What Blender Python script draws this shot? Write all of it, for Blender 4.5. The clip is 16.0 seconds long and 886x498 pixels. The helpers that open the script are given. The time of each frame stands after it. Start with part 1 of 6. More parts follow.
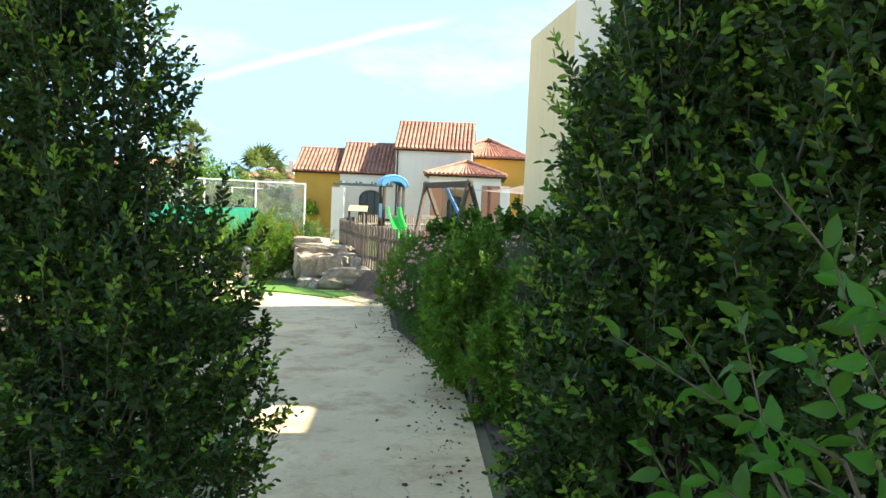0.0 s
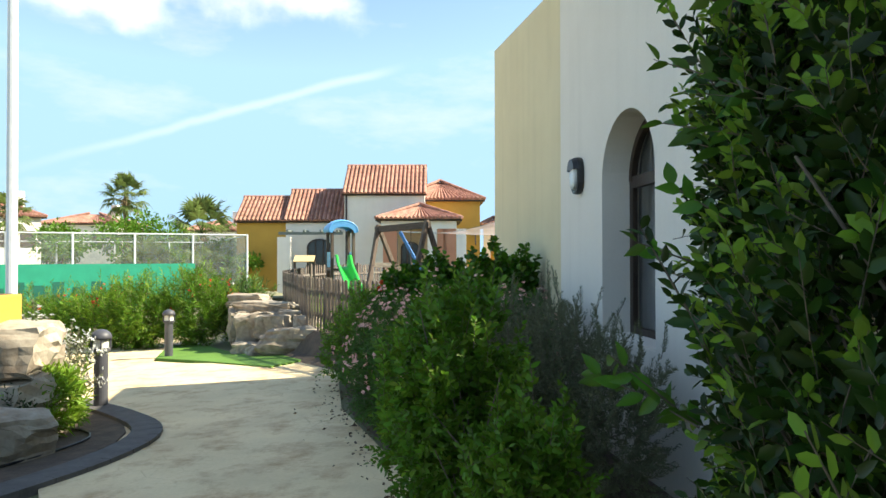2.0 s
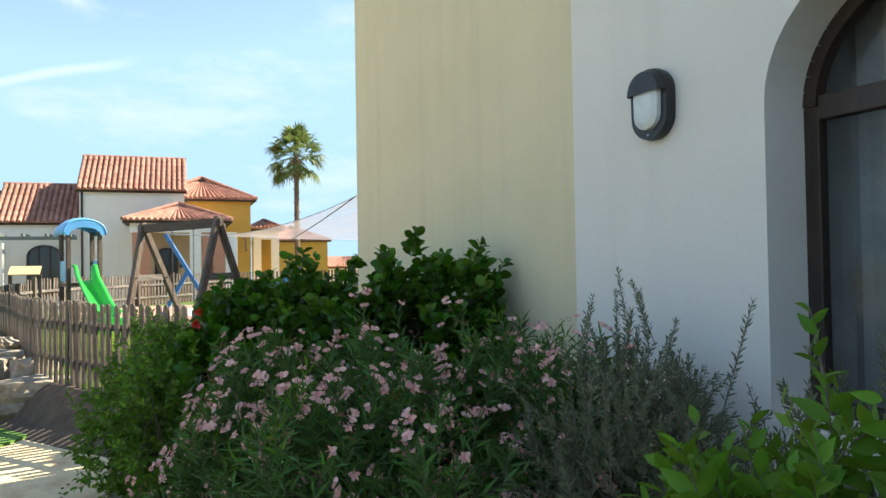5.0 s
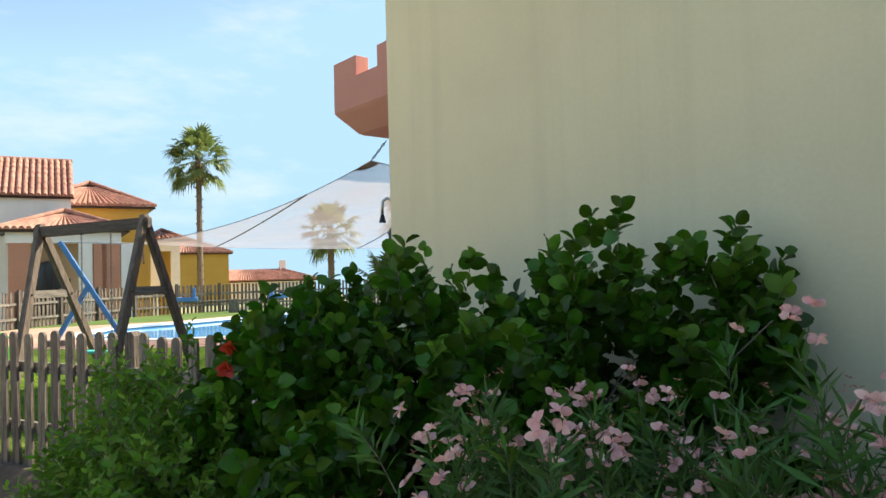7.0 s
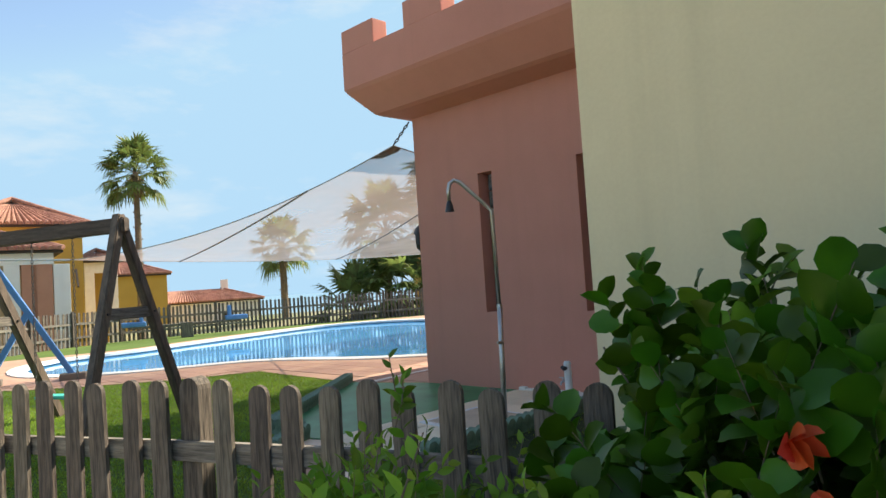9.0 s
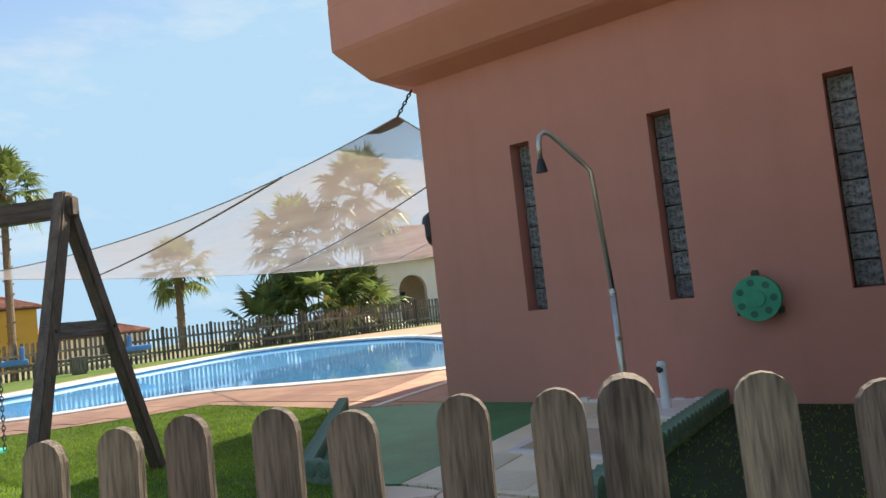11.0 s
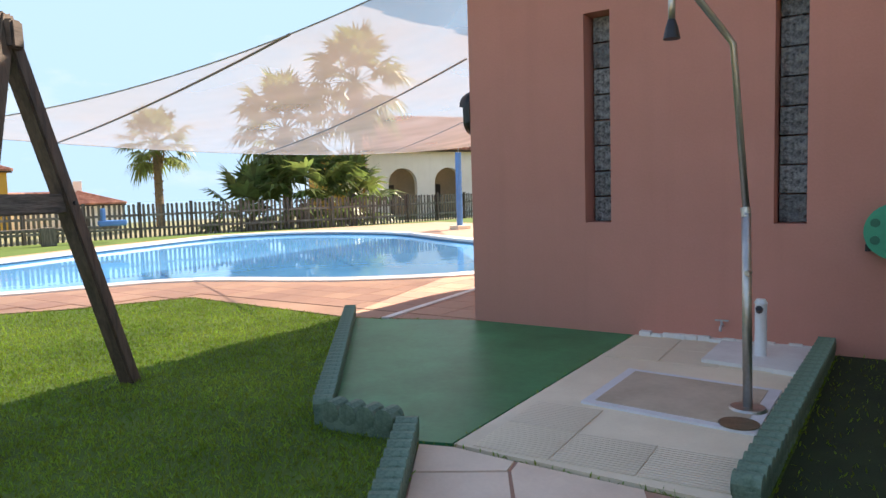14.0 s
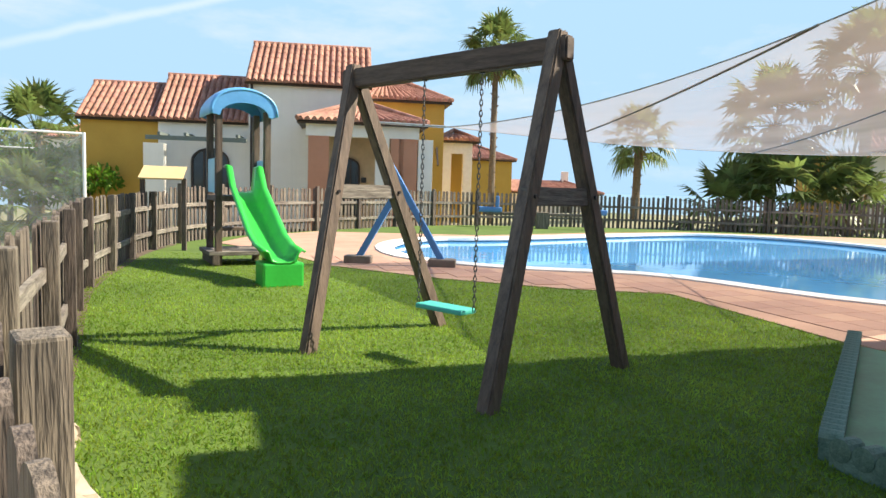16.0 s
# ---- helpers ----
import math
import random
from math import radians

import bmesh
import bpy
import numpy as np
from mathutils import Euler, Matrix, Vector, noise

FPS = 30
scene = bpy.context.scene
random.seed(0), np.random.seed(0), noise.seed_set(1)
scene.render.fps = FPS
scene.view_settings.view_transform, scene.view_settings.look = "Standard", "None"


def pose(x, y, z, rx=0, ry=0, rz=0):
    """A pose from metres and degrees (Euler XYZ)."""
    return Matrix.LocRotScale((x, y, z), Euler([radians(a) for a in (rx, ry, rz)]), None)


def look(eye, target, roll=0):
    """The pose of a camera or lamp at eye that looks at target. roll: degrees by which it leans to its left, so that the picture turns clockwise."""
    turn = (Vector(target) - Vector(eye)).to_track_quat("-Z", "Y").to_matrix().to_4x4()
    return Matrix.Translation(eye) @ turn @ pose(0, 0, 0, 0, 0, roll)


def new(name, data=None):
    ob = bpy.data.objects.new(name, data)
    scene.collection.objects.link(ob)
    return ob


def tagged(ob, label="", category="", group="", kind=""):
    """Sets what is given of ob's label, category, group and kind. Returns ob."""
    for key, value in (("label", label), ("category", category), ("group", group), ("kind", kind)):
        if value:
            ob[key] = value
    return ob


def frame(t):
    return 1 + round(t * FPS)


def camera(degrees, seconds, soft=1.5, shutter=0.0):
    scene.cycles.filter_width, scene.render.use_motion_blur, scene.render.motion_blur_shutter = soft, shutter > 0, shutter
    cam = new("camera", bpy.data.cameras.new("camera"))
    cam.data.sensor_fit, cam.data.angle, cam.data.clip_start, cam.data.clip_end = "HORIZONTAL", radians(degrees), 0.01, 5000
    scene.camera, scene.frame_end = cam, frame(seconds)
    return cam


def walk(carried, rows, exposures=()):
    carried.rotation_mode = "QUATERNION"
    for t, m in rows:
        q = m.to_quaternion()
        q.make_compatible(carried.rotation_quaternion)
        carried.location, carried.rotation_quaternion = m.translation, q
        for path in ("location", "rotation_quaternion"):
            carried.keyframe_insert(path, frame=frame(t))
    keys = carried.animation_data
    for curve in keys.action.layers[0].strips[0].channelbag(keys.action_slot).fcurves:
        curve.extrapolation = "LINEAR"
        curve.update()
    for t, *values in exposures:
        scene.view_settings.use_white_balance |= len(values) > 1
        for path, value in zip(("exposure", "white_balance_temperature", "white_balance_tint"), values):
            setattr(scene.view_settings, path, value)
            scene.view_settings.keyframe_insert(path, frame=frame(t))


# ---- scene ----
cam = camera(65.4, 16.0)
PATH = [
    (0, (2.786, -0.768, 1.456), (2.266, 1.16, 1.345), 2.5),
    (0.5, (2.664, -0.414, 1.476), (2.403, 1.563, 1.33), 1.6),
    (1, (2.536, 0.103, 1.48), (2.194, 2.073, 1.485), 0.2),
    (1.5, (2.346, 0.66, 1.476), (2.036, 2.636, 1.505), 0.2),
    (2, (2.145, 1.321, 1.445), (1.753, 3.282, 1.468), -0.1),
    (2.5, (1.942, 1.94, 1.45), (1.523, 3.895, 1.495), -0.8),
    (3, (1.701, 2.638, 1.462), (1.52, 4.625, 1.604), -2.0),
    (3.2, (1.602, 2.878, 1.455), (1.564, 4.872, 1.594), -1.3),
    (5.5, (0.313, 5.26, 1.46), (0.681, 7.226, 1.482), -1.1),
    (6, (0.079, 5.799, 1.436), (0.546, 7.743, 1.488), -1.6),
    (6.5, (-0.125, 6.369, 1.415), (0.406, 8.297, 1.46), -2.0),
    (7, (-0.399, 6.952, 1.412), (0.203, 8.858, 1.477), -1.6),
    (7.5, (-0.587, 7.552, 1.384), (0.028, 9.454, 1.439), -2.2),
    (8, (-0.811, 8.153, 1.377), (-0.151, 10.039, 1.459), -2.5),
    (8.5, (-0.953, 8.7, 1.358), (-0.171, 10.539, 1.446), -3.1),
    (8.7, (-1.033, 8.926, 1.375), (-0.275, 10.775, 1.467), -3.6),
    (10.8, (-1.866, 11.262, 1.216), (-0.771, 12.929, 1.357), -5.8),
    (11, (-1.893, 11.448, 1.215), (-0.82, 13.13, 1.349), -6.2),
    (11.5, (-1.851, 11.927, 1.23), (-0.687, 13.551, 1.319), -5.4),
    (12, (-1.674, 12.345, 1.288), (-0.407, 13.892, 1.334), -3.5),
    (12.5, (-1.604, 12.613, 1.323), (-0.364, 14.182, 1.345), -3.0),
    (13, (-1.595, 12.741, 1.274), (-0.327, 14.286, 1.205), -1.9),
    (13.5, (-1.613, 12.791, 1.26), (-0.429, 14.399, 1.14), -2.2),
    (14, (-1.637, 12.826, 1.266), (-0.536, 14.487, 1.099), -1.7),
    (14.5, (-1.684, 12.844, 1.275), (-0.745, 14.599, 1.078), -0.8),
    (15, (-1.765, 12.862, 1.298), (-1.283, 14.794, 1.117), -0.1),
    (15.5, (-1.815, 12.865, 1.293), (-1.621, 14.848, 1.117), 0.6),
    (16, (-1.888, 12.869, 1.305), (-2.015, 14.857, 1.124), 1.8),
]
EXPOSURE = [(0, 1.65, 7300, 4), (0.5, 1.85, 7300, 3), (1, 1.7, 7300, 3), (1.5, 1.45, 7300, 4), (3, 1.1, 7400, 5), (5.5, 1.28, 7300, 7), (8.5, 1.0, 7500, 7), (11, 0.95, 7600, 9), (12.5, 1.22, 7700, 13), (14, 1.3, 7700, 15), (16, 1.07, 7300, 9)]
walk(cam, [(t, look(eye, target, roll)) for t, eye, target, roll in PATH], EXPOSURE)
# ---- world, sun ----
world = bpy.data.worlds.new("sky")
scene.world = world
world.use_nodes = True
SUN = Vector((1.05, 0.28, 1.0)).normalized()
SUN_EL, SUN_AZ = math.asin(SUN.z), math.atan2(SUN.x, SUN.y)


def build_sky():
    nt = world.node_tree
    nd, ln = nt.nodes, nt.links
    nd.clear()
    out = nd.new("ShaderNodeOutputWorld")
    bg = nd.new("ShaderNodeBackground")
    sky = nd.new("ShaderNodeTexSky")
    sky.sky_type = "NISHITA"
    sky.sun_disc = False
    sky.sun_elevation, sky.sun_rotation = SUN_EL, SUN_AZ
    sky.air_density, sky.dust_density, sky.ozone_density = 1.0, 0.2, 2.5
    co = nd.new("ShaderNodeTexCoord")
    # thin cirrus and a few cumulus, on the sky dome
    mp = nd.new("ShaderNodeMapping")
    mp.inputs["Scale"].default_value = (2.2, 2.2, 7.0)
    n1 = nd.new("ShaderNodeTexNoise")
    n1.inputs["Scale"].default_value, n1.inputs["Detail"].default_value, n1.inputs["Roughness"].default_value = 1.6, 9, 0.6
    r1 = nd.new("ShaderNodeValToRGB")
    r1.color_ramp.elements[0].position, r1.color_ramp.elements[1].position = 0.53, 0.8
    mul = nd.new("ShaderNodeMath")
    mul.operation, mul.inputs[1].default_value = "MULTIPLY", 0.5
    mix = nd.new("ShaderNodeMixRGB")
    mix.inputs["Color2"].default_value = (4.1, 4.1, 4.15, 1)
    ln.new(co.outputs["Generated"], mp.inputs["Vector"])
    ln.new(mp.outputs["Vector"], n1.inputs["Vector"])
    ln.new(n1.outputs["Fac"], r1.inputs["Fac"])
    ln.new(r1.outputs["Color"], mul.inputs[0])
    ln.new(mul.outputs[0], mix.inputs["Fac"])
    # haze evens out the bright band over the horizon
    haze = nd.new("ShaderNodeMixRGB")
    haze.blend_type = "DARKEN"
    haze.inputs["Fac"].default_value = 1.0
    haze.inputs["Color2"].default_value = (1.75, 2.9, 4.3, 1)
    ln.new(sky.outputs["Color"], haze.inputs["Color1"])
    ln.new(haze.outputs["Color"], mix.inputs["Color1"])
    last = mix.outputs["Color"]

    def node(op, *ins):
        m = nd.new("ShaderNodeVectorMath" if op == "DOT_PRODUCT" else "ShaderNodeMath")
        m.operation = op
        for k, v in enumerate(ins):
            if isinstance(v, (float, int, tuple)):
                m.inputs[k].default_value = v
            else:
                ln.new(v, m.inputs[k])
        return m.outputs["Value"]

    def span(v, lo, hi):
        r = nd.new("ShaderNodeMapRange")
        r.interpolation_type = "SMOOTHSTEP"
        r.inputs["From Min"].default_value, r.inputs["From Max"].default_value = lo, hi
        ln.new(v, r.inputs["Value"])
        return r.outputs["Result"]

    v = co.outputs["Generated"]
    n2, n3 = nd.new("ShaderNodeTexNoise"), nd.new("ShaderNodeTexNoise")
    n2.inputs["Scale"].default_value, n2.inputs["Detail"].default_value = 9, 6
    n3.inputs["Scale"].default_value, n3.inputs["Detail"].default_value = 5, 9
    for n in (n2, n3):
        ln.new(v, n.inputs["Vector"])
    # a worn vapour trail across the west
    off = node("ABSOLUTE", node("ADD", node("DOT_PRODUCT", v, (0.1918, 0.3165, -0.929)), node("MULTIPLY", node("SUBTRACT", n2.outputs["Fac"], 0.5), 0.018)))
    along_ = node("DOT_PRODUCT", v, (0.978, -0.03, 0.19))
    trail = node("MULTIPLY", node("MULTIPLY", span(off, 0.009, 0.0), span(along_, -0.75, -0.45)), span(along_, -0.2, -0.28))
    # one torn cumulus above it
    east = node("MULTIPLY", node("SUBTRACT", along_, -0.39), 2.9)
    high = node("MULTIPLY", node("SUBTRACT", node("DOT_PRODUCT", v, (0.12, -0.27, 0.955)), 0.06), 7.0)
    lump = node("ADD", node("MULTIPLY", east, east), node("MULTIPLY", high, high))
    cloud = node("MULTIPLY", span(node("SUBTRACT", node("MULTIPLY", n3.outputs["Fac"], 1.9), lump), 0.62, 0.98), 0.85)
    for fac, k in ((node("MULTIPLY", trail, 0.26), 4.8), (cloud, 5.6)):
        mm = nd.new("ShaderNodeMixRGB")
        mm.inputs["Color2"].default_value = (k, k, k, 1)
        ln.new(fac, mm.inputs["Fac"])
        ln.new(last, mm.inputs["Color1"])
        last = mm.outputs["Color"]
    ln.new(last, bg.inputs["Color"])
    bg.inputs["Strength"].default_value = 0.13
    ln.new(bg.outputs["Background"], out.inputs["Surface"])


build_sky()
sun = new("sun", bpy.data.lights.new("sun", "SUN"))
sun.data.energy, sun.data.angle, sun.data.color = 5.0, radians(0.5), (1.0, 0.95, 0.87)
sun.matrix_world = look(SUN * 50, (0, 0, 0))

# ---- materials ----
MATS = {}


def mat(name, a, b=None, scale=8.0, rough=0.8, bump=0.2, metal=0.0, fine=6.0, stretch=(1, 1, 1), dirt=0.0, spec=0.5, vary=0.0, island=0.0, trans=0.0, streak=0.0):
    """A surface of colours a and b in noise of two sizes, with fine relief; vary and island shift single pieces."""
    if name in MATS:
        return MATS[name]
    m = bpy.data.materials.new(name)
    m.use_nodes = True
    nd, ln = m.node_tree.nodes, m.node_tree.links
    p = nd["Principled BSDF"]
    co, mp = nd.new("ShaderNodeTexCoord"), nd.new("ShaderNodeMapping")
    mp.inputs["Scale"].default_value = stretch
    ln.new(co.outputs["Object"], mp.inputs["Vector"])
    n1, n2 = nd.new("ShaderNodeTexNoise"), nd.new("ShaderNodeTexNoise")
    n1.inputs["Scale"].default_value, n1.inputs["Detail"].default_value = scale, 5
    n2.inputs["Scale"].default_value, n2.inputs["Detail"].default_value = scale * fine, 4
    ln.new(mp.outputs["Vector"], n1.inputs["Vector"])
    ln.new(mp.outputs["Vector"], n2.inputs["Vector"])
    half = nd.new("ShaderNodeMath")
    half.operation, half.inputs[1].default_value = "MULTIPLY_ADD", 0.5
    ln.new(n2.outputs["Fac"], half.inputs[0])
    ln.new(n1.outputs["Fac"], half.inputs[2])
    rp = nd.new("ShaderNodeValToRGB")
    rp.color_ramp.elements[0].position, rp.color_ramp.elements[1].position = 0.55, 0.95
    b = b or tuple(v * 0.8 for v in a)
    rp.color_ramp.elements[0].color, rp.color_ramp.elements[1].color = (*b, 1), (*a, 1)
    ln.new(half.outputs[0], rp.inputs["Fac"])
    col = rp.outputs["Color"]
    if dirt:
        n3 = nd.new("ShaderNodeTexNoise")
        n3.inputs["Scale"].default_value, n3.inputs["Detail"].default_value, n3.inputs["Roughness"].default_value = scale * 0.23, 7, 0.65
        r3 = nd.new("ShaderNodeValToRGB")
        r3.color_ramp.elements[0].position, r3.color_ramp.elements[1].position = 0.42, 0.66
        mx = nd.new("ShaderNodeMixRGB")
        mx.blend_type = "MULTIPLY"
        mx.inputs["Color2"].default_value = (1 - dirt, 1 - dirt * 1.05, 1 - dirt * 1.15, 1)
        ln.new(mp.outputs["Vector"], n3.inputs["Vector"])
        ln.new(n3.outputs["Fac"], r3.inputs["Fac"])
        ln.new(r3.outputs["Color"], mx.inputs["Fac"])
        ln.new(col, mx.inputs["Color1"])
        col = mx.outputs["Color"]
    if streak:
        # rain streaks down a wall
        m4, n4, r4, x4 = nd.new("ShaderNodeMapping"), nd.new("ShaderNodeTexNoise"), nd.new("ShaderNodeValToRGB"), nd.new("ShaderNodeMixRGB")
        m4.inputs["Scale"].default_value = (5, 5, 0.22)
        n4.inputs["Scale"].default_value, n4.inputs["Detail"].default_value, n4.inputs["Roughness"].default_value = 1.0, 8, 0.6
        r4.color_ramp.elements[0].position, r4.color_ramp.elements[1].position = 0.5, 0.72
        x4.blend_type = "MULTIPLY"
        x4.inputs["Color2"].default_value = (1 - streak, 1 - streak, 1 - streak * 1.1, 1)
        ln.new(co.outputs["Object"], m4.inputs["Vector"])
        ln.new(m4.outputs["Vector"], n4.inputs["Vector"])
        ln.new(n4.outputs["Fac"], r4.inputs["Fac"])
        ln.new(r4.outputs["Color"], x4.inputs["Fac"])
        ln.new(col, x4.inputs["Color1"])
        col = x4.outputs["Color"]
    if vary or island:
        info = nd.new("ShaderNodeNewGeometry" if island else "ShaderNodeObjectInfo")
        hs = nd.new("ShaderNodeHueSaturation")
        k = island or vary
        for sock, lo, hi in (("Value", 1 - k, 1 + k), ("Hue", 0.5 - k * 0.07, 0.5 + k * 0.05)):
            mr = nd.new("ShaderNodeMapRange")
            mr.inputs["To Min"].default_value, mr.inputs["To Max"].default_value = lo, hi
            ln.new(info.outputs["Random Per Island" if island else "Random"], mr.inputs["Value"])
            ln.new(mr.outputs["Result"], hs.inputs[sock])
        ln.new(col, hs.inputs["Color"])
        col = hs.outputs["Color"]
    ln.new(col, p.inputs["Base Color"])
    p.inputs["Roughness"].default_value, p.inputs["Metallic"].default_value = rough, metal
    p.inputs["Specular IOR Level"].default_value = spec
    if trans:
        # leaves let part of the light through
        tr, ms = nd.new("ShaderNodeBsdfTranslucent"), nd.new("ShaderNodeMixShader")
        ms.inputs["Fac"].default_value = trans
        ln.new(col, tr.inputs["Color"])
        ln.new(p.outputs["BSDF"], ms.inputs[1])
        ln.new(tr.outputs["BSDF"], ms.inputs[2])
        ln.new(ms.outputs["Shader"], nd["Material Output"].inputs["Surface"])
    if bump:
        bp = nd.new("ShaderNodeBump")
        bp.inputs["Strength"].default_value, bp.inputs["Distance"].default_value = bump, 0.02
        ln.new(half.outputs[0], bp.inputs["Height"])
        ln.new(bp.outputs["Normal"], p.inputs["Normal"])
    MATS[name] = m
    return m


M_WHITE = mat("white_render", (0.89, 0.82, 0.73), (0.84, 0.77, 0.68), 1.3, 0.9, 0.1, fine=40, dirt=0.06, streak=0.04)
M_CREAM = mat("cream_render", (0.84, 0.72, 0.47), (0.79, 0.67, 0.43), 1.1, 0.9, 0.12, fine=40, dirt=0.1, streak=0.06)
M_BEIGE = mat("beige_render", (0.62, 0.52, 0.34), (0.56, 0.47, 0.3), 1.1, 0.9, 0.08, fine=40, dirt=0.1, streak=0.08)
M_OCHRE = mat("ochre_render", (0.6, 0.34, 0.065), (0.54, 0.3, 0.055), 0.9, 0.9, 0.05, fine=30)
M_PINK = mat("terracotta_render", (0.64, 0.275, 0.21), (0.59, 0.25, 0.188), 1.2, 0.85, 0.16, fine=45, dirt=0.1, streak=0.04)
M_PINKD = mat("terracotta_column", (0.55, 0.25, 0.15), (0.5, 0.22, 0.13), 1.2, 0.85, 0.05)
M_TILE = mat("clay_roof_tile", (0.52, 0.265, 0.19), (0.3, 0.135, 0.09), 3.0, 0.8, 0.2, island=0.09, dirt=0.3)
M_WOOD = mat("weathered_wood", (0.21, 0.168, 0.13), (0.046, 0.037, 0.03), 5.0, 0.8, 0.5, fine=4, stretch=(9, 9, 0.7), vary=0.3)
M_WOODH = mat("weathered_rail", (0.27, 0.235, 0.195), (0.1, 0.085, 0.07), 5.0, 0.8, 0.4, fine=4, stretch=(0.8, 0.8, 9), vary=0.2)
M_SWINGH = mat("swing_beam_timber", (0.125, 0.09, 0.066), (0.055, 0.038, 0.028), 4.0, 0.7, 0.3, fine=5, stretch=(0.9, 0.9, 8), vary=0.1)
M_SWING = mat("swing_timber", (0.17, 0.12, 0.086), (0.075, 0.052, 0.038), 4.0, 0.7, 0.4, fine=5, stretch=(6, 6, 0.8), vary=0.15)
M_CONC = mat("concrete_paving", (0.9, 0.7, 0.41), (0.78, 0.59, 0.34), 1.6, 0.85, 0.15, fine=22, dirt=0.16)


def stamped_cracks():
    """Old brown stains, and the joints of a stamped crazy-paving pattern, worn off in places."""
    nd, ln = M_CONC.node_tree.nodes, M_CONC.node_tree.links
    p = nd["Principled BSDF"]
    base = p.inputs["Base Color"].links[0].from_socket
    co, v, n, w = nd.new("ShaderNodeTexCoord"), nd.new("ShaderNodeTexVoronoi"), nd.new("ShaderNodeTexNoise"), nd.new("ShaderNodeTexNoise")
    v.feature = "DISTANCE_TO_EDGE"
    v.inputs["Scale"].default_value = 4.2
    n.inputs["Scale"].default_value, n.inputs["Detail"].default_value = 0.8, 6
    w.inputs["Scale"].default_value, w.inputs["Detail"].default_value, w.inputs["Roughness"].default_value = 2.3, 9, 0.7
    for q in (v, n, w):
        ln.new(co.outputs["Object"], q.inputs["Vector"])
    r, rn, rw = nd.new("ShaderNodeValToRGB"), nd.new("ShaderNodeValToRGB"), nd.new("ShaderNodeValToRGB")
    r.color_ramp.elements[0].position, r.color_ramp.elements[1].position = 0.0, 0.022
    r.color_ramp.elements[0].color, r.color_ramp.elements[1].color = (1, 1, 1, 1), (0, 0, 0, 1)
    rn.color_ramp.elements[0].position, rn.color_ramp.elements[1].position = 0.52, 0.75
    rw.color_ramp.elements[0].position, rw.color_ramp.elements[1].position = 0.5, 0.7
    ln.new(v.outputs["Distance"], r.inputs["Fac"])
    ln.new(n.outputs["Fac"], rn.inputs["Fac"])
    ln.new(w.outputs["Fac"], rw.inputs["Fac"])
    both, st = nd.new("ShaderNodeMath"), nd.new("ShaderNodeMath")
    both.operation = st.operation = "MULTIPLY"
    ln.new(r.outputs["Color"], both.inputs[0])
    ln.new(rn.outputs["Color"], both.inputs[1])
    ln.new(rw.outputs["Color"], st.inputs[0])
    st.inputs[1].default_value = 0.9
    for fac, c in ((st.outputs[0], (0.62, 0.46, 0.36, 1)), (both.outputs[0], (0.6, 0.5, 0.42, 1))):
        mx = nd.new("ShaderNodeMixRGB")
        mx.blend_type = "MULTIPLY"
        mx.inputs["Color2"].default_value = c
        ln.new(fac, mx.inputs["Fac"])
        ln.new(base, mx.inputs["Color1"])
        base = mx.outputs["Color"]
    ln.new(base, p.inputs["Base Color"])
    bp = nd.new("ShaderNodeBump")
    bp.invert = True
    bp.inputs["Strength"].default_value, bp.inputs["Distance"].default_value = 0.6, 0.01
    ln.new(both.outputs[0], bp.inputs["Height"])
    ln.new(p.inputs["Normal"].links[0].from_socket, bp.inputs["Normal"])
    ln.new(bp.outputs["Normal"], p.inputs["Normal"])


stamped_cracks()
M_SLAB = mat("stone_slab", (0.92, 0.8, 0.6), (0.85, 0.73, 0.54), 3.0, 0.8, 0.12, fine=18, dirt=0.16, vary=0.05)
M_DECK = mat("terracotta_paving", (0.49, 0.29, 0.21), (0.41, 0.235, 0.17), 2.6, 0.8, 0.15, fine=14, dirt=0.14, vary=0.1)
M_GREENP = mat("green_floor_paint", (0.05, 0.31, 0.135), (0.03, 0.22, 0.095), 2.2, 0.42, 0.05, fine=12, dirt=0.34, spec=0.35)
M_KERB = mat("green_kerb_paint", (0.2, 0.31, 0.23), (0.08, 0.15, 0.1), 14.0, 0.75, 0.5, dirt=0.3)
M_GRASS_G = mat("lawn_soil", (0.1, 0.165, 0.02), (0.065, 0.115, 0.014), 1.2, 0.95, 0.4, fine=40)
M_BLADE = mat("grass_blade", (0.31, 0.44, 0.06), (0.155, 0.265, 0.03), 0.9, 0.6, 0, island=0.34, trans=0.6, spec=0.2)
M_TURF = mat("short_turf", (0.12, 0.25, 0.035), (0.09, 0.19, 0.025), 2.0, 0.8, 0.5, fine=60)
M_SOIL = mat("dark_soil", (0.13, 0.09, 0.06), (0.07, 0.05, 0.035), 6.0, 0.95, 0.7)
M_EARTH = mat("dry_earth", (0.3, 0.26, 0.16), (0.17, 0.19, 0.08), 0.25, 0.95, 0.3, fine=30)
M_ROCK = mat("limestone", (0.56, 0.49, 0.39), (0.26, 0.19, 0.13), 2.2, 0.9, 1.0, fine=5, dirt=0.5)
M_BLACK = mat("black_lacquer", (0.02, 0.02, 0.022), (0.015, 0.015, 0.016), 12, 0.4, 0.05)
M_STEEL = mat("stainless_steel", (0.6, 0.58, 0.54), (0.46, 0.45, 0.42), 9, 0.38, 0.03, metal=1.0)
M_GALV = mat("galvanised_steel", (0.55, 0.56, 0.57), (0.42, 0.43, 0.44), 12, 0.5, 0.1, metal=0.7)
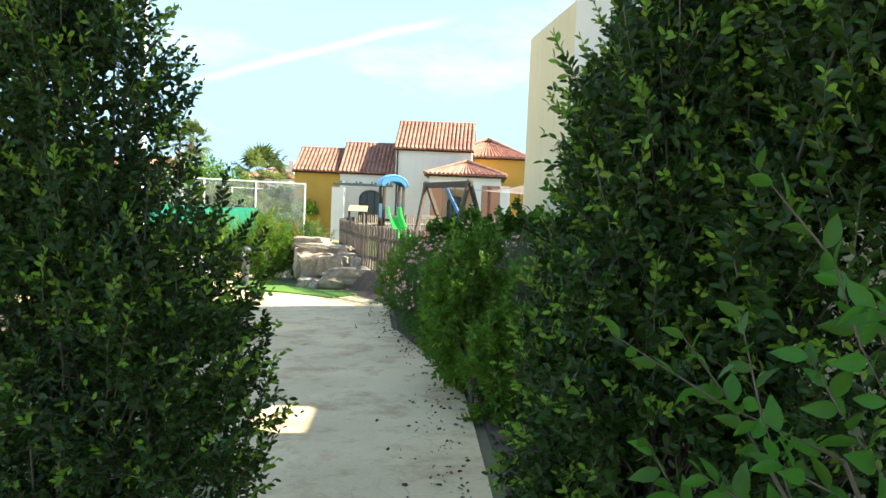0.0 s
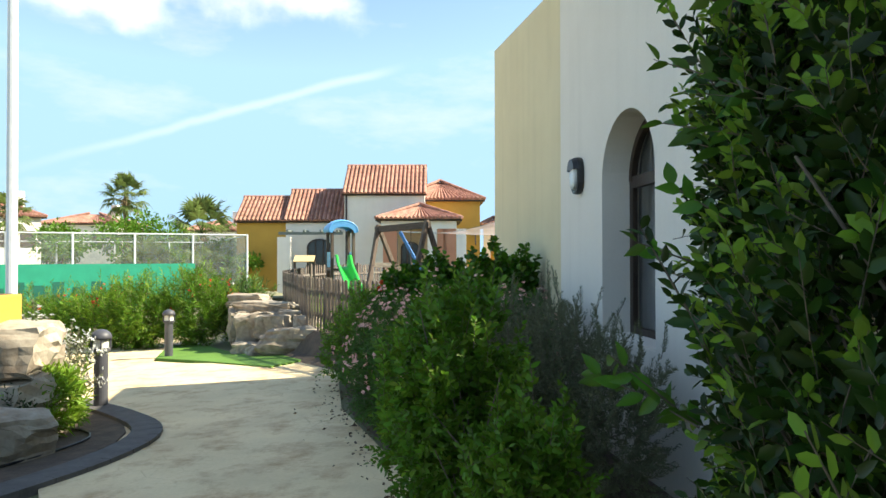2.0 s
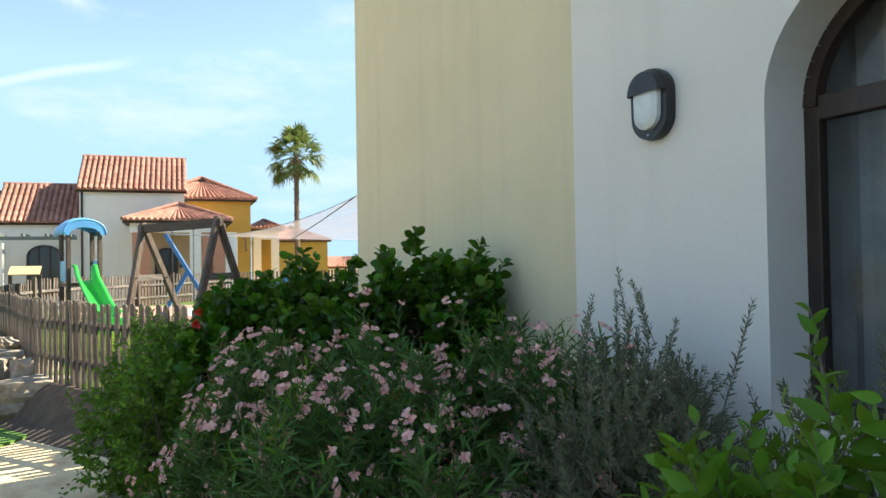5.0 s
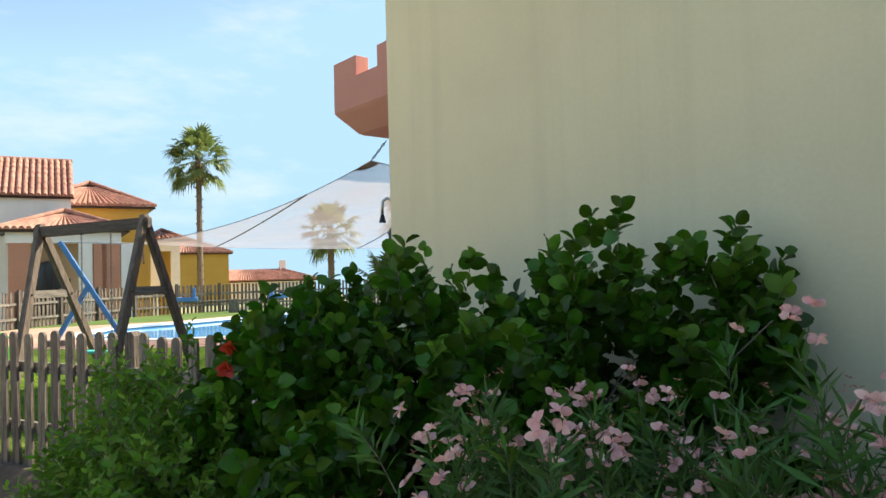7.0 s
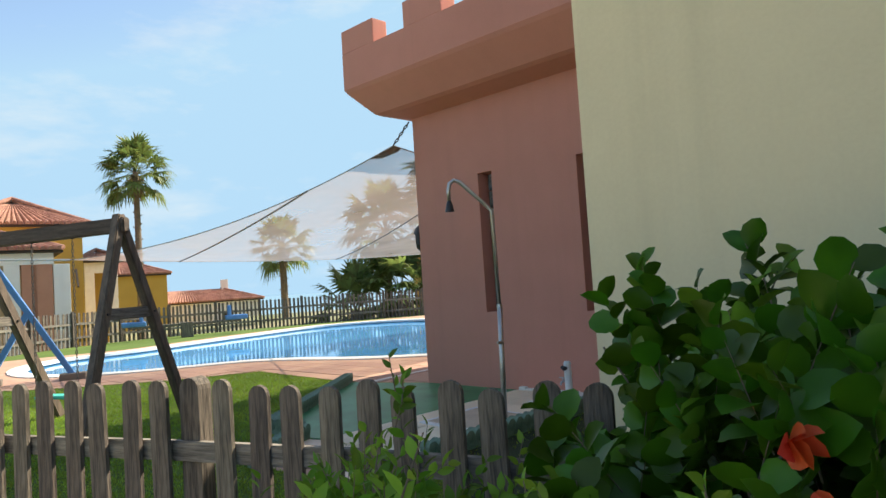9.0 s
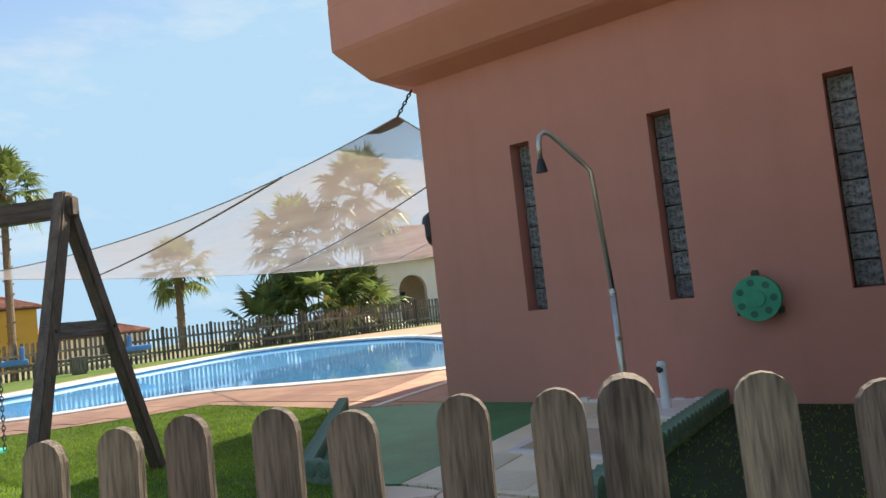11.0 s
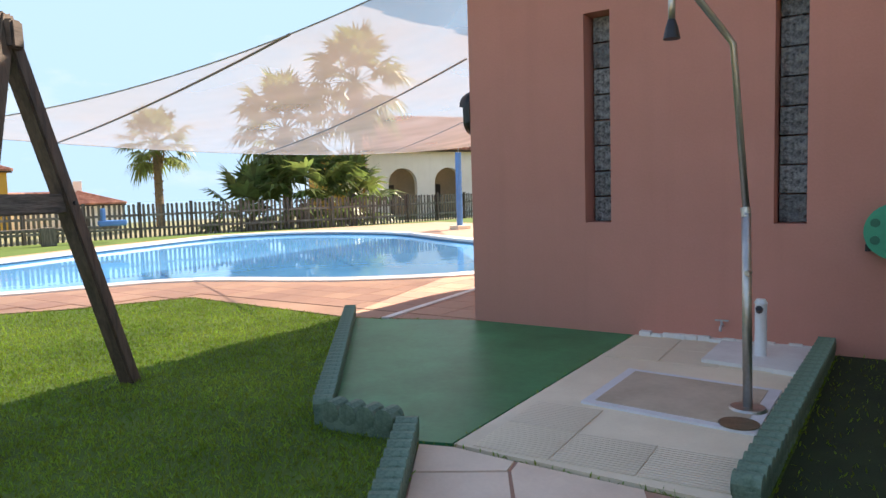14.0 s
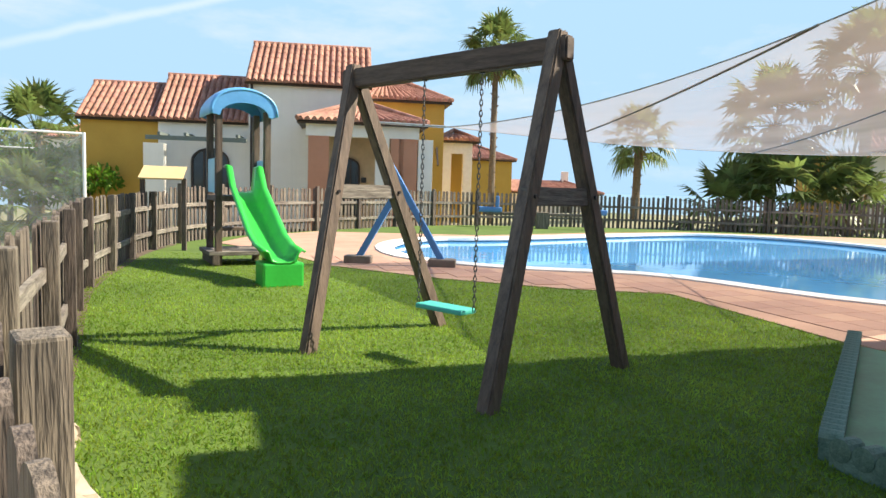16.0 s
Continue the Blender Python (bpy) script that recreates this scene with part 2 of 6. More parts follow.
M_CHAIN = mat("chain_steel", (0.16, 0.15, 0.14), (0.09, 0.085, 0.08), 30, 0.5, 0.1, metal=0.7)
M_BLUE = mat("blue_paint", (0.09, 0.25, 0.52), (0.07, 0.2, 0.45), 6, 0.5, 0.05)
M_CANOPY = mat("blue_plastic", (0.14, 0.44, 0.78), (0.11, 0.37, 0.7), 3, 0.4, 0.03)
M_LBLUE = mat("pale_blue_plastic", (0.25, 0.55, 0.72), (0.2, 0.48, 0.66), 3, 0.45, 0.03)
M_SLIDE = mat("green_plastic", (0.03, 0.5, 0.07), (0.025, 0.42, 0.055), 4, 0.32, 0.03)
M_SEAT = mat("turquoise_rubber", (0.06, 0.5, 0.4), (0.05, 0.42, 0.34), 6, 0.5, 0.05)
M_REEL = mat("reel_green_plastic", (0.02, 0.36, 0.2), (0.016, 0.3, 0.17), 6, 0.45, 0.03)
M_PVC = mat("white_plastic", (0.78, 0.79, 0.8), (0.7, 0.71, 0.72), 8, 0.4, 0.02)
M_DARKW = mat("dark_brown_wood", (0.055, 0.032, 0.022), (0.03, 0.018, 0.013), 6, 0.5, 0.2, stretch=(4, 4, 0.6))
M_PLY = mat("pale_plywood", (0.62, 0.47, 0.24), (0.55, 0.4, 0.2), 3, 0.7, 0.1)
M_COPING = mat("white_coping", (0.8, 0.79, 0.75), (0.72, 0.7, 0.66), 5, 0.7, 0.1)
M_POOL = mat("pool_tile", (0.12, 0.42, 0.66), (0.1, 0.37, 0.6), 8, 0.3, 0.02)
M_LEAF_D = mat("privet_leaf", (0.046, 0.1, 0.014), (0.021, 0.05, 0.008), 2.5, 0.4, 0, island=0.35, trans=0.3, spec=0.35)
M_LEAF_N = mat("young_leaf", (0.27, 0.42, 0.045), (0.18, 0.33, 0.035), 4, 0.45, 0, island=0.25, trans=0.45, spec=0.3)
M_LEAF_H = mat("hibiscus_leaf", (0.062, 0.165, 0.008), (0.028, 0.085, 0.005), 2.5, 0.38, 0, island=0.4, trans=0.3, spec=0.35)
M_LEAF_O = mat("oleander_leaf", (0.105, 0.215, 0.045), (0.06, 0.135, 0.028), 2.5, 0.45, 0, island=0.3, trans=0.3, spec=0.3)
M_LEAF_R = mat("grey_green_leaf", (0.2, 0.21, 0.115), (0.12, 0.135, 0.07), 3.0, 0.7, 0, island=0.25, trans=0.25)
M_LEAF_L = mat("lantana_leaf", (0.145, 0.285, 0.024), (0.075, 0.175, 0.014), 3.0, 0.48, 0, island=0.3, trans=0.4, spec=0.3)
M_LEAF_P = mat("palm_leaf", (0.19, 0.24, 0.065), (0.09, 0.13, 0.035), 1.0, 0.45, 0, island=0.35, trans=0.5)
M_STEM = mat("twig_bark", (0.2, 0.155, 0.11), (0.12, 0.09, 0.065), 12, 0.85, 0.3)
M_TRUNK = mat("palm_trunk_bark", (0.25, 0.19, 0.13), (0.13, 0.095, 0.065), 6, 0.9, 0.6, stretch=(1, 1, 3))
M_PETAL = mat("pink_petal", (0.93, 0.6, 0.53), (0.88, 0.45, 0.4), 9, 0.6, 0, island=0.2, trans=0.3)
M_RED = mat("red_petal", (0.78, 0.1, 0.035), (0.68, 0.07, 0.03), 9, 0.55, 0, island=0.2, trans=0.35)
M_WPETAL = mat("white_petal", (0.75, 0.75, 0.7), (0.68, 0.68, 0.6), 9, 0.6, 0, trans=0.3)
M_SEA = mat("sea", (0.2, 0.33, 0.42), (0.17, 0.3, 0.4), 0.02, 0.35, 0.05)
M_SCREEN = mat("green_windscreen", (0.02, 0.36, 0.22), (0.017, 0.31, 0.19), 2, 0.7, 0.1)


def plain_glass(name, colour, rough=0.02):
    m = bpy.data.materials.new(name)
    m.use_nodes = True
    p = m.node_tree.nodes["Principled BSDF"]
    p.inputs["Base Color"].default_value = (*colour, 1)
    p.inputs["Roughness"].default_value = rough
    p.inputs["Transmission Weight"].default_value = 1.0
    p.inputs["IOR"].default_value = 1.33
    return m


M_GLASS = plain_glass("window_glass", (0.9, 0.93, 0.93))
M_WATER = mat("pool_water", (0.13, 0.44, 0.82), (0.11, 0.4, 0.77), 0.4, 0.03, 0)


def water_relief():
    nd, ln = M_WATER.node_tree.nodes, M_WATER.node_tree.links
    n = nd.new("ShaderNodeTexNoise")
    n.inputs["Scale"].default_value, n.inputs["Detail"].default_value = 2.2, 3
    co, bp = nd.new("ShaderNodeTexCoord"), nd.new("ShaderNodeBump")
    bp.inputs["Strength"].default_value, bp.inputs["Distance"].default_value = 0.12, 0.02
    ln.new(co.outputs["Object"], n.inputs["Vector"])
    ln.new(n.outputs["Fac"], bp.inputs["Height"])
    ln.new(bp.outputs["Normal"], nd["Principled BSDF"].inputs["Normal"])


water_relief()


def veil(name, colour, cover, weave=0.0, rough=0.8, trans=0.4):
    """Cloth or wire mesh that lets part of what is behind it show through."""
    m = bpy.data.materials.new(name)
    m.use_nodes = True
    nd, ln = m.node_tree.nodes, m.node_tree.links
    p = nd["Principled BSDF"]
    p.inputs["Base Color"].default_value, p.inputs["Roughness"].default_value = (*colour, 1), rough
    tl, mx, tp, ms = (nd.new("ShaderNode" + n) for n in ("BsdfTranslucent", "MixShader", "BsdfTransparent", "MixShader"))
    tl.inputs["Color"].default_value = (*colour, 1)
    mx.inputs["Fac"].default_value = trans
    ln.new(p.outputs["BSDF"], mx.inputs[1])
    ln.new(tl.outputs["BSDF"], mx.inputs[2])
    ms.inputs["Fac"].default_value = cover
    if weave:
        n, co, mr = nd.new("ShaderNodeTexNoise"), nd.new("ShaderNodeTexCoord"), nd.new("ShaderNodeMapRange")
        n.inputs["Scale"].default_value = weave
        mr.inputs["From Min"].default_value, mr.inputs["From Max"].default_value = 0.3, 0.7
        mr.inputs["To Min"].default_value, mr.inputs["To Max"].default_value = cover - 0.1, min(1.0, cover + 0.1)
        ln.new(co.outputs["Object"], n.inputs["Vector"])
        ln.new(n.outputs["Fac"], mr.inputs["Value"])
        ln.new(mr.outputs["Result"], ms.inputs["Fac"])
    ln.new(tp.outputs["BSDF"], ms.inputs[1])
    ln.new(mx.outputs["Shader"], ms.inputs[2])
    ln.new(ms.outputs["Shader"], nd["Material Output"].inputs["Surface"])
    return m


M_SAIL = veil("sail_cloth", (0.47, 0.39, 0.35), 0.52, 0.8, trans=0.55)
M_WIRE = veil("wire_mesh", (0.34, 0.37, 0.35), 0.27, 3.0, trans=0.1)


# ---- building helpers ----
def mesh_of(name, bm, material, smooth=False):
    me = bpy.data.meshes.new(name)
    bmesh.ops.recalc_face_normals(bm, faces=bm.faces[:])
    bm.to_mesh(me)
    bm.free()
    if material:
        me.materials.append(material)
    if smooth:
        for p in me.polygons:
            p.use_smooth = True
    return me


def part(name, bm, material, parent=None, label="", smooth=False, m=None):
    ob = new(name, mesh_of(name, bm, material, smooth))
    if parent:
        ob.parent = parent
    if m is not None:
        ob.matrix_basis = m
    if label:
        ob["label"] = label
    return ob


def raw(name, verts, faces, material, parent=None, label="", smooth=False, kind=""):
    me = bpy.data.meshes.new(name)
    me.from_pydata(verts, [], faces)
    me.materials.append(material)
    if smooth:
        me.polygons.foreach_set("use_smooth", [True] * len(me.polygons))
    me.update()
    ob = new(name, me)
    if parent:
        ob.parent = parent
    return tagged(ob, label, kind=kind)


def piece(name, mesh, parent, m):
    ob = new(name, mesh)
    ob.parent = parent
    ob.matrix_basis = m
    return ob


def thing(name, label, category, m=None, group="", kind=""):
    ob = new(name)
    ob.empty_display_size = 0.1
    if m is not None:
        ob.matrix_basis = m
    return tagged(ob, label, category, group, kind)


def add_box(bm, lo, hi, bevel=0.0):
    c = [(a + b) / 2 for a, b in zip(lo, hi)]
    s = [abs(b - a) for a, b in zip(lo, hi)]
    g = bmesh.ops.create_cube(bm, size=1, matrix=Matrix.Translation(c) @ Matrix.Diagonal((*s, 1)))
    if bevel:
        ed = list({e for v in g["verts"] for e in v.link_edges})
        bmesh.ops.bevel(bm, geom=ed, offset=bevel, segments=2, affect="EDGES", profile=0.6)
    return bm


def box(lo, hi, bevel=0.0):
    return add_box(bmesh.new(), lo, hi, bevel)


def add_beam(bm, a, b, w, h, bevel=0.0, up=(0, 0, 1)):
    """A timber from a to b, w across and h high."""
    a, b = Vector(a), Vector(b)
    z = (b - a).normalized()
    x = z.cross(Vector(up))
    x = x.normalized() if x.length > 1e-4 else Vector((1, 0, 0))
    y = x.cross(z)
    m = Matrix((x, y, z)).transposed().to_4x4()
    m.translation = (a + b) / 2
    g = bmesh.ops.create_cube(bm, size=1, matrix=m @ Matrix.Diagonal((w, h, (b - a).length, 1)))
    if bevel:
        bmesh.ops.bevel(bm, geom=list({e for v in g["verts"] for e in v.link_edges}), offset=bevel, segments=2, affect="EDGES")
    return bm


def beam(a, b, w, h, bevel=0.0, up=(0, 0, 1)):
    return add_beam(bmesh.new(), a, b, w, h, bevel, up)


def add_tube(bm, pts, r, seg=10, r2=None, cap=True):
    pts = [Vector(p) for p in pts]
    rings, n = [], len(pts)
    last = None
    for i, p in enumerate(pts):
        z = (pts[min(i + 1, n - 1)] - pts[max(i - 1, 0)]).normalized()
        x = last - z * last.dot(z) if last else z.orthogonal()
        x.normalize()
        last, y = x, z.cross(x)
        rr = r if r2 is None else r + (r2 - r) * i / max(1, n - 1)
        rings.append([bm.verts.new(p + (x * math.cos(k * math.tau / seg) + y * math.sin(k * math.tau / seg)) * rr) for k in range(seg)])
    for a, b in zip(rings, rings[1:]):
        for k in range(seg):
            bm.faces.new((a[k], a[(k + 1) % seg], b[(k + 1) % seg], b[k]))
    if cap:
        bm.faces.new(rings[0][::-1])
        bm.faces.new(rings[-1])
    return bm


def tube(pts, r, seg=10, r2=None, cap=True):
    return add_tube(bmesh.new(), pts, r, seg, r2, cap)


def prism(outline, z0, z1):
    """An outline in x, y, raised from z0 to z1; either may be a function of x, y."""
    f0 = z0 if callable(z0) else (lambda x, y: z0)
    f1 = z1 if callable(z1) else (lambda x, y: z1)
    bm = bmesh.new()
    lo = [bm.verts.new((x, y, f0(x, y))) for x, y in outline]
    hi = [bm.verts.new((x, y, f1(x, y))) for x, y in outline]
    n = len(outline)
    for i in range(n):
        bm.faces.new((lo[i], lo[(i + 1) % n], hi[(i + 1) % n], hi[i]))
    bm.faces.new(hi)
    bm.faces.new(lo[::-1])
    bmesh.ops.triangulate(bm, faces=[f for f in bm.faces if len(f.verts) > 4])
    return bm


def smooth_line(pts, step=0.25, closed=False):
    """Catmull-Rom through the points, sampled about every step."""
    pts = [Vector((*p, 0)[:3]) for p in pts]
    n, out = len(pts), []
    for i in range(n if closed else n - 1):
        g = (lambda k: pts[k % n]) if closed else (lambda k: pts[max(0, min(n - 1, k))])
        p0, p1, p2, p3 = g(i - 1), g(i), g(i + 1), g(i + 2)
        k = max(2, int((p2 - p1).length / step))
        for j in range(k):
            t = j / k
            out.append(0.5 * (2 * p1 + (p2 - p0) * t + (2 * p0 - 5 * p1 + 4 * p2 - p3) * t * t + (3 * p1 - p0 - 3 * p2 + p3) * t ** 3))
    return out if closed else out + [pts[-1]]


def along(line, step, start=0.0):
    """Places and headings every step along a line."""
    out, need = [], start
    for a, b in zip(line, line[1:]):
        d = b - a
        while need <= d.length:
            out.append((a + d * (need / d.length), math.atan2(d.y, d.x)))
            need += step
        need -= d.length
    return out


def wall_holes(length, z0, z1, depth, holes):
    """A wall along x from 0, its face at y 0 and its back at y depth, with square holes (x0, x1, z0, z1, arch_rise) right through."""
    xs_ = sorted({0, length, *(v for h in holes for v in h[:2])})
    zs_ = sorted({z0, z1, *(v for h in holes for v in h[2:4])})
    solid = lambda i, k: 0 <= i < len(xs_) - 1 and 0 <= k < len(zs_) - 1 and not any(h[0] < (xs_[i] + xs_[i + 1]) / 2 < h[1] and h[2] < (zs_[k] + zs_[k + 1]) / 2 < h[3] for h in holes)
    bm = bmesh.new()

    def quad(*ps):
        bm.faces.new([bm.verts.new(p) for p in ps])

    for i in range(len(xs_) - 1):
        for k in range(len(zs_) - 1):
            if not solid(i, k):
                continue
            a, b, c, d = xs_[i], xs_[i + 1], zs_[k], zs_[k + 1]
            quad((a, 0, c), (b, 0, c), (b, 0, d), (a, 0, d))
            quad((a, depth, d), (b, depth, d), (b, depth, c), (a, depth, c))
            if not solid(i - 1, k):
                quad((a, 0, c), (a, 0, d), (a, depth, d), (a, depth, c))
            if not solid(i + 1, k):
                quad((b, 0, d), (b, 0, c), (b, depth, c), (b, depth, d))
            if not solid(i, k - 1):
                quad((a, 0, c), (a, depth, c), (b, depth, c), (b, 0, c))
            if not solid(i, k + 1):
                quad((a, depth, d), (a, 0, d), (b, 0, d), (b, depth, d))
    for h in holes:
        if len(h) > 4 and h[4]:
            # corners over the arch
            x0, x1, top, rise = h[0], h[1], h[3], h[4]
            cx, rx = (x0 + x1) / 2, (x1 - x0) / 2
            arc = [(cx - rx * math.cos(math.pi * k / 20), top - rise + rise * math.sin(math.pi * k / 20)) for k in range(21)]
            for (ax, az), (bx, bz) in zip(arc, arc[1:]):
                quad((ax, 0, az), (bx, 0, bz), (bx, 0, top), (ax, 0, top))
                quad((ax, depth, top), (bx, depth, top), (bx, depth, bz), (ax, depth, az))
                quad((ax, 0, az), (ax, depth, az), (bx, depth, bz), (bx, 0, bz))
    bmesh.ops.remove_doubles(bm, verts=bm.verts[:], dist=1e-4)
    return bm


def frame_along(origin, d):
    """A pose at origin whose x runs along d in plan, and whose y points to the left of it."""
    return pose(origin[0], origin[1], origin[2] if len(origin) > 2 else 0, 0, 0, math.degrees(math.atan2(d[1], d[0])))


# ---- ground ----
def ground_z(x, y):
    """Height of the lower garden with its paths; the pool lawn lies at 0."""
    near = -0.21 + 0.05 * max(-16, min(6, x)) - 0.01 * max(-12, min(24, y))
    return near - 0.05 * max(0, y - 62) ** 1.05 if y < 400 else near - 30


FENCE = [(-8.06, 26.0), (-7.8, 24.3), (-7.25, 22.6), (-6.7, 21.0), (-6.1, 19.7), (-4.64, 17.1), (-3.48, 14.95), (-2.63, 13.9), (-2.16, 13.38), (-1.77, 12.97), (-0.92, 12.13), (-0.2, 11.3), (0.32, 10.6)]
FAR_FENCE = [(-8.06, 26.0), (-8.0, 27.6), (-7.3, 29.6), (-6.0, 32.2), (-3.8, 35.6), (-1.5, 37.0), (1.5, 37.8), (5.0, 38.2), (8.3, 37.9), (11.4, 37.6), (16.0, 38.4), (22.0, 40.0)]


def build_ground():
    xs_ = [-2500, -600, -200, -90, -50] + list(range(-36, 37, 2)) + [50, 90, 200, 600, 2500]
    ys_ = [-2500, -300, -60, -30] + list(range(-20, 63, 2)) + [70, 80, 95, 120, 160, 220, 300, 420]
    vs = [(x, y, ground_z(x, y) - 0.03) for y in ys_ for x in xs_]
    w = len(xs_)
    fs = [(j * w + i, j * w + i + 1, (j + 1) * w + i + 1, (j + 1) * w + i) for j in range(len(ys_) - 1) for i in range(w - 1)]
    ob = raw("ground", vs, fs, M_EARTH)
    tagged(ob, "dry earth with sparse grass sloping away to the sea", "ground", kind="structure")
    sea = raw("water", [(-4000, 200, -14), (4000, 200, -14), (4000, 4800, -14), (-4000, 4800, -14)], [(0, 1, 2, 3)], M_SEA)
    tagged(sea, "hazy blue sea out to the horizon", "sea", kind="structure")


build_ground()


def sheet(name, outline, lift, thick, material, label, category, kind="structure", z=None):
    f = (lambda x, y: z) if z is not None else ground_z
    ob = part(name, prism(outline, lambda x, y: f(x, y) - thick, lambda x, y: f(x, y) + lift), material)
    return tagged(ob, label, category, kind=kind)


PATHWAY = [(-18, 6), (-18, 24), (-9, 20), (-6.4, 13.9), (-5.2, 13.4), (-3.2, 13.2), (-2.9, 15.2), (-2.3, 14.6), (-1.9, 13.3), (-1.65, 12.3), (-1.4, 11.1), (-0.6, 9.0), (0.42, 7.2), (1.18, 6.0), (1.75, 4.2), (2.3, 2.4), (2.72, 0.5), (3.1, -6), (1.3, -6), (1.3, 0.4), (1.0, 2.2), (0.1, 3.5), (-0.9, 4.8), (-2.2, 6.2), (-4.2, 6.6), (-9, 6.2)]
sheet("path", PATHWAY, 0.012, 0.2, M_CONC, "pale sand-coloured concrete footpath with stains", "path")


def plate(outer, inner, z0, z1):
    """A plate with a hole in it."""
    bm = bmesh.new()
    loops = [[bm.verts.new((p[0], p[1], z1)) for p in line] for line in (outer, inner)]
    es = [bm.edges.new((lp[i], lp[(i + 1) % len(lp)])) for lp in loops for i in range(len(lp))]
    bmesh.ops.triangle_fill(bm, use_beauty=True, use_dissolve=False, edges=es)
    for f in bm.faces:
        if f.normal.z < 0:
            f.normal_flip()
    top = bm.faces[:]
    g = bmesh.ops.extrude_face_region(bm, geom=top)
    bmesh.ops.translate(bm, verts=[v for v in g["geom"] if isinstance(v, bmesh.types.BMVert)], vec=(0, 0, z0 - z1))
    return bm


POOL = smooth_line([(-3.9, 27.6), (-3.3, 25.4), (-1.6, 24.3), (0.6, 24.1), (1.7, 23.3), (2.7, 22.2), (4.6, 21.3), (6.8, 21.8), (8.1, 24.2), (8.6, 28), (9.0, 31.8), (7.4, 34.9), (4.8, 35.5), (1.7, 33.4), (-1.6, 30.6), (-3.3, 29.6)], 0.5, True)


def offset(loop, k):
    out, n = [], len(loop)
    for i in range(n):
        d = loop[(i + 1) % n] - loop[i - 1]
        out.append(loop[i] + Vector((d.y, -d.x, 0)).normalized() * k)
    return out


TERRACE = [(p.x, p.y) for p in smooth_line(FENCE, 0.6)][::-1] + [(p.x, p.y) for p in smooth_line(FAR_FENCE, 1.0)][1:] + [(26, 40), (26, 9), (4, 8.0)]
tagged(part("lawn", plate([Vector((*p, 0)) for p in TERRACE], offset(POOL, 0.05), -1.6, 0.0), M_GRASS_G), "short green lawn round the pool", "lawn", kind="structure")
DECK = [(-7.4, 28.6), (-7.4, 26.6), (-5.8, 25.4), (-4.3, 23.5), (-2.5, 22.5), (-0.9, 22.0), (0.5, 21.9), (1.42, 19.15), (2.3, 18.1), (3.2, 18.6), (14, 22.5), (14, 36.6), (9.5, 36.9), (4.7, 36.6), (1.2, 34.4), (-2.0, 31.6), (-4.4, 31.2), (-6.4, 30.9)]
tagged(part("pool_deck", plate([Vector((*p, 0)) for p in DECK], offset(POOL, 0.06), -0.2, 0.012), M_DECK), "terracotta paved deck round the swimming pool", "paving", kind="structure")


def build_pool():
    pool = thing("swimming_pool", "free-form outdoor swimming pool with clear blue water", "swimming pool")
    bm = bmesh.new()
    top, low = offset(POOL, 0.04), offset(POOL, -0.05)
    hi = [bm.verts.new((p.x, p.y, 0.0)) for p in top]
    lo = [bm.verts.new((p.x, p.y, -1.1)) for p in low]
    n = len(hi)
    for i in range(n):
        bm.faces.new((hi[i], hi[(i + 1) % n], lo[(i + 1) % n], lo[i]))
    bm.faces.new(lo)
    part("basin", bm, M_POOL, pool, "light blue tiled basin")
    bm = bmesh.new()
    a, b = offset(POOL, 0.34), offset(POOL, -0.03)
    va = [bm.verts.new((p.x, p.y, z)) for z in (0.0, 0.035) for p in a]
    vb = [bm.verts.new((p.x, p.y, z)) for z in (-0.03, 0.035) for p in b]
    for i in range(n):
        j = (i + 1) % n
        bm.faces.new((va[n + i], va[n + j], vb[n + j], vb[n + i]))
        bm.faces.new((vb[n + i], vb[n + j], vb[j], vb[i]))
        bm.faces.new((va[i], va[j], va[n + j], va[n + i]))
    part("coping", bm, M_COPING, pool, "white stone coping")
    bm = bmesh.new()
    bm.faces.new([bm.verts.new((p.x, p.y, -0.07)) for p in offset(POOL, 0.03)])
    w = part("water_surface", bm, M_WATER, pool, "still clear water")
    w.visible_shadow = False


build_pool()

# ---- the white and cream apartment building along the path ----
W_O, W_D = Vector((0.82, 12.12, 0)), Vector((0.2985, -0.954, 0))
W_M = frame_along(W_O, W_D)  # x towards the start of the walk, -y out to the path


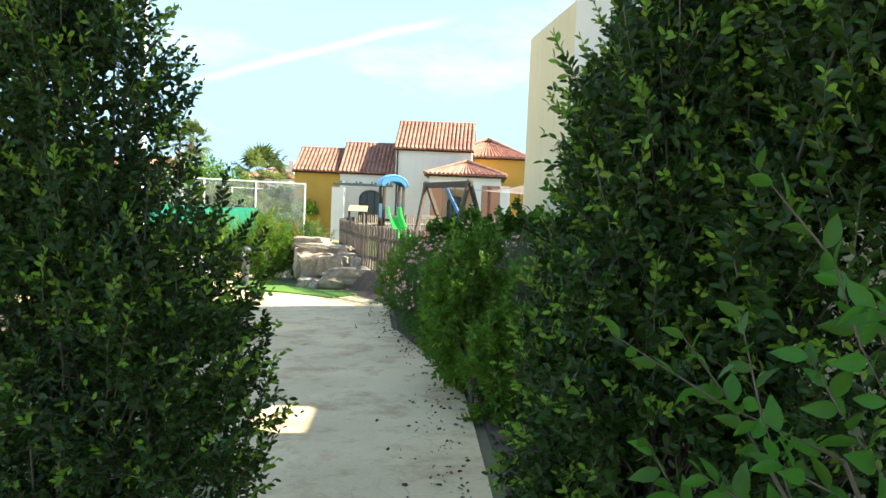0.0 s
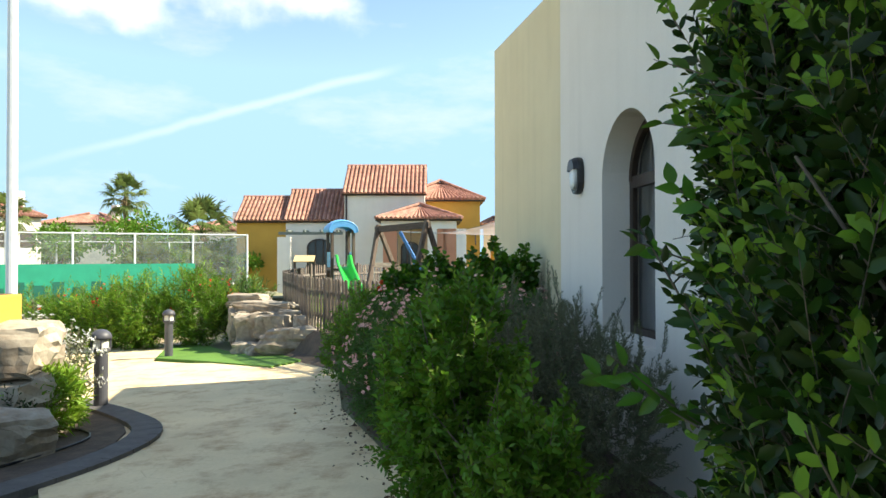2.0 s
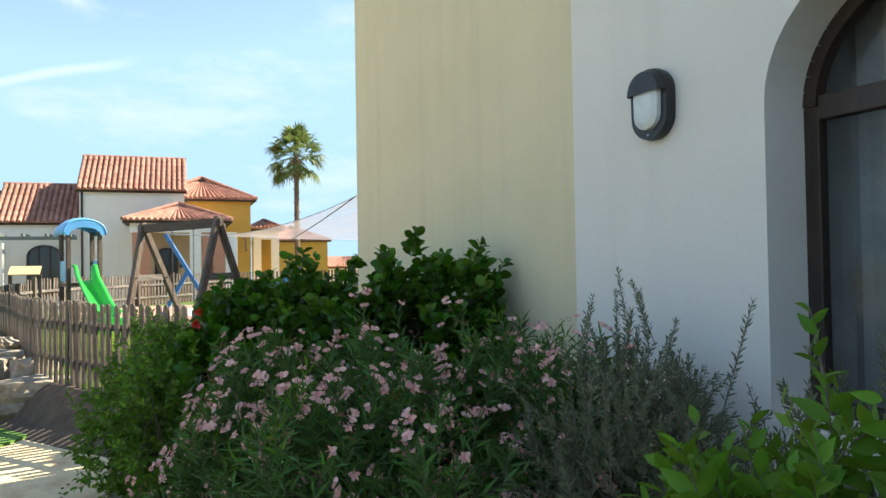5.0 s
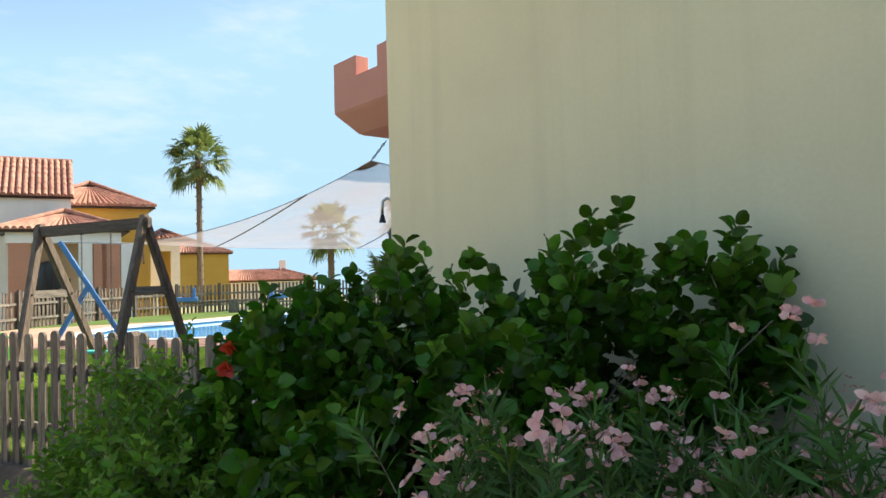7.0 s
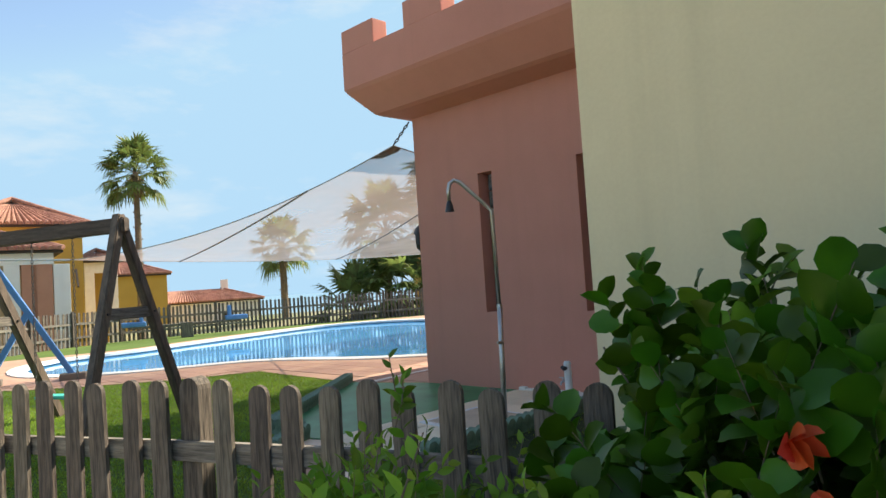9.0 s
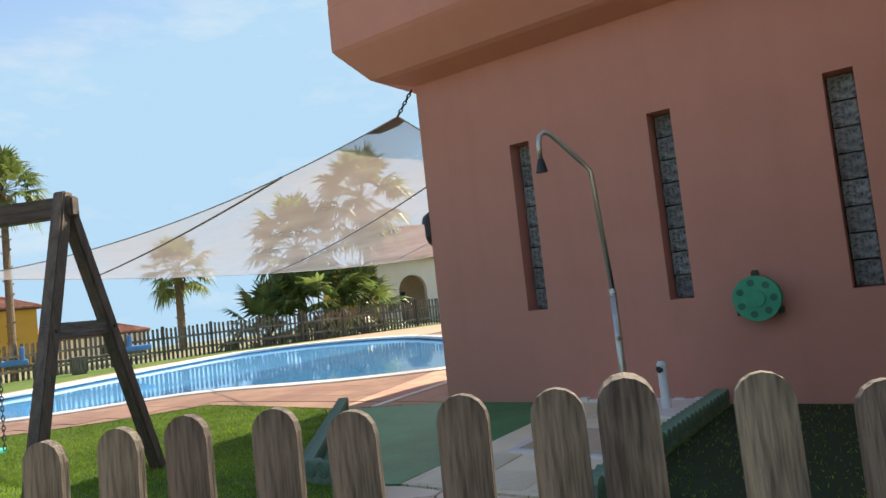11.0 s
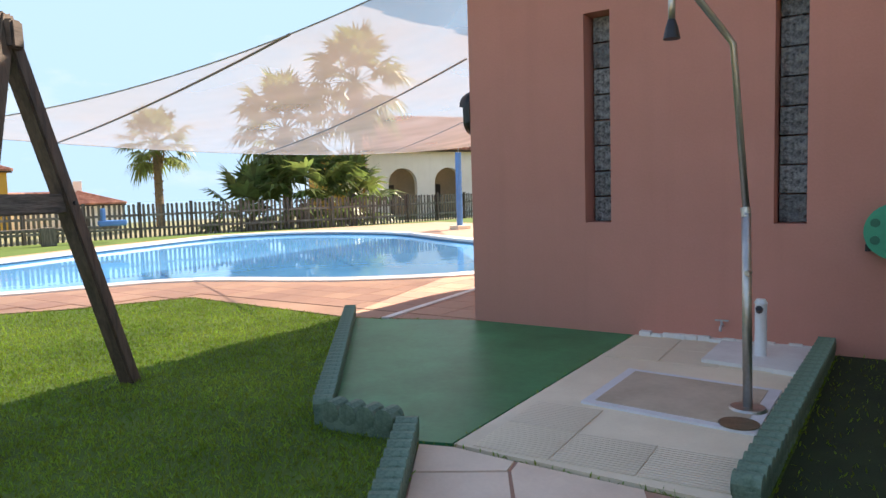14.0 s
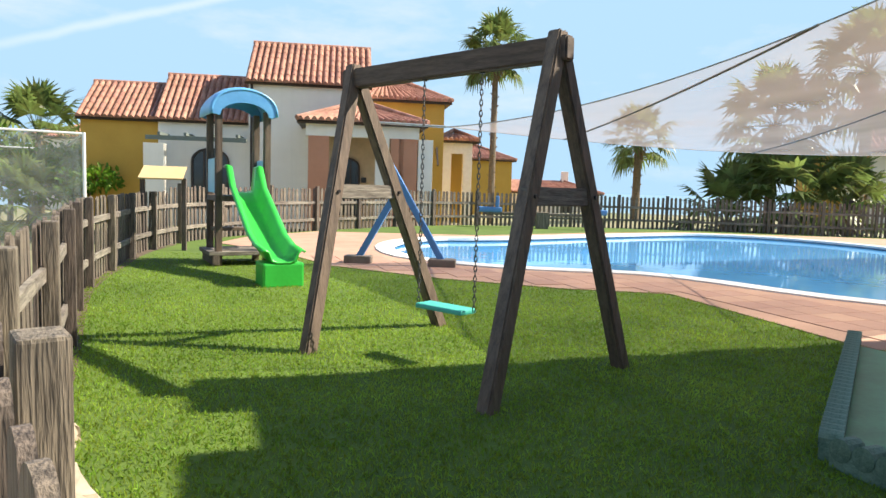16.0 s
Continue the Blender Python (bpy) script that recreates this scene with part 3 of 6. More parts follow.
def build_flats():
    b = thing("apartment_building", "white and cream rendered apartment building with an arched window", "building", W_M)
    SJ, SE = 3.76, 7.2
    # local y points away from the path
    bm = bmesh.new()
    for y in (0.0, 0.4):
        bm.faces.new([bm.verts.new(q) for q in ((0, y, -1), (SJ, y, -1), (SJ, y, 4.28), (0, y, 4.69))])
    for q, r in (((0, -1), (0, 4.69)), ((0, 4.69), (SJ, 4.28)), ((SJ, 4.28), (SJ, -1))):
        bm.faces.new([bm.verts.new(v) for v in ((q[0], 0, q[1]), (r[0], 0, r[1]), (r[0], 0.4, r[1]), (q[0], 0.4, q[1]))])
    bmesh.ops.remove_doubles(bm, verts=bm.verts[:], dist=1e-4)
    part("cream_wall", bm, M_CREAM, b, "cream rendered wall")
    wx0, wx1, wz0, wz1 = 1.27, 2.36, 0.79, 2.58
    part("white_wall", wall_holes(SE - SJ, -1.0, 4.72, 0.4, [(wx0, wx1, wz0, wz1, 0.5)]), M_WHITE, b, "white rendered wall", m=pose(SJ, 0, 0))
    part("beige_wall", box((SE, 0.003, -1.0), (SE + 0.03, 2.5, 4.72)), M_BEIGE, b, "beige rendered return wall")
    # unseen set-back wing, added to shade the path; its hole throws a sun patch
    part("wing_wall", wall_holes(8.3, -1.0, 7.6, 0.4, [(0.03, 0.9, 4.62, 5.37)]), M_BEIGE, b, "unseen beige wall added with a hole for the sun patch", m=pose(SE + 0.03, 2.5, 0))
    part("end_wall", box((0.0, 0.4, -1), (0.3, 8.0, 4.54)), M_CREAM, b, "cream rendered end wall")
    # unseen block over the eave, added to throw shade on path and bed
    part("upper_storey", box((SJ + 0.2, 0.7, 4.87), (SE + 0.03, 7.6, 7.6)), M_WHITE, b)
    # unseen roof of the added wing, kept clear of the sun hole
    part("wing_roof", box((SE + 1.5, 2.9, 7.48), (15.4, 8.0, 7.6)), M_WHITE, b)
    part("flat_roof", box((0.3, 0.4, 4.0), (SJ, 7.7, 4.12)), M_SLAB, b)
    part("top_roof", box((SJ - 0.4, -0.35, 4.725), (SE + 0.03, 8, 4.868)), M_WHITE, b)
    part("back_wall", box((0.3, 7.7, -1), (15.4, 8.0, 4.35)), M_CREAM, b)
    # room behind the window
    part("room_floor", box((SJ, 0.4, 0.2), (SE, 4.5, 0.3)), M_DECK, b)
    part("room_back", box((SJ, 4.5, 0.2), (SE, 4.6, 4.2)), M_WHITE, b)
    part("room_side", box((SE - 0.1, 0.4, 0.2), (SE, 4.5, 4.2)), M_WHITE, b)
    part("room_side", box((SJ, 0.4, 0.2), (SJ + 0.1, 4.5, 4.2)), M_WHITE, b)
    part("room_ceiling", box((SJ, 0.4, 3.4), (SE, 4.5, 3.5)), M_WHITE, b)
    x0, x1 = SJ + wx0, SJ + wx1
    cx, rx = (x0 + x1) / 2, (x1 - x0) / 2
    win = part("window", box((x0, 0.24, wz0), (x1, 0.3, wz0 + 0.07), 0.008), M_DARKW, b, "arched window in a dark wooden frame")
    arc = [(cx - (rx - 0.03) * math.cos(math.pi * k / 24), wz1 - 0.5 + 0.47 * math.sin(math.pi * k / 24)) for k in range(25)]
    bm = bmesh.new()
    for (ax, az), (bx, bz) in zip(arc, arc[1:]):
        add_beam(bm, (ax, 0.27, az), (bx, 0.27, bz), 0.06, 0.07, up=(0, 1, 0))
    part("arch_frame", bm, M_DARKW, win)
    for x in (x0 + 0.035, x1 - 0.035):
        part("stile", box((x - 0.035, 0.24, wz0 + 0.07), (x + 0.035, 0.3, wz1 - 0.5), 0.006), M_DARKW, win)
    part("transom", box((x0 + 0.07, 0.235, wz1 - 0.56), (x1 - 0.07, 0.305, wz1 - 0.46), 0.006), M_DARKW, win)
    bm = bmesh.new()
    bm.faces.new([bm.verts.new((x, 0.275, z)) for x, z in [(x1 - 0.03, wz0 + 0.05)] + arc[::-1] + [(x0 + 0.03, wz0 + 0.05)]])
    g = part("pane", bm, M_GLASS, win)
    g.visible_shadow = False
    part("window_sill", box((x0 - 0.0, 0.01, wz0 - 0.02), (x1, 0.24, wz0 + 0.012)), M_WHITE, b)
    # curtains inside
    bm = bmesh.new()
    pts = [(x0 - 0.2 + 0.05 * k, 0.55 + 0.03 * math.sin(k * 1.7)) for k in range(11)]
    for (ax, ay), (bx, by) in zip(pts, pts[1:]):
        bm.faces.new([bm.verts.new(p) for p in ((ax, ay, 0.4), (bx, by, 0.4), (bx, by, 2.7), (ax, ay, 2.7))])
    part("curtain", bm, mat("grey_curtain", (0.36, 0.35, 0.33), (0.28, 0.27, 0.26), 5, 0.9, 0), win)
    return b


build_flats()


def build_armchair():
    red = mat("red_upholstery", (0.3, 0.02, 0.025), (0.22, 0.015, 0.02), 14, 0.85, 0.2)
    t = thing("armchair", "red upholstered armchair behind the window", "chair", W_M @ pose(5.45, 0.95, 0.3))
    part("seat", box((-0.32, -0.3, 0.12), (0.32, 0.3, 0.42), 0.05), red, t)
    part("backrest", box((-0.34, 0.3, 0.1), (0.34, 0.46, 0.85), 0.05), red, t)
    for x in (-0.4, 0.4):
        part("armrest", box((x - 0.07, -0.32, 0.1), (x + 0.07, 0.44, 0.62), 0.04), red, t)
        for y in (-0.26, 0.38):
            part("leg", box((x - 0.025, y - 0.025, 0), (x + 0.025, y + 0.025, 0.11), 0.004), M_DARKW, t)


build_armchair()


def bulkhead_lamp(m, name="wall_lamp"):
    """Oval lamp with a hooded cover and an opal glass."""
    t = thing(name, "black oval bulkhead lamp with opal glass on a rendered wall", "wall lamp", m)
    def oval(w, h, n=28):
        r = w / 2
        return [(r * math.cos(a), (h / 2 - r) * (1 if math.sin(a) >= 0 else -1) + r * math.sin(a)) for a in (k * math.tau / n for k in range(n))]
    def loft(rings, material, nm, lab=""):
        bm = bmesh.new()
        vs = [[bm.verts.new((x, y, z)) for x, z in ring] for ring, y in rings]
        n = len(vs[0])
        for a, b in zip(vs, vs[1:]):
            for k in range(n):
                bm.faces.new((a[k], a[(k + 1) % n], b[(k + 1) % n], b[k]))
        bm.faces.new(vs[-1])
        bm.faces.new(vs[0][::-1])
        return part(nm, bm, material, t, lab, smooth=False)
    loft([(oval(0.24, 0.34), 0), (oval(0.25, 0.35), -0.03), (oval(0.24, 0.34), -0.06)], M_BLACK, "housing")
    loft([(oval(0.17, 0.26), -0.06), (oval(0.16, 0.25), -0.08), (oval(0.1, 0.19), -0.09)], mat("opal_glass", (0.75, 0.75, 0.72), None, 5, 0.25, 0), "diffuser", "opal glass")
    bm = bmesh.new()
    ring = [(x, z) for x, z in oval(0.24, 0.34) if z > 0.045] 
    ring = sorted(ring, key=lambda q: math.atan2(q[1] - 0.045, q[0]))
    f = [bm.verts.new((x * 0.86, -0.1, 0.045 + (z - 0.045) * 0.86)) for x, z in ring]
    bk = [bm.verts.new((x, -0.05, z)) for x, z in ring]
    bm.faces.new(f)
    for a, b2, c, d in zip(f, f[1:], bk[1:], bk):
        bm.faces.new((a, b2, c, d))
    part("hood", bm, M_BLACK, t, "half-moon cover over the upper glass")
    for z in (0.155, -0.155):
        part("screw", tube([(0, -0.06, z * 0.97), (0, -0.066, z * 0.97)], 0.006, 8), M_GALV, t)
    return t


bulkhead_lamp(W_M @ pose(4.43, 0, 2.2))

# ---- the terracotta tower building by the pool ----
T_C, T_D = Vector((2.25, 18.16, 0)), Vector((0.381, -0.924, 0))
T_M = frame_along(T_C, T_D)


def glass_block_mesh(w, h):
    bm = box((-w / 2, -0.04, -h / 2), (w / 2, 0.04, h / 2), 0.008)
    return mesh_of("glass_block", bm, mat("cast_glass", (0.3, 0.32, 0.31), (0.04, 0.045, 0.045), 22, 0.06, 1.0, fine=3, vary=0.3, spec=0.9))


def build_tower():
    t = thing("tower_building", "terracotta rendered pool building with a crenellated parapet", "building", T_M)
    holes = [(1.14, 1.37, 0.96, 2.72), (2.62, 2.84, 0.95, 2.7), (4.08, 4.3, 0.92, 2.68)]
    part("front_wall", wall_holes(9.0, -0.4, 3.68, 0.3, holes), M_PINK, t)
    part("far_wall", box((0, 0.3, -0.4), (0.3, 5, 3.68)), M_PINK, t)
    blk = glass_block_mesh(0.2, 0.21)
    for x0, x1, z0, z1 in holes:
        win = part("slit_window", box((x0, 0.24, z0 - 0.02), (x1, 0.34, z0 + 0.0)), M_PINK, t, "narrow slit window of glass blocks")
        n = 8
        for k in range(n):
            piece("glass_block", blk, win, pose((x0 + x1) / 2, 0.22, z0 + (k + 0.5) * (z1 - z0) / n))
    # parapet: a cove, then a wall with merlons
    bm = bmesh.new()
    prof = [(0.0, 3.66), (0.05, 3.672), (0.3, 3.73), (0.36, 3.76), (0.62, 4.07), (0.65, 4.12), (0.65, 4.62), (0.4, 4.62), (0.4, 4.0)]
    corners = lambda o, z: [(9.0, -o, z), (-o, -o, z), (-o, 6.0, z)]
    rings = [[bm.verts.new(p) for p in corners(o, z)] for o, z in prof]
    for a, b in zip(rings, rings[1:]):
        for k in range(2):
            bm.faces.new((a[k], a[k + 1], b[k + 1], b[k]))
    bmesh.ops.recalc_face_normals(bm, faces=bm.faces[:])
    part("parapet", bm, M_PINK, t, "flared terracotta parapet", smooth=False)
    for k in range(7):
        x = -0.65 + k * 1.28
        part("merlon", box((x, -0.65, 4.62), (x + 0.68, -0.4, 4.95), 0.012), M_PINK, t)
    for k in range(1, 5):
        y = -0.65 + k * 1.28
        part("merlon", box((-0.65, y, 4.62), (-0.4, y + 0.68, 4.95), 0.012), M_PINK, t)
    part("roof_slab", box((-0.4, -0.4, 3.9), (9, 6, 4.02)), M_SLAB, t)
    part("inner_wall", box((0.3, 4.7, -0.4), (9, 5, 3.68)), M_PINK, t)


build_tower()
bulkhead_lamp(T_M @ pose(0.0, 0.13, 2.00, 0, 0, -90) @ Matrix.Scale(1.2, 4))


# ---- paved corner with the shower ----
GREEN = [(1.42, 19.1), (-0.14, 16.3), (0.08, 15.84), (0.1, 15.74), (0.22, 15.6), (2.9, 16.75), (2.8, 16.86), (2.25, 18.15), (1.6, 18.83)]
tagged(part("green_floor", prism(GREEN, -0.1, 0.016), M_GREENP), "worn green painted concrete floor", "floor", kind="structure")
SLAB = [(0.22, 15.58), (0.72, 14.34), (1.12, 14.5), (3.36, 15.42), (2.92, 16.74)]
tagged(part("shower_paving", prism(SLAB, -0.1, 0.02), M_SLAB), "beige stone paving under the outdoor shower", "paving", kind="structure")


def scallop_kerb(a, b, label="green scalloped concrete border"):
    a, b = Vector((*a, 0)), Vector((*b, 0))
    d = (b - a).normalized()
    t = thing("garden_kerb", label, "kerb", frame_along(a, d), group="green kerbs round the shower")
    ln = (b - a).length
    part("base", box((0, -0.05, -0.15), (ln, 0.05, 0.1), 0.01), M_KERB, t)
    n = max(2, round(ln / 0.105))
    bm = tube([(0, -0.055, 0), (0, 0.055, 0)], ln / n * 0.5, 12)
    me = mesh_of("scallop", bm, M_KERB, False)
    for k in range(n):
        piece("scallop", me, t, pose((k + 0.5) * ln / n, 0, 0.1))


for a, b in (((1.4, 19.14), (-0.15, 16.32)), ((-0.14, 16.28), (0.07, 15.86)), ((0.08, 15.78), (-0.5, 15.0)), ((3.33, 15.37), (0.7, 14.32))):
    scallop_kerb(a, b)


def build_shower():
    t = thing("outdoor_shower", "stainless steel outdoor shower on a curved pole", "shower")
    bx, by = 1.75, 14.98
    part("base_plate", tube([(bx, by, 0.02), (bx, by, 0.035), (bx, by, 0.05)], 0.11, 24, 0.09), M_STEEL, t)
    top = (1.84, 15.14, 2.02)
    part("lower_pole", tube([(bx, by, 0.03), (1.8, 15.03, 1.1)], 0.025, 14), M_STEEL, t, smooth=True)
    part("collar", tube([(1.8, 15.03, 1.08), (1.802, 15.036, 1.13)], 0.0265, 14), M_STEEL, t)
    hx, hy = 1.45, 15.24
    pts = [(1.8, 15.03, 1.12), top, (1.78, 15.16, 2.09), (1.56, 15.22, 2.31), (1.51, 15.235, 2.33), (1.465, 15.24, 2.3), (hx, hy, 2.24), (hx, hy, 2.12)]
    part("upper_pole", tube(pts, 0.019, 12), M_STEEL, t, smooth=True)
    part("shower_head", tube([(hx, hy, 2.13), (hx, hy, 2.09), (hx, hy, 2.03)], 0.02, 16, 0.045), M_BLACK, t, "black shower rose")
    part("push_button", tube([(1.79, 15.0, 0.78), (1.73, 14.98, 0.78)], 0.014, 10), M_STEEL, t)
    tray = thing("shower_tray", "white shower tray with a round drain, set in the paving", "shower tray")
    o = [(1.16, 15.65), (1.93, 15.97), (2.22, 15.06), (1.44, 14.74)]
    part("rim", prism(o, 0.0, 0.034), M_PVC, tray)
    c = [sum(p[i] for p in o) / 4 for i in (0, 1)]
    part("sump", prism([(c[0] + (x - c[0]) * 0.86, c[1] + (y - c[1]) * 0.86) for x, y in o], 0.02, 0.038), mat("stained_tray", (0.6, 0.5, 0.38), (0.5, 0.41, 0.3), 4, 0.6, 0.1, dirt=0.3), tray, "tan stained tray floor")
    pl = thing("standpipe", "white plastic standpipe with a tap by the wall", "pipe")
    part("pipe", tube([(2.84, 15.58, 0.04), (2.84, 15.58, 0.42)], 0.04, 16), M_PVC, pl)
    part("cap", tube([(2.84, 15.58, 0.42), (2.84, 15.58, 0.45)], 0.045, 16, 0.03), M_PVC, pl)
    part("tap", tube([(2.84, 15.58, 0.38), (2.77, 15.55, 0.38), (2.75, 15.54, 0.4)], 0.022, 10), M_BLACK, pl, "black tap")
    sl = thing("pipe_slab", "white stone slab under the standpipe", "slab")
    part("slab", prism([(2.45, 15.78), (3.1, 16.05), (3.34, 15.48), (2.6, 15.18)], 0.02, 0.05), M_COPING, sl)


build_shower()


def build_tap():
    t = thing("garden_tap", "small brass garden tap low on the terracotta wall", "tap", T_M @ pose(2.27, -0.01, 0.13))
    part("spout", tube([(0, 0, 0.03), (0, -0.08, 0.03), (0, -0.1, 0.0)], 0.012, 10), M_GALV, t)
    part("valve", tube([(0, -0.05, 0.03), (0, -0.05, 0.07)], 0.01, 8), M_GALV, t)
    part("lever", beam((-0.05, -0.05, 0.075), (0.05, -0.05, 0.075), 0.014, 0.012, 0.003), M_GALV, t)
    bm, rnd = bmesh.new(), random.Random(6)
    for k in range(14):
        x = 1.62 + k * (2.92 - 1.62) / 14
        add_box(bm, (x, -rnd.uniform(0.035, 0.07), 0.0), (x + (2.92 - 1.62) / 14, 0.01, rnd.uniform(0.04, 0.07)), 0.008)
    ob = part("mortar_strip", bm, M_COPING, None, m=T_M.copy())
    tagged(ob, "rough white mortar fillet along the foot of the wall", "mortar", kind="structure")


build_tap()


def build_reel():
    t = thing("hose_reel", "round green plastic hose reel hung on the terracotta wall", "hose reel", T_M @ pose(3.39, -0.02, 0.91))
    part("drum_front", tube([(0, -0.16, 0), (0, -0.13, 0)], 0.19, 32), M_REEL, t)
    part("drum_back", tube([(0, -0.03, 0), (0, 0.0, 0)], 0.18, 32), M_REEL, t)
    part("core", tube([(0, -0.13, 0), (0, -0.03, 0)], 0.14, 24), mat("green_hose", (0.03, 0.2, 0.1), None, 20, 0.5, 0.3), t)
    part("hub", tube([(0, -0.185, 0), (0, -0.16, 0)], 0.07, 20), M_REEL, t)
    # flat discs on the drum face; their darker green paints in recess shade
    for k in range(7):
        a = k * math.tau / 7
        part("drum_recess", tube([(0.135 * math.cos(a), -0.164, 0.135 * math.sin(a)), (0.135 * math.cos(a), -0.158, 0.135 * math.sin(a))], 0.03, 12), mat("recess_shade_green", (0.012, 0.16, 0.09), None, 6, 0.5, 0), t)
    part("handle", beam((0, -0.08, 0.17), (0, -0.08, 0.235), 0.05, 0.1, 0.01), M_BLACK, t)
    for x in (-0.16, 0.16):
        part("foot", box((x - 0.02, -0.1, -0.14), (x + 0.02, 0.02, -0.09), 0.005), M_BLACK, t)


build_reel()


# ---- fences ----
def picket_mesh(h, w=0.086, t=0.02, name="picket"):
    bm = bmesh.new()
    r = w / 2
    prof = [(-r, -0.12), (r, -0.12), (r, h - r)] + [(r * math.cos(a), h - r + r * math.sin(a)) for a in (k * math.pi / 8 for k in range(1, 8))] + [(-r, h - r)]
    f = [bm.verts.new((x, -t / 2, z)) for x, z in prof]
    b = [bm.verts.new((x, t / 2, z)) for x, z in prof]
    n = len(prof)
    bm.faces.new(f)
    bm.faces.new(b[::-1])
    for i in range(n):
        bm.faces.new((f[i], b[i], b[(i + 1) % n], f[(i + 1) % n]))
    return mesh_of(name, bm, M_WOOD)


def build_fence(name, line, label, top=1.05, base=0.0, step=0.135, side=1, posts=1.75, post_h=1.08, first_post=0.3, more=(), first=0.05):
    t = thing(name, label, "fence")
    ln = smooth_line(line, 0.2)
    rnd = random.Random(5)
    meshes = [picket_mesh(top - base - d) for d in (0.0, 0.012, 0.025)]
    post = mesh_of("post", box((-0.049, -0.04, -0.12), (0.049, 0.04, post_h), 0.008), M_WOOD)
    log = picket_mesh(post_h, 0.098, 0.075, "post")
    logs = [q[0] for d in more for q in along(ln, 99, d)[:1]]
    for p, a in along(ln, step, first):
        if any((p - q).length < 0.075 for q in logs):
            continue
        n = Vector((-math.sin(a), math.cos(a), 0)) * side * 0.035
        piece("picket", rnd.choice(meshes), t, pose(p.x + n.x, p.y + n.y, base, rnd.uniform(-1, 1), rnd.uniform(-1.2, 1.2), math.degrees(a) + rnd.uniform(-2, 2)))
    spots = [(q, post) for q in along(ln, posts, first_post) if q[0].y > 13.8] + [(q, log) for d in more for q in along(ln, 99, d)[:1]]
    for (p, a), me in spots:
        n = Vector((-math.sin(a), math.cos(a), 0)) * side * -0.035
        piece("post", me, t, pose(p.x + n.x, p.y + n.y, base, 0, 0, math.degrees(a)))
    ends = [ln[0]] + [p for p, a in along(ln, 0.8, 0.4)] + [ln[-1]]
    for z in (0.3, 0.76):
        for p, q in zip(ends, ends[1:]):
            if (q - p).length > 0.2:
                part("rail", beam((p.x, p.y, base + z), (q.x, q.y, base + z), 0.035, 0.08, 0.004), M_WOODH, t)
    return t


def arc_to(line, q):
    """How far along the line its point nearest to q lies."""
    ln, far, best = smooth_line(line, 0.2), 0.0, (9e9, 0.0)
    for a, c in zip(ln, ln[1:]):
        far += (c - a).length
        best = min(best, ((c - Vector((*q, 0))).length, far))
    return best[1]


POST0 = arc_to(FENCE, (-2.64, 13.92)) % 1.54
build_fence("picket_fence", FENCE, "weathered brown wooden picket fence along the path", side=-1, top=1.05, step=0.162, first=(arc_to(FENCE, (-1.04, 12.26)) - 0.063) % 0.162, post_h=1.05, posts=1.54, first_post=POST0, more=(arc_to(FENCE, (-1.04, 12.26)) + 0.055,))
build_fence("pool_fence", FAR_FENCE, "weathered wooden picket fence behind the pool", side=1, top=1.15, step=0.16, post_h=1.2)


def soil_bank():
    bm, ln = bmesh.new(), smooth_line(FENCE, 0.25)
    rows_ = []
    for i, q in enumerate(ln):
        d = ln[min(i + 1, len(ln) - 1)] - ln[max(i - 1, 0)]
        n = Vector((d.y, -d.x, 0)).normalized()
        if n.x > 0:
            n = -n
        row = []
        for k, (o, s) in enumerate(((-0.1, 0.004), (0.1, 0.0), (0.28, 0.35), (0.45, 0.75), (0.75, 1.03))):
            x, y = q.x + n.x * o, q.y + n.y * o
            z = 0.006 + (ground_z(x, y) - 0.02) * s + (0.03 * noise.noise(Vector((x * 3, y * 3, k))) if 0 < k < 4 else 0)
            row.append(bm.verts.new((x, y, z)))
        rows_.append(row)
    for a, c in zip(rows_, rows_[1:]):
        for k in range(4):
            bm.faces.new((a[k], a[k + 1], c[k + 1], c[k]))
    tagged(part("soil_bank", bm, M_SOIL), "sloping bank of brown soil below the fence", "soil", kind="structure")


soil_bank()

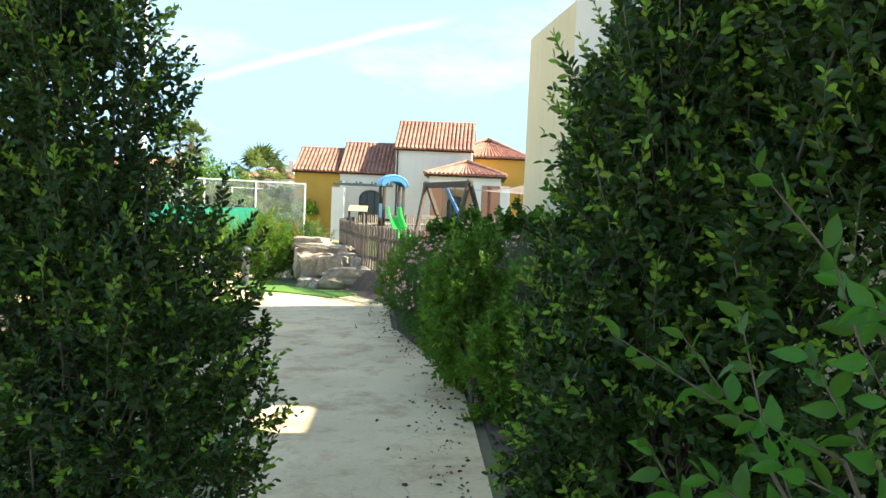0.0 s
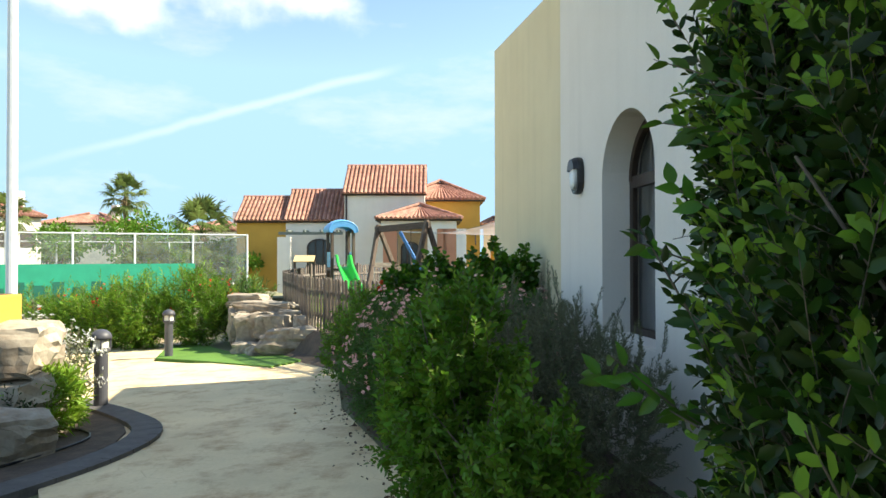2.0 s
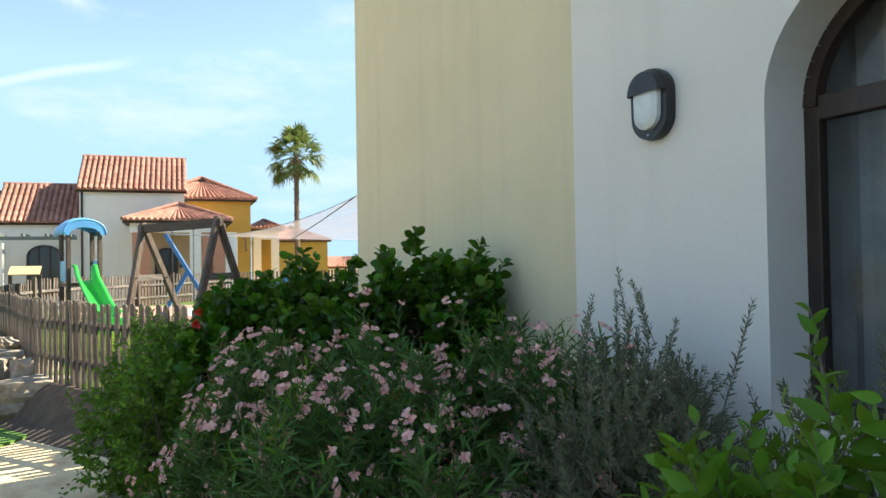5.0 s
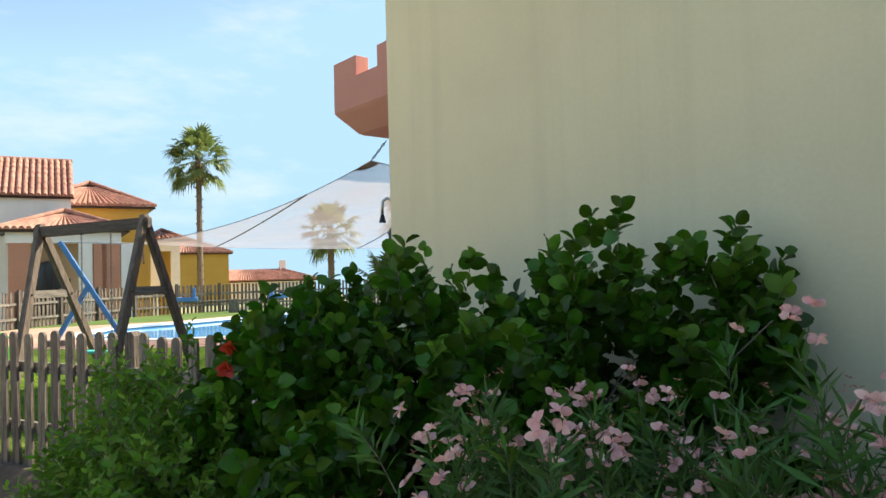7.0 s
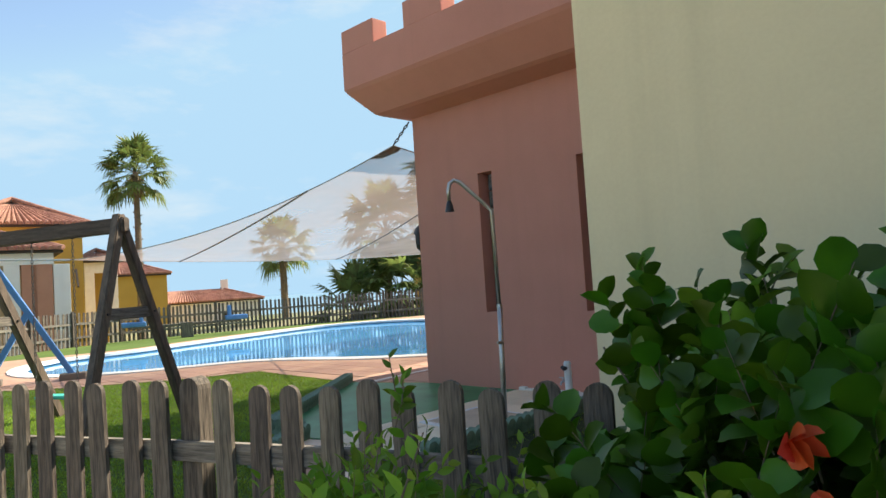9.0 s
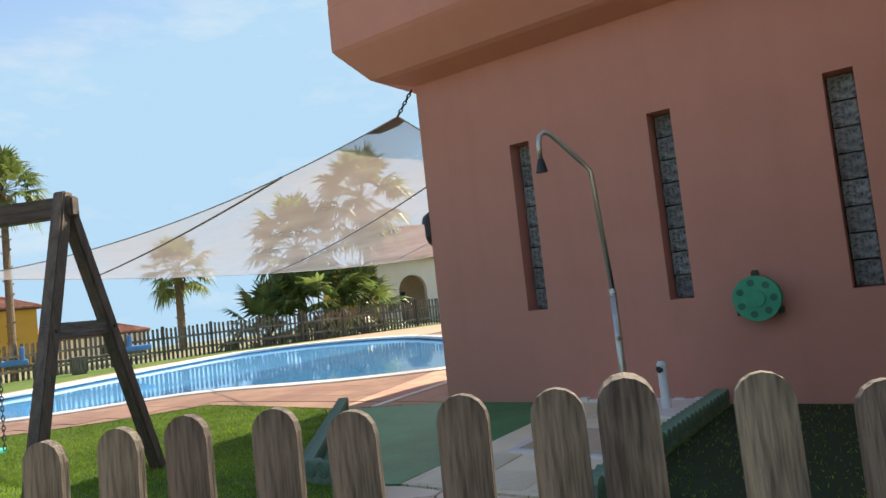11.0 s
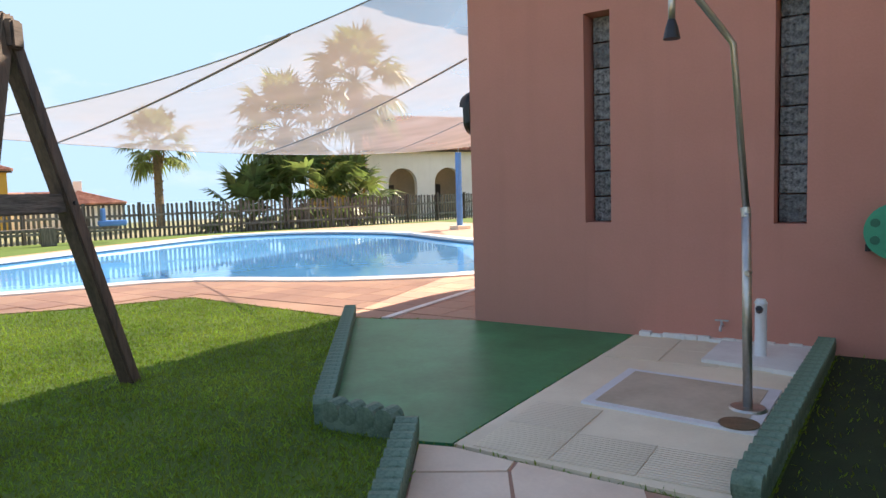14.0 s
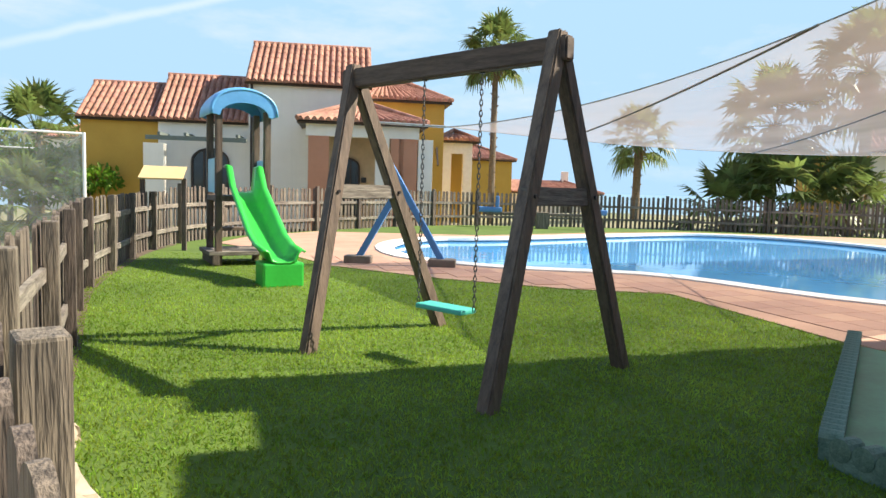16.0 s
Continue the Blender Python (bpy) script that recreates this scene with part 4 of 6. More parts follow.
# ---- play equipment on the lawn ----
def build_swing():
    t = thing("swing_set", "dark timber swing frame with a turquoise seat on chains", "swing")
    fr, br, fl, bl = Vector((-1.85, 16.8, 0)), Vector((-0.86, 18.01, 0)), Vector((-3.23, 18.0, 0)), Vector((-2.31, 19.26, 0))
    ar, al = Vector((-1.48, 17.48, 2.29)), Vector((-3.05, 18.68, 2.25))
    along_b = (al - ar).normalized()
    for f, a in ((fr, ar), (br, ar), (fl, al), (bl, al)):
        d = (a - f).normalized()
        part("leg", beam(f - d * 0.08, a + d * 0.03, 0.115, 0.1, 0.012, up=along_b), M_SWING, t)
    part("beam", beam(ar + Vector((0, 0, -0.08)) - along_b * 0.1, al + Vector((0, 0, -0.08)) + along_b * 0.1, 0.1, 0.16, 0.012), M_SWINGH, t)
    for f, b, a in ((fr, br, ar), (fl, bl, al)):
        k = 0.55
        p, q = f.lerp(a, k), b.lerp(a, k)
        ex = (q - p).normalized() * 0.05
        part("brace", beam(p - ex, q + ex, 0.06, 0.12, 0.008), M_WOODH, t, "paler weathered brace")
        for w in (p, q):
            part("bolt", tube([w - along_b * -0.04, w - along_b * 0.065], 0.014, 8), M_BLACK, t)
    # chains and seat
    ends = []
    for k in (0.31, 0.59):
        top = ar.lerp(al, k) - Vector((0, 0, 0.17))
        bot = Vector((top.x, top.y, 0.4))
        ends.append(bot)
        part("hanger", box((top.x - 0.02, top.y - 0.02, top.z), (top.x + 0.02, top.y + 0.02, top.z + 0.06), 0.004), M_BLACK, t)
        bm = bmesh.new()
        n = 46
        for i in range(n):
            z = top.z + (bot.z - top.z) * (i + 0.5) / n
            ln, w = (top.z - bot.z) / n * 0.72, 0.011
            ax = Vector((1, 0, 0)) if i % 2 else Vector((0, 1, 0))
            loop = [Vector((top.x, top.y, z)) + ax * (w * math.cos(a)) + Vector((0, 0, ln * math.sin(a))) for a in (j * math.tau / 6 for j in range(6))]
            add_tube(bm, loop + [loop[0]], 0.0045, 4, cap=False)
        part("chain", bm, M_CHAIN, t)
    c = (ends[0] + ends[1]) / 2
    c.z = 0.39
    ang = math.degrees(math.atan2(along_b.y, along_b.x))
    part("seat", box((-0.23, -0.09, -0.02), (0.23, 0.09, 0.02), 0.014), M_SEAT, t, "turquoise rubber seat", m=pose(c.x, c.y, c.z, 0, 0, ang))


build_swing()


def build_playhouse():
    # local x runs down the slide, towards the camera's side
    m = pose(-5.82, 23.5, 0, 0, 0, -58)
    t = thing("play_tower", "timber play tower with a blue dome roof and a green slide", "play tower", m)
    w = 0.36
    for x in (-w, w):
        for y in (-w, w):
            part("post", beam((x, y, -0.1), (x, y, 2.35), 0.1, 0.1, 0.012, up=(1, 0, 0)), M_SWING, t)
    part("platform", box((-w - 0.05, -w - 0.05, 0.98), (w + 0.05, w + 0.05, 1.06), 0.006), M_SWING, t)
    part("lower_deck", box((-w - 0.1, -w - 0.15, 0.16), (w + 0.1, w + 0.15, 0.22), 0.006), M_WOODH, t)
    part("lower_bench", box((-w, -w, 0.5), (-w + 0.3, w, 0.55), 0.006), M_SWING, t)
    part("plinth_beam", box((-w - 0.1, -w - 0.1, 0.02), (w + 0.1, -w + 0.0, 0.16), 0.006), M_WOOD, t)
    bm = bmesh.new()
    n, rows_ = 18, 7
    g = []
    for i in range(n + 1):
        u = math.pi * i / n
        g.append([bm.verts.new((-0.5 + 1.0 * j / rows_, -0.5 * math.cos(u), 2.27 + 0.44 * math.sin(u) ** 0.8 * (1 - 0.12 * abs(2 * j / rows_ - 1) ** 3))) for j in range(rows_ + 1)])
    for i in range(n):
        for j in range(rows_):
            bm.faces.new((g[i][j], g[i + 1][j], g[i + 1][j + 1], g[i][j + 1]))
    roof = part("dome_roof", bm, M_CANOPY, t, "sky-blue moulded plastic dome", smooth=True)
    md = roof.modifiers.new("thickness", "SOLIDIFY")
    md.thickness, md.offset = 0.035, -1
    for x in (-0.49, 0.45):
        bm = bmesh.new()
        arc = [(-0.49 * math.cos(math.pi * k / 14), 2.27 + 0.38 * math.sin(math.pi * k / 14) ** 0.8) for k in range(15)]
        low = [(-0.36 * math.cos(math.pi * k / 14), 2.25 + 0.2 * math.sin(math.pi * k / 14)) for k in range(15)]
        for (p, q), (r, s) in zip(zip(arc, arc[1:]), zip(low, low[1:])):
            for xx in (x, x + 0.04):
                bm.faces.new([bm.verts.new((xx, *v)) for v in (p, q, s, r)])
        part("dome_fascia", bm, M_CANOPY, t)
    for y in (-w - 0.02, w + 0.02):
        part("side_panel", box((-w + 0.05, y - 0.02, 1.1), (w - 0.05, y + 0.02, 1.62), 0.015), M_LBLUE, t, "pale blue plastic panel")
    # slide
    bm = bmesh.new()
    prof = [(w - 0.1, 1.1), (w + 0.1, 1.08), (w + 0.35, 0.93), (w + 1.5, 0.4), (w + 1.9, 0.3), (w + 2.35, 0.28)]
    sec = lambda x, z, hgt: [(x, -0.26, z + hgt), (x, -0.235, z + hgt + 0.02), (x, -0.2, z + hgt), (x, -0.16, z + 0.03), (x, -0.08, z), (x, 0.08, z), (x, 0.16, z + 0.03), (x, 0.2, z + hgt), (x, 0.235, z + hgt + 0.02), (x, 0.26, z + hgt)]
    hs = [0.38, 0.4, 0.26, 0.17, 0.16, 0.14]
    gr = [[bm.verts.new(p) for p in sec(x, z, h)] for (x, z), h in zip(prof, hs)]
    for a_, b_ in zip(gr, gr[1:]):
        for k in range(len(a_) - 1):
            bm.faces.new((a_[k], b_[k], b_[k + 1], a_[k + 1]))
    s = part("slide", bm, M_SLIDE, t, "bright green plastic slide", smooth=True)
    md = s.modifiers.new("thickness", "SOLIDIFY")
    md.thickness, md.offset = 0.03, 1
    part("slide_foot", box((w + 1.95, -0.26, -0.02), (w + 2.35, 0.26, 0.3), 0.03), M_SLIDE, t)


build_playhouse()


def build_sail():
    # blue strut that holds the low corner
    t = thing("sail_support", "blue steel A-frame with concrete feet holding the shade sail", "support")
    l, r = Vector((-3.98, 24.0, 0.1)), Vector((-2.6, 23.9, 0.1))
    top = Vector((-3.88, 24.0, 2.3))
    part("long_strut", beam(r, top, 0.1, 0.1, 0.01), M_BLUE, t)
    part("short_strut", beam(l, r.lerp(top, 0.55), 0.1, 0.1, 0.01), M_BLUE, t)
    for p in (l, r):
        part("foot", box((p.x - 0.22, p.y - 0.15, 0), (p.x + 0.22, p.y + 0.15, 0.14), 0.02), mat("brown_block", (0.24, 0.19, 0.15), (0.15, 0.115, 0.09), 5, 0.8, 0.2), t, "weathered brown block foot")
    pl = thing("sail_post", "blue steel post at the far corner of the shade sail", "post")
    P = Vector((11.3, 31.3, 0))
    part("pole", tube([P, P + Vector((0, 0, 2.5))], 0.1, 14), M_BLUE, pl)
    part("base", box((P.x - 0.25, P.y - 0.25, 0), (P.x + 0.25, P.y + 0.25, 0.14), 0.02), M_SLAB, pl)
    A, B, C = Vector((-2.6, 24.0, 2.25)), Vector((1.91, 18.05, 3.26)), Vector((13.8, 32.6, 2.95))
    D = Vector((8.6, 23.2, 2.9))
    s = thing("shade_sail", "translucent beige four-cornered shade sail over the pool", "shade sail")

    def at(u, v):
        """A place on the cloth: u from the low corner towards the tower, v towards the far post; edges curve in and the cloth sags."""
        p = A * (1 - u) * (1 - v) + B * u * (1 - v) + C * (1 - u) * v + D * u * v
        p.x += 0.5 * u * (1 - u) * (1 - v) ** 2
        p.y += 0.4 * u * (1 - u) * (1 - v) ** 2
        p.z -= 1.08 * u * (1 - u) * (1 - v) ** 2 + 1.5 * v * (1 - v) * (1 - u) ** 2 + 2.4 * u * (1 - u) * v * (1 - v)
        return p

    n = 28
    vs = [at(i / n, j / n) for i in range(n + 1) for j in range(n + 1)]
    fs = [(i * (n + 1) + j, (i + 1) * (n + 1) + j, (i + 1) * (n + 1) + j + 1, i * (n + 1) + j + 1) for i in range(n) for j in range(n)]
    raw("cloth", vs, fs, M_SAIL, s, smooth=True)
    dark = mat("dark_seam", (0.2, 0.18, 0.16), None, 5, 0.8, 0)
    pale = mat("grey_hem", (0.38, 0.34, 0.31), None, 5, 0.8, 0)
    for nm, r0, (u0, v0), (u1, v1) in (("hem", 0.008, (0, 0), (1, 0)), ("hem", 0.008, (1, 0), (1, 1)), ("hem", 0.008, (1, 1), (0, 1)), ("hem", 0.006, (0, 0), (0, 1)), ("seam", 0.014, (0, 0.12), (0.78, 0)), ("seam", 0.014, (0, 0.36), (0.9, 0.3)), ("seam", 0.01, (0, 0.62), (0.6, 0.62))):
        part(nm, tube([at(u0 + (u1 - u0) * k / 24, v0 + (v1 - v0) * k / 24) for k in range(25)], r0, 6), dark if nm == "seam" else pale, s)
    bm = bmesh.new()
    bm.faces.new([bm.verts.new(q + Vector((-0.004, -0.006, 0.004))) for q in (at(1, 0), at(0.94, 0.0), at(0.955, 0.022), at(0.985, 0.03), at(1, 0.024))])
    part("corner_patch", bm, mat("brown_webbing", (0.3, 0.23, 0.16), None, 8, 0.8, 0.1), s, "brown reinforced corner")
    bm = bmesh.new()
    top_b = Vector((2.2, 18.17, 3.62))
    for k in range(7):
        q = B.lerp(top_b, (k + 0.5) / 7)
        ax = Vector((1, 0, 0)) if k % 2 else Vector((0, 1, 0))
        d = (top_b - B).normalized()
        loop = [q + ax * 0.02 * math.cos(a) + d * 0.045 * math.sin(a) for a in (j * math.tau / 8 for j in range(8))]
        add_tube(bm, loop + [loop[0]], 0.008, 5, cap=False)
    part("chain", bm, M_CHAIN, s, "short dark chain to the wall")
    part("tail_rope", tube([A, top], 0.02, 6), M_GALV, s)
    part("post_rope", tube([at(0, 0.848), P + Vector((0, 0, 2.3))], 0.015, 6), M_GALV, s)


build_sail()


def build_seesaw():
    t = thing("see_saw", "wooden see-saw with blue seats on the far lawn", "see-saw", pose(-0.1, 36.0, 0, 0, 0, 4))
    part("post", box((-0.2, -0.12, 0), (0.2, 0.12, 0.55), 0.02), M_WOOD, t)
    part("plank", box((-1.9, -0.1, 0.42), (1.9, 0.1, 0.52), 0.02), M_WOOD, t)
    for s in (-1, 1):
        bm = box((s * 1.75 - 0.4, -0.14, 0.5), (s * 1.75 + 0.4, 0.14, 0.68), 0.05)
        add_box(bm, (s * 1.5 - 0.06, -0.12, 0.66), (s * 1.5 + 0.06, 0.12, 1.05), 0.04)
        part("seat", bm, M_BLUE, t, "blue plastic seat with a head-shaped grip")


build_seesaw()


# ---- tiled roofs and houses ----
def tile_roof(name, a, b, c, d, parent, label="", pitch=0.25, rows_=None, thick=0.08):
    """Barrel tiles on the slope from the eave a-b up to the ridge c-d."""
    a, b, c, d = (Vector(p) for p in (a, b, c, d))
    nrm = (b - a).cross(c - a).normalized()
    if nrm.z < 0:
        nrm = -nrm
    cols = max(2, round((b - a).length / pitch))
    rows_ = rows_ or max(2, round(((c - a).length + (d - b).length) / 2 / 0.45))
    vs, fs = [], []
    rnd = random.Random(3)
    for j in range(rows_):
        v0, v1 = j / rows_, (j + 1.12) / rows_
        for i in range(cols):
            u0, u1 = i / cols, (i + 1) / cols
            e0, e1 = a.lerp(c, v0), b.lerp(d, v0)
            f0, f1 = a.lerp(c, min(1, v1)), b.lerp(d, min(1, v1))
            p0, p1, q0, q1 = e0.lerp(e1, u0), e0.lerp(e1, u1), f0.lerp(f1, u0), f0.lerp(f1, u1)
            wid = (p1 - p0).length
            if wid < 0.06:
                continue
            k0 = len(vs)
            lift = rnd.uniform(0, 0.012)
            for s, t, up in ((p0, p1, 0.035), (q0, q1, 0.0)):
                for w, h in ((0.0, 0.0), (0.16, 0.55), (0.38, 0.95), (0.62, 0.95), (0.84, 0.55), (1.0, 0.0)):
                    vs.append(s.lerp(t, w) + nrm * (h * min(wid, pitch) * 0.62 + up * 0.6 + lift * 0.5))
            fs += [(k0 + n, k0 + n + 1, k0 + n + 7, k0 + n + 6) for n in range(5)]
            fs.append(tuple(k0 + n for n in range(5, -1, -1)))
    r = raw(name, vs, fs, M_TILE, parent, label or "red clay barrel tiles", kind="stuff")
    bm = bmesh.new()
    qs = [p - nrm * 0.02 for p in (a, b, d, c)]
    ws = [p - nrm * (0.02 + thick) for p in (a, b, d, c)]
    up_, lo_ = [bm.verts.new(p) for p in qs], [bm.verts.new(p) for p in ws]
    bm.faces.new(up_)
    bm.faces.new(lo_[::-1])
    for i in range(4):
        bm.faces.new((up_[i], up_[(i + 1) % 4], lo_[(i + 1) % 4], lo_[i]))
    bmesh.ops.remove_doubles(bm, verts=bm.verts[:], dist=1e-4)
    part("roof_deck", bm, M_DARKW, parent, "dark eave boards")
    return r


def gable_block(h, x0, x1, y0, y1, z0, eave, rise, wall, over=0.25, ridge_at=0.5):
    """Walls with a roof whose ridge runs along x."""
    ym = y0 + (y1 - y0) * ridge_at
    bm = bmesh.new()
    v = [bm.verts.new(p) for p in ((x0, y0, z0), (x1, y0, z0), (x1, y1, z0), (x0, y1, z0), (x0, y0, eave), (x1, y0, eave), (x1, y1, eave), (x0, y1, eave), (x0, ym, eave + rise), (x1, ym, eave + rise))]
    for f in ((0, 1, 5, 4), (2, 3, 7, 6), (1, 2, 6, 9, 5), (3, 0, 4, 8, 7)):
        bm.faces.new([v[k] for k in f])
    part("wall", bm, wall, h)
    sl = rise / (ym - y0)
    e = eave - over * sl
    tile_roof("roof", (x0 - 0.12, y0 - over, e + 0.05), (x1 + 0.12, y0 - over, e + 0.05), (x0 - 0.12, ym, eave + rise + 0.05), (x1 + 0.12, ym, eave + rise + 0.05), h)
    tile_roof("roof", (x1 + 0.12, y1 + over, e + 0.05), (x0 - 0.12, y1 + over, e + 0.05), (x1 + 0.12, ym, eave + rise + 0.05), (x0 - 0.12, ym, eave + rise + 0.05), h)
    part("ridge_tiles", tube([(x0 - 0.12, ym, eave + rise + 0.1), (x1 + 0.12, ym, eave + rise + 0.1)], 0.11, 8), M_TILE, h)


def hip_roof(h, x0, x1, y0, y1, eave, rise, over=0.3):
    x0, x1, y0, y1 = x0 - over, x1 + over, y0 - over, y1 + over
    k = min(y1 - y0, x1 - x0) / 2
    ym = (y0 + y1) / 2
    ra, rb = (x0 + k, ym, eave + rise), (max(x0 + k, x1 - k), ym, eave + rise)
    tile_roof("roof", (x0, y0, eave), (x1, y0, eave), ra, rb, h)
    tile_roof("roof", (x1, y1, eave), (x0, y1, eave), rb, ra, h)
    tile_roof("roof", (x0, y1, eave), (x0, y0, eave), ra, ra, h)
    tile_roof("roof", (x1, y0, eave), (x1, y1, eave), rb, rb, h)
    for p, q in (((x0, y0, eave), ra), ((x0, y1, eave), ra), ((x1, y0, eave), rb), ((x1, y1, eave), rb)):
        part("hip_tiles", tube([Vector(p) + Vector((0, 0, 0.1)), Vector(q) + Vector((0, 0, 0.12))], 0.1, 8), M_TILE, h)


def arched_window(h, cx, y, z0, w, top, name="window"):
    win = part(name, box((cx - w / 2, y - 0.02, z0), (cx + w / 2, y + 0.02, z0 + 0.06)), M_DARKW, h, "arched window with dark brown frame")
    arc = [(cx - w / 2 * math.cos(math.pi * k / 12), top - w * 0.35 + w * 0.35 * math.sin(math.pi * k / 12)) for k in range(13)]
    bm = bmesh.new()
    bm.faces.new([bm.verts.new((x, y - 0.012, z)) for x, z in [(cx - w / 2, z0)] + arc + [(cx + w / 2, z0)]])
    part("pane", bm, mat("dark_pane", (0.04, 0.05, 0.055), None, 2, 0.08, 0), win)
    bm = bmesh.new()
    ring = [(cx - w / 2, z0)] + arc + [(cx + w / 2, z0)]
    for (p, q), (r, s) in zip(ring, ring[1:]):
        add_beam(bm, (p, y - 0.04, q), (r, y - 0.04, s), 0.08, 0.08, up=(0, 1, 0))
    for x in (cx - w / 6, cx + w / 6):
        add_box(bm, (x - 0.03, y - 0.06, z0), (x + 0.03, y - 0.015, top - 0.08))
    part("window_frame", bm, M_DARKW, win)


def build_villa():
    m = frame_along((-11.45, 39.85), (math.cos(radians(12)), math.sin(radians(12))))
    h = thing("villa", "white and ochre two-storey villa with red clay tile roofs", "house", m)
    gable_block(h, 0, 4.7, 0, 8.6, -0.6, 5.25, 1.75, M_WHITE, ridge_at=0.28)
    gable_block(h, -3.55, -0.02, 0.6, 6.4, -0.6, 3.72, 1.82, M_WHITE, ridge_at=0.38)
    gable_block(h, -6.55, -3.57, 0.9, 6.4, -0.6, 3.7, 1.42, M_OCHRE, ridge_at=0.36)
    part("drainpipe", tube([(0.12, -0.06, 5.1), (0.12, -0.06, -0.4)], 0.05, 8), M_DARKW, h, "dark downpipe")
    arched_window(h, -1.55, 0.57, 0.1, 1.4, 2.5)
    # pergola beam over the terrace
    part("pergola_beam", box((-3.7, -0.7, 2.74), (0.0, -0.55, 2.9), 0.01), mat("green_grey_timber", (0.16, 0.19, 0.17), None, 4, 0.7, 0.1), h)
    for k in range(4):
        x = -3.2 + k * 0.95
        part("rafter", box((x, -0.95, 2.9), (x + 0.1, 0.55, 3.02), 0.01), mat("green_grey_timber", (0.16, 0.19, 0.17), None, 4, 0.7, 0.1), h)
    part("terrace_pillar", box((-3.75, -0.8, -0.6), (-3.0, -0.3, 2.6), 0.01), M_WHITE, h)
    # porch with terracotta columns
    x0, x1, y0 = 2.35, 6.5, -2.6
    hip_roof(h, x0, x1, y0, 1.5, 3.5, 0.9)
    part("porch_lintel", box((x0, y0, 3.0), (x1, y0 + 0.35, 3.46)), M_WHITE, h)
    part("porch_lintel", box((x0, y0 + 0.35, 3.0), (x0 + 0.35, 0, 3.46)), M_WHITE, h)
    for x, w, mt in ((x0 + 0.1, 0.75, M_PINKD), (x0 + 2.55, 0.5, M_WHITE), (x0 + 3.1, 0.5, M_PINKD), (x1 - 0.75, 0.7, M_PINKD), (x1 - 0.02, 0.55, M_WHITE)):
        part("column", box((x, y0 + 0.02, -0.6), (x + w, y0 + 0.34, 3.0), 0.01), mt, h)
    part("porch_back", box((x0 + 0.3, -0.12, -0.6), (x1, -0.02, 3.4)), mat("warm_render", (0.6, 0.45, 0.3), None, 1, 0.9, 0.05), h)
    arched_window(h, x0 + 1.5, -0.14, 0.0, 1.0, 2.3)
    part("porch_lamp", box((x0 + 2.1, -0.2, 1.35), (x0 + 2.3, -0.12, 1.55), 0.01), M_BLACK, h, m=None)
    # ochre wing behind
    bm = box((4.75, 2.2, -0.6), (8.1, 9.0, 4.95))
    part("ochre_wing", bm, M_OCHRE, h, "ochre rendered wing")
    hip_roof(h, 3.2, 8.1, 2.2, 9.0, 4.95, 1.5)
    part("balcony_post", beam((7.8, 1.6, 2.2), (7.8, 2.15, 3.0), 0.08, 0.08), M_DARKW, h)
    # small porch roof of the neighbouring flat
    n = thing("neighbour_villa", "ochre villa with a white columned porch and tiled roof", "house", m @ pose(9.0, 6.5, 0))
    part("wall", box((0.2, 2.3, -1), (1.4, 7, 3.5)), M_OCHRE, n)
    hip_roof(n, -0.4, 1.1, -0.6, 2.2, 3.55, 0.55)
    part("lintel", box((-0.4, -0.6, 2.95), (1.1, -0.3, 3.5)), M_COPING, n)
    for x in (-0.4, 0.65):
        part("column", box((x, -0.6, -1), (x + 0.45, -0.3, 2.95), 0.01), M_COPING, n)
    f = thing("far_villa", "small ochre villa with a low tiled roof", "house", m @ pose(12.8, 26, 0))
    part("wall", box((-1.5, 0, -3), (4.3, 7, 3.5)), M_OCHRE, f)
    hip_roof(f, -1.5, 4.3, 0, 7, 3.5, 1.4)


build_villa()


def build_arcade_house():
    m = frame_along((15.8, 46.3), (math.cos(radians(-8)), math.sin(radians(-8))))
    h = thing("arcade_house", "white house with arched porches and a tiled roof behind the pool", "house", m)
    part("wall", wall_holes(16, -0.6, 3.6, 0.35, [(1.2, 2.9, -0.4, 2.6, 0.85), (4.0, 5.7, -0.4, 2.6, 0.85), (6.8, 8.5, -0.4, 2.6, 0.85)]), M_WHITE, h)
    part("porch_back", box((0, 2.2, -0.6), (16, 2.4, 3.6)), mat("warm_render", (0.6, 0.45, 0.3), None, 1, 0.9, 0.05), h)
    for x in (1.9, 4.9, 7.6):
        part("door", box((x - 0.45, 2.12, -0.5), (x + 0.45, 2.19, 1.7), 0.01), M_DARKW, h)
    part("ochre_wall", box((-2.6, 0.5, -0.6), (-0.02, 2.4, 3.4)), M_OCHRE, h)
    part("dark_post", box((-1.0, 0.3, -0.6), (-0.5, 0.48, 3.4)), M_DARKW, h)
    tile_roof("roof", (-0.4, -0.5, 3.55), (16.5, -0.5, 3.55), (0.4, 5.5, 6.0), (16.5, 5.5, 6.0), h)
    part("chimney", box((1.6, 4.2, 5.0), (2.2, 4.8, 6.6), 0.02), M_WHITE, h)
    part("chimney_cap", box((1.5, 4.1, 6.6), (2.3, 4.9, 6.75), 0.02), M_TILE, h)


build_arcade_house()


# ---- paving pieces ----
def inside(x, y, poly):
    hit = False
    for (ax, ay), (bx, by) in zip(poly, poly[1:] + poly[:1]):
        if (ay > y) != (by > y) and x < (bx - ax) * (y - ay) / (by - ay) + ax:
            hit = not hit
    return hit


